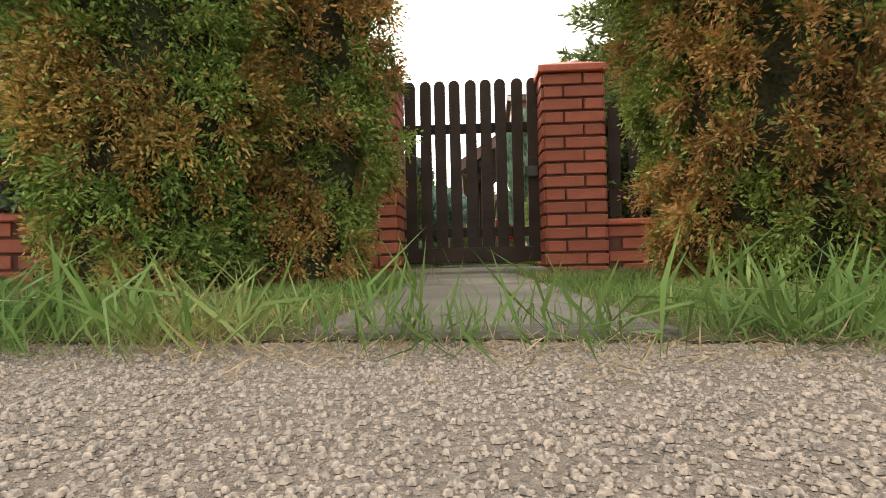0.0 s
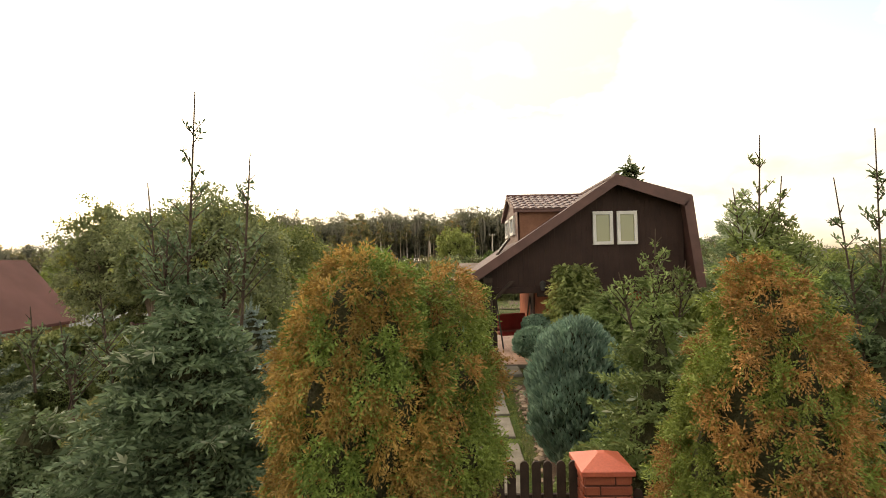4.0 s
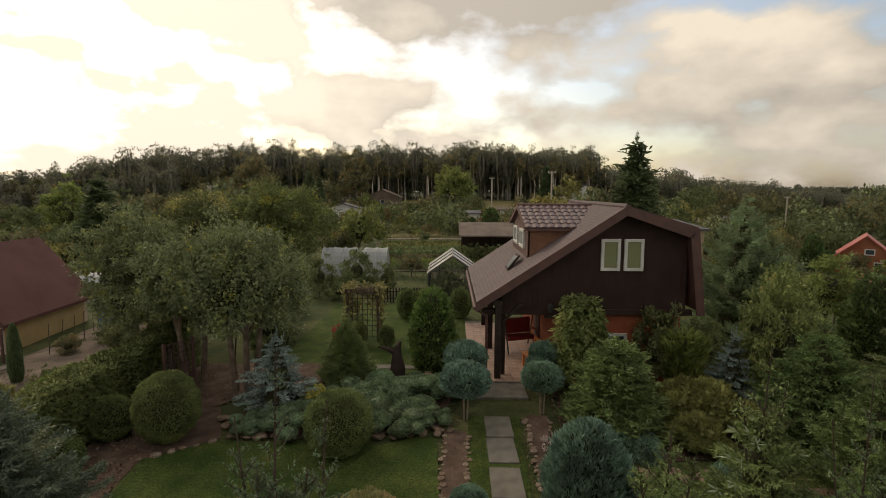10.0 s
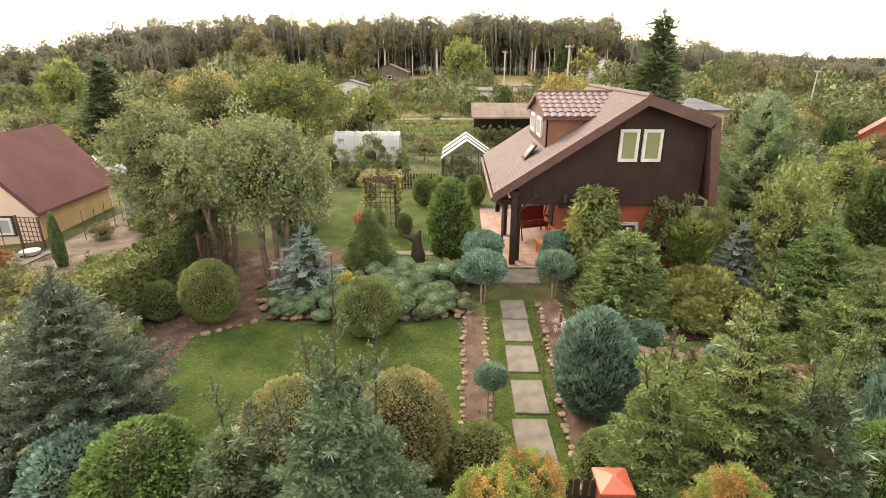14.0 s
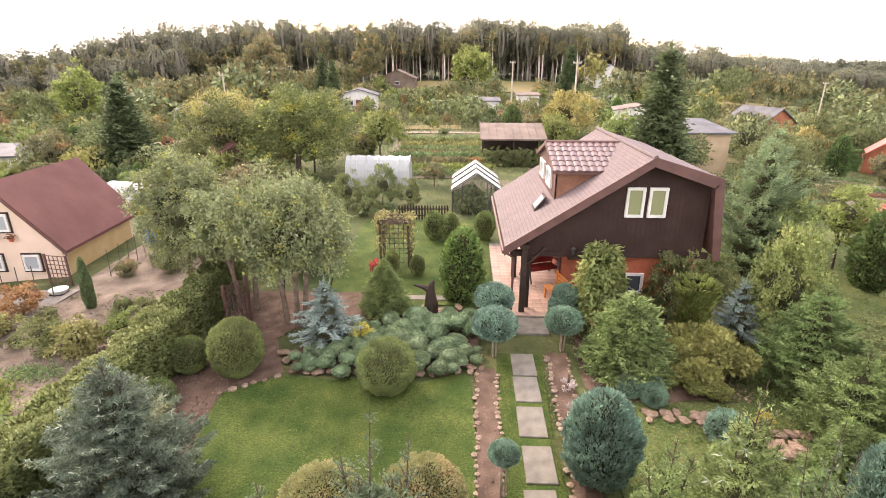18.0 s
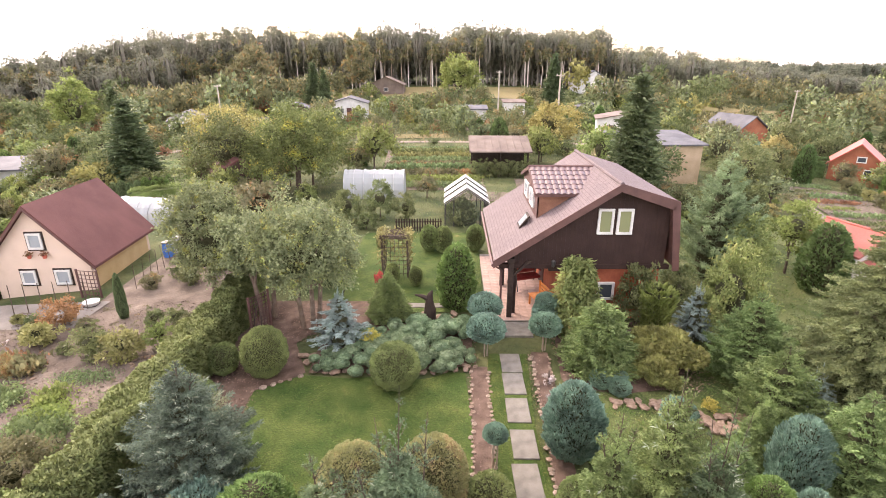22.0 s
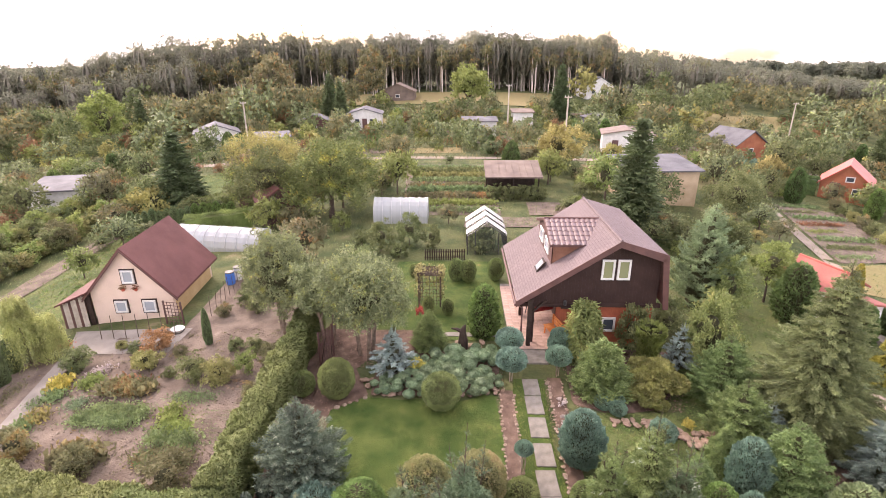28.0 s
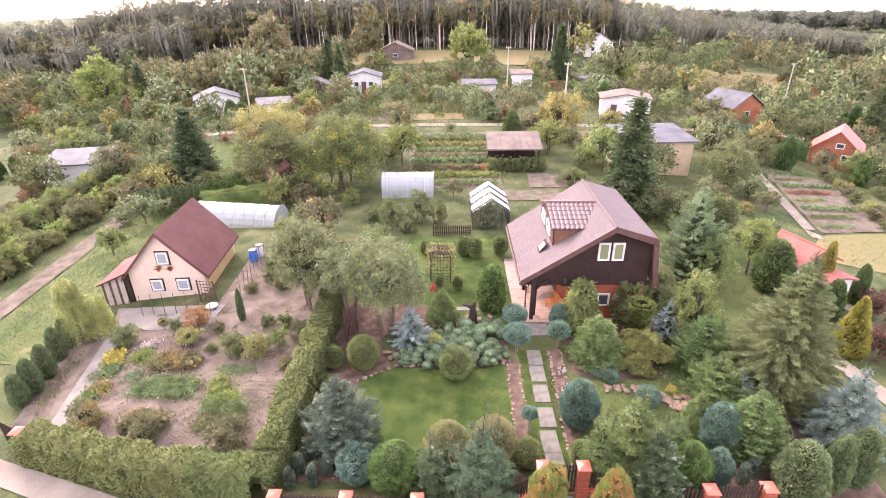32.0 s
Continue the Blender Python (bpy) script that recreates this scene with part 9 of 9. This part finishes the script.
# ---- kitchen gardens to the east ----
drape("east_path", [(22.0, 26.5), (22.8, 26.3), (27.4, 43.8), (26.4, 44.1)], 0.05, 0.8, M["sand"], "pale concrete path between the eastern plots", "path")
drape("east_plot", [(23.4, 27.5), (32.0, 30.0), (35.0, 42.0), (27.8, 43.5)], 0.03, 0.8, M["soil"], "dug vegetable soil of the eastern plot", "ground", 0.05)
drape("east_lawn", [(19.5, 23.0), (40.0, 16.0), (46.0, 28.0), (33.0, 30.0), (23.0, 27.0)], 0.025, 1.2, M["drygrass"], "dry mown field beside the eastern plots", "ground", 0.05)
for r in range(8):
    q = r / 7
    x0, y0 = 23.9 + 4.0 * q, 28.6 + 14.0 * q
    veg_row(x0, y0, x0 + 3.4 + (r % 3), y0 + 1.0, 380, 0.3 + 0.12 * (r % 3), M[("veg", "leaf", "veg", "leaf_light", "leaf_rust", "veg", "leaf", "veg")[r]], "row of garden vegetables in the eastern plot", 0.2)
    plant("shrub", x0 + 6.2, y0 + 1.0, (BUSH_G, BUSH_R, BUSH_Y)[r % 3], "rounded garden shrub beside the eastern plot", "shrub", (1.0, 1.0, 1.1), r * 40.0, group="shrubs of the eastern plot")
for k in range(7):
    x, y = 31.5 + (k % 4) * 0.95, 57.8 + (k // 4) * 1.3
    plant("juniper", x, y, OVAL, "blue-green egg-shaped juniper on a distant lawn", "juniper", (0.75, 0.75, 0.8 + 0.1 * (k % 3)), k * 50.0, group="junipers of the eastern garden")
hedge("hedge", [(33.0, 52.5), (36.0, 49.8)], 1.0, 1.9, 5000, M["thuja_green"], "dark clipped thuja hedge beside the log cabin", 0.14)
for k in range(9):
    x, y = -56.5 + k * 1.2, 49.5 + k * 1.5
    plant("thuja", x, y, THG, "dark thuja in a boundary row", "thuja", (1.0, 1.0, 0.9), k * 37.0, crown_name="crown", trunk=TR, group="boundary thujas")
for k in range(17):
    x, y = -30.3 + k * 0.56, 32.6 + k * 0.06
    plant("thuja", x, y, THL if k > 10 else THJ, "clipped thuja in a row by the polytunnel", "thuja", (0.52, 0.52, 0.66 + 0.05 * (k % 3)), k * 37.0, crown_name="crown", trunk=TR, group="thujas by the polytunnel")
hedge("hedge", [(-26.2, 36.0), (-22.4, 36.3)], 1.2, 1.7, 5000, M["leaf_light"], "yellow-green clipped hedge behind the thuja row", 0.12)

# ---- the plots of the far allotments: dug beds, mown strips, rows and hedges ----
rpl = random.Random(123)
rows_far = {"veg": [], "leaf": [], "leaf_straw": [], "leaf_olive": [], "thuja_green": []}
rgf = np.random.default_rng(17)


def far_row(x0, y0, x1, y1, n, h, mt, spread):
    t = rgf.uniform(0, 1, n)
    x = x0 + (x1 - x0) * t + rgf.normal(size=n) * spread
    y = y0 + (y1 - y0) * t + rgf.normal(size=n) * spread
    z = np.array([G(a, b) for a, b in zip(x, y)]) + rgf.uniform(0, h, n)
    rows_far[mt].append(leaves(rgf, np.column_stack([x, y, z]), rgf.normal(size=(n, 3)) * 0.6 + [0, 0, 0.8], 0.16 + h * 0.18, 0.5))


for gx in range(-6, 7):
    for gy in range(5):
        x0, y0 = gx * 9.6 + rpl.uniform(-0.8, 0.8), 62.5 + gy * 10.2 + abs(gx) * 0.5
        if any(a < x0 + 4 < b and c < y0 + 4 < d for a, b, c, d in SOLID) or rpl.random() < 0.25:
            continue
        mt = rpl.choice(("soil", "soil", "drygrass", "lawn", "verge"))
        w, d = rpl.uniform(4.5, 7.5), rpl.uniform(4.5, 8.0)
        drape("far_plot", [(x0, y0), (x0 + w, y0 + 0.4), (x0 + w - 0.3, y0 + d), (x0 - 0.3, y0 + d - 0.3)], 0.05, 2.0, M[mt], {"soil": "dug brown bed of a far allotment", "drygrass": "dry mown strip of a far allotment", "lawn": "small green lawn of a far allotment", "verge": "patchy grass of a far allotment"}[mt], "ground")
        if mt == "soil":
            for r in range(4):
                far_row(x0 + 0.4, y0 + 0.8 + r * d / 4.5, x0 + w - 0.4, y0 + 1.0 + r * d / 4.5, 90, rpl.uniform(0.3, 0.9), rpl.choice(("veg", "leaf", "leaf_straw", "veg")), 0.14)
        if rpl.random() < 0.55:
            far_row(x0 - 0.8, y0, x0 - 1.0, y0 + d + 1.5, 420, rpl.uniform(1.0, 1.7), rpl.choice(("thuja_green", "leaf", "leaf_olive")), 0.22)
        if rpl.random() < 0.35:
            far_row(x0, y0 + d + 1.0, x0 + w, y0 + d + 1.0, 380, rpl.uniform(0.9, 1.5), rpl.choice(("thuja_green", "leaf")), 0.2)
for mt, arr in rows_far.items():
    if arr:
        e = thing("far_rows", 0, 0, 0, {"veg": "rows of vegetables in the far allotments", "leaf": "rows of green shrubs in the far allotments", "leaf_straw": "rows of yellowing plants in the far allotments", "leaf_olive": "olive hedges between the far allotments", "thuja_green": "dark thuja hedges between the far allotments"}[mt], "plants", kind="stuff")
        crown_part("foliage", quads_mesh("foliage", np.concatenate(arr), M[mt]), e)
# nearer plots between the houses and the sandy track
for x0, y0, x1, y1, mt, lb in ((-2.6, 30.8, 5.2, 33.6, "soil", "dug plot behind the glasshouse"), (2.8, 34.2, 7.2, 38.4, "soil", "dug plot beside the open shed"), (-22, 46.5, -10.5, 57, "verge", "patchy lawn of an orchard"), (9.5, 46.5, 20, 57.2, "drygrass", "dry mown grass behind the box house"), (-36, 42, -25, 55, "lawn", "green orchard lawn"), (22, 46.5, 31, 57, "verge", "patchy lawn between garden shrubs")):
    drape("near_plot", [(x0, y0), (x1, y0 + 0.3), (x1 - 0.2, y1), (x0 + 0.2, y1 - 0.2)], 0.035, 1.0, M[mt], lb, "ground", 0.03)
for r in range(5):
    veg_row(-2.2, 31.2 + r * 0.5, 4.6, 31.4 + r * 0.5, 160, 0.22, M["veg"], "row of low vegetables behind the glasshouse", 0.1)

for k in range(6):
    plant("shrub", 0.1 + k * 0.85, 38.9 + 0.2 * (k % 2), BUSH_G, "dense green shrub before the open shed", "shrub", (1.0, 0.9, 1.15), k * 61.0, group="shrubs before the shed")

# boulders round the sculpture, canes beside the beige house
for x, y, sz in ((-2.45, 13.6, 0.4), (-2.2, 13.9, 0.5), (-3.4, 13.9, 0.45), (-1.75, 13.7, 0.35), (-3.1, 14.25, 0.5), (-2.0, 14.3, 0.4)):
    rock(x, y, sz, rst.uniform(0, 360), "rounded sandstone boulder beside the sculpture", 0.06)
for k in range(9):
    y = 17.4 + k * 0.6
    ob = part("garden_stake", tube([(0, 0, -0.1), (0.1 * math.sin(k), 0.05, 1.15)], [0.018, 0.012], 5), M["bark"])
    place(ob, -15.9, y, G(-15.9, y))
    tagged(ob, "thin wooden stake beside the house wall", "stake", "garden stakes")
for x, y, s in ((-15.2, 17.4, 0.6), (-14.6, 18.8, 0.7), (-13.6, 17.8, 0.8), (-14.9, 20.3, 0.7), (-12.9, 19.4, 0.9), (-13.9, 21.3, 0.9), (-13.2, 14.0, 0.55), (-15.6, 13.7, 0.45), (-18.9, 14.6, 0.5), (-12.3, 13.9, 0.6)):
    plant("shrub", x, y, rw_.choice((BUSH_G, BUSH_R, BUSH_Y)), "low garden shrub in the neighbouring bed", "shrub", (s, s, s), rw_.uniform(0, 360), group="shrubs of the neighbouring bed")
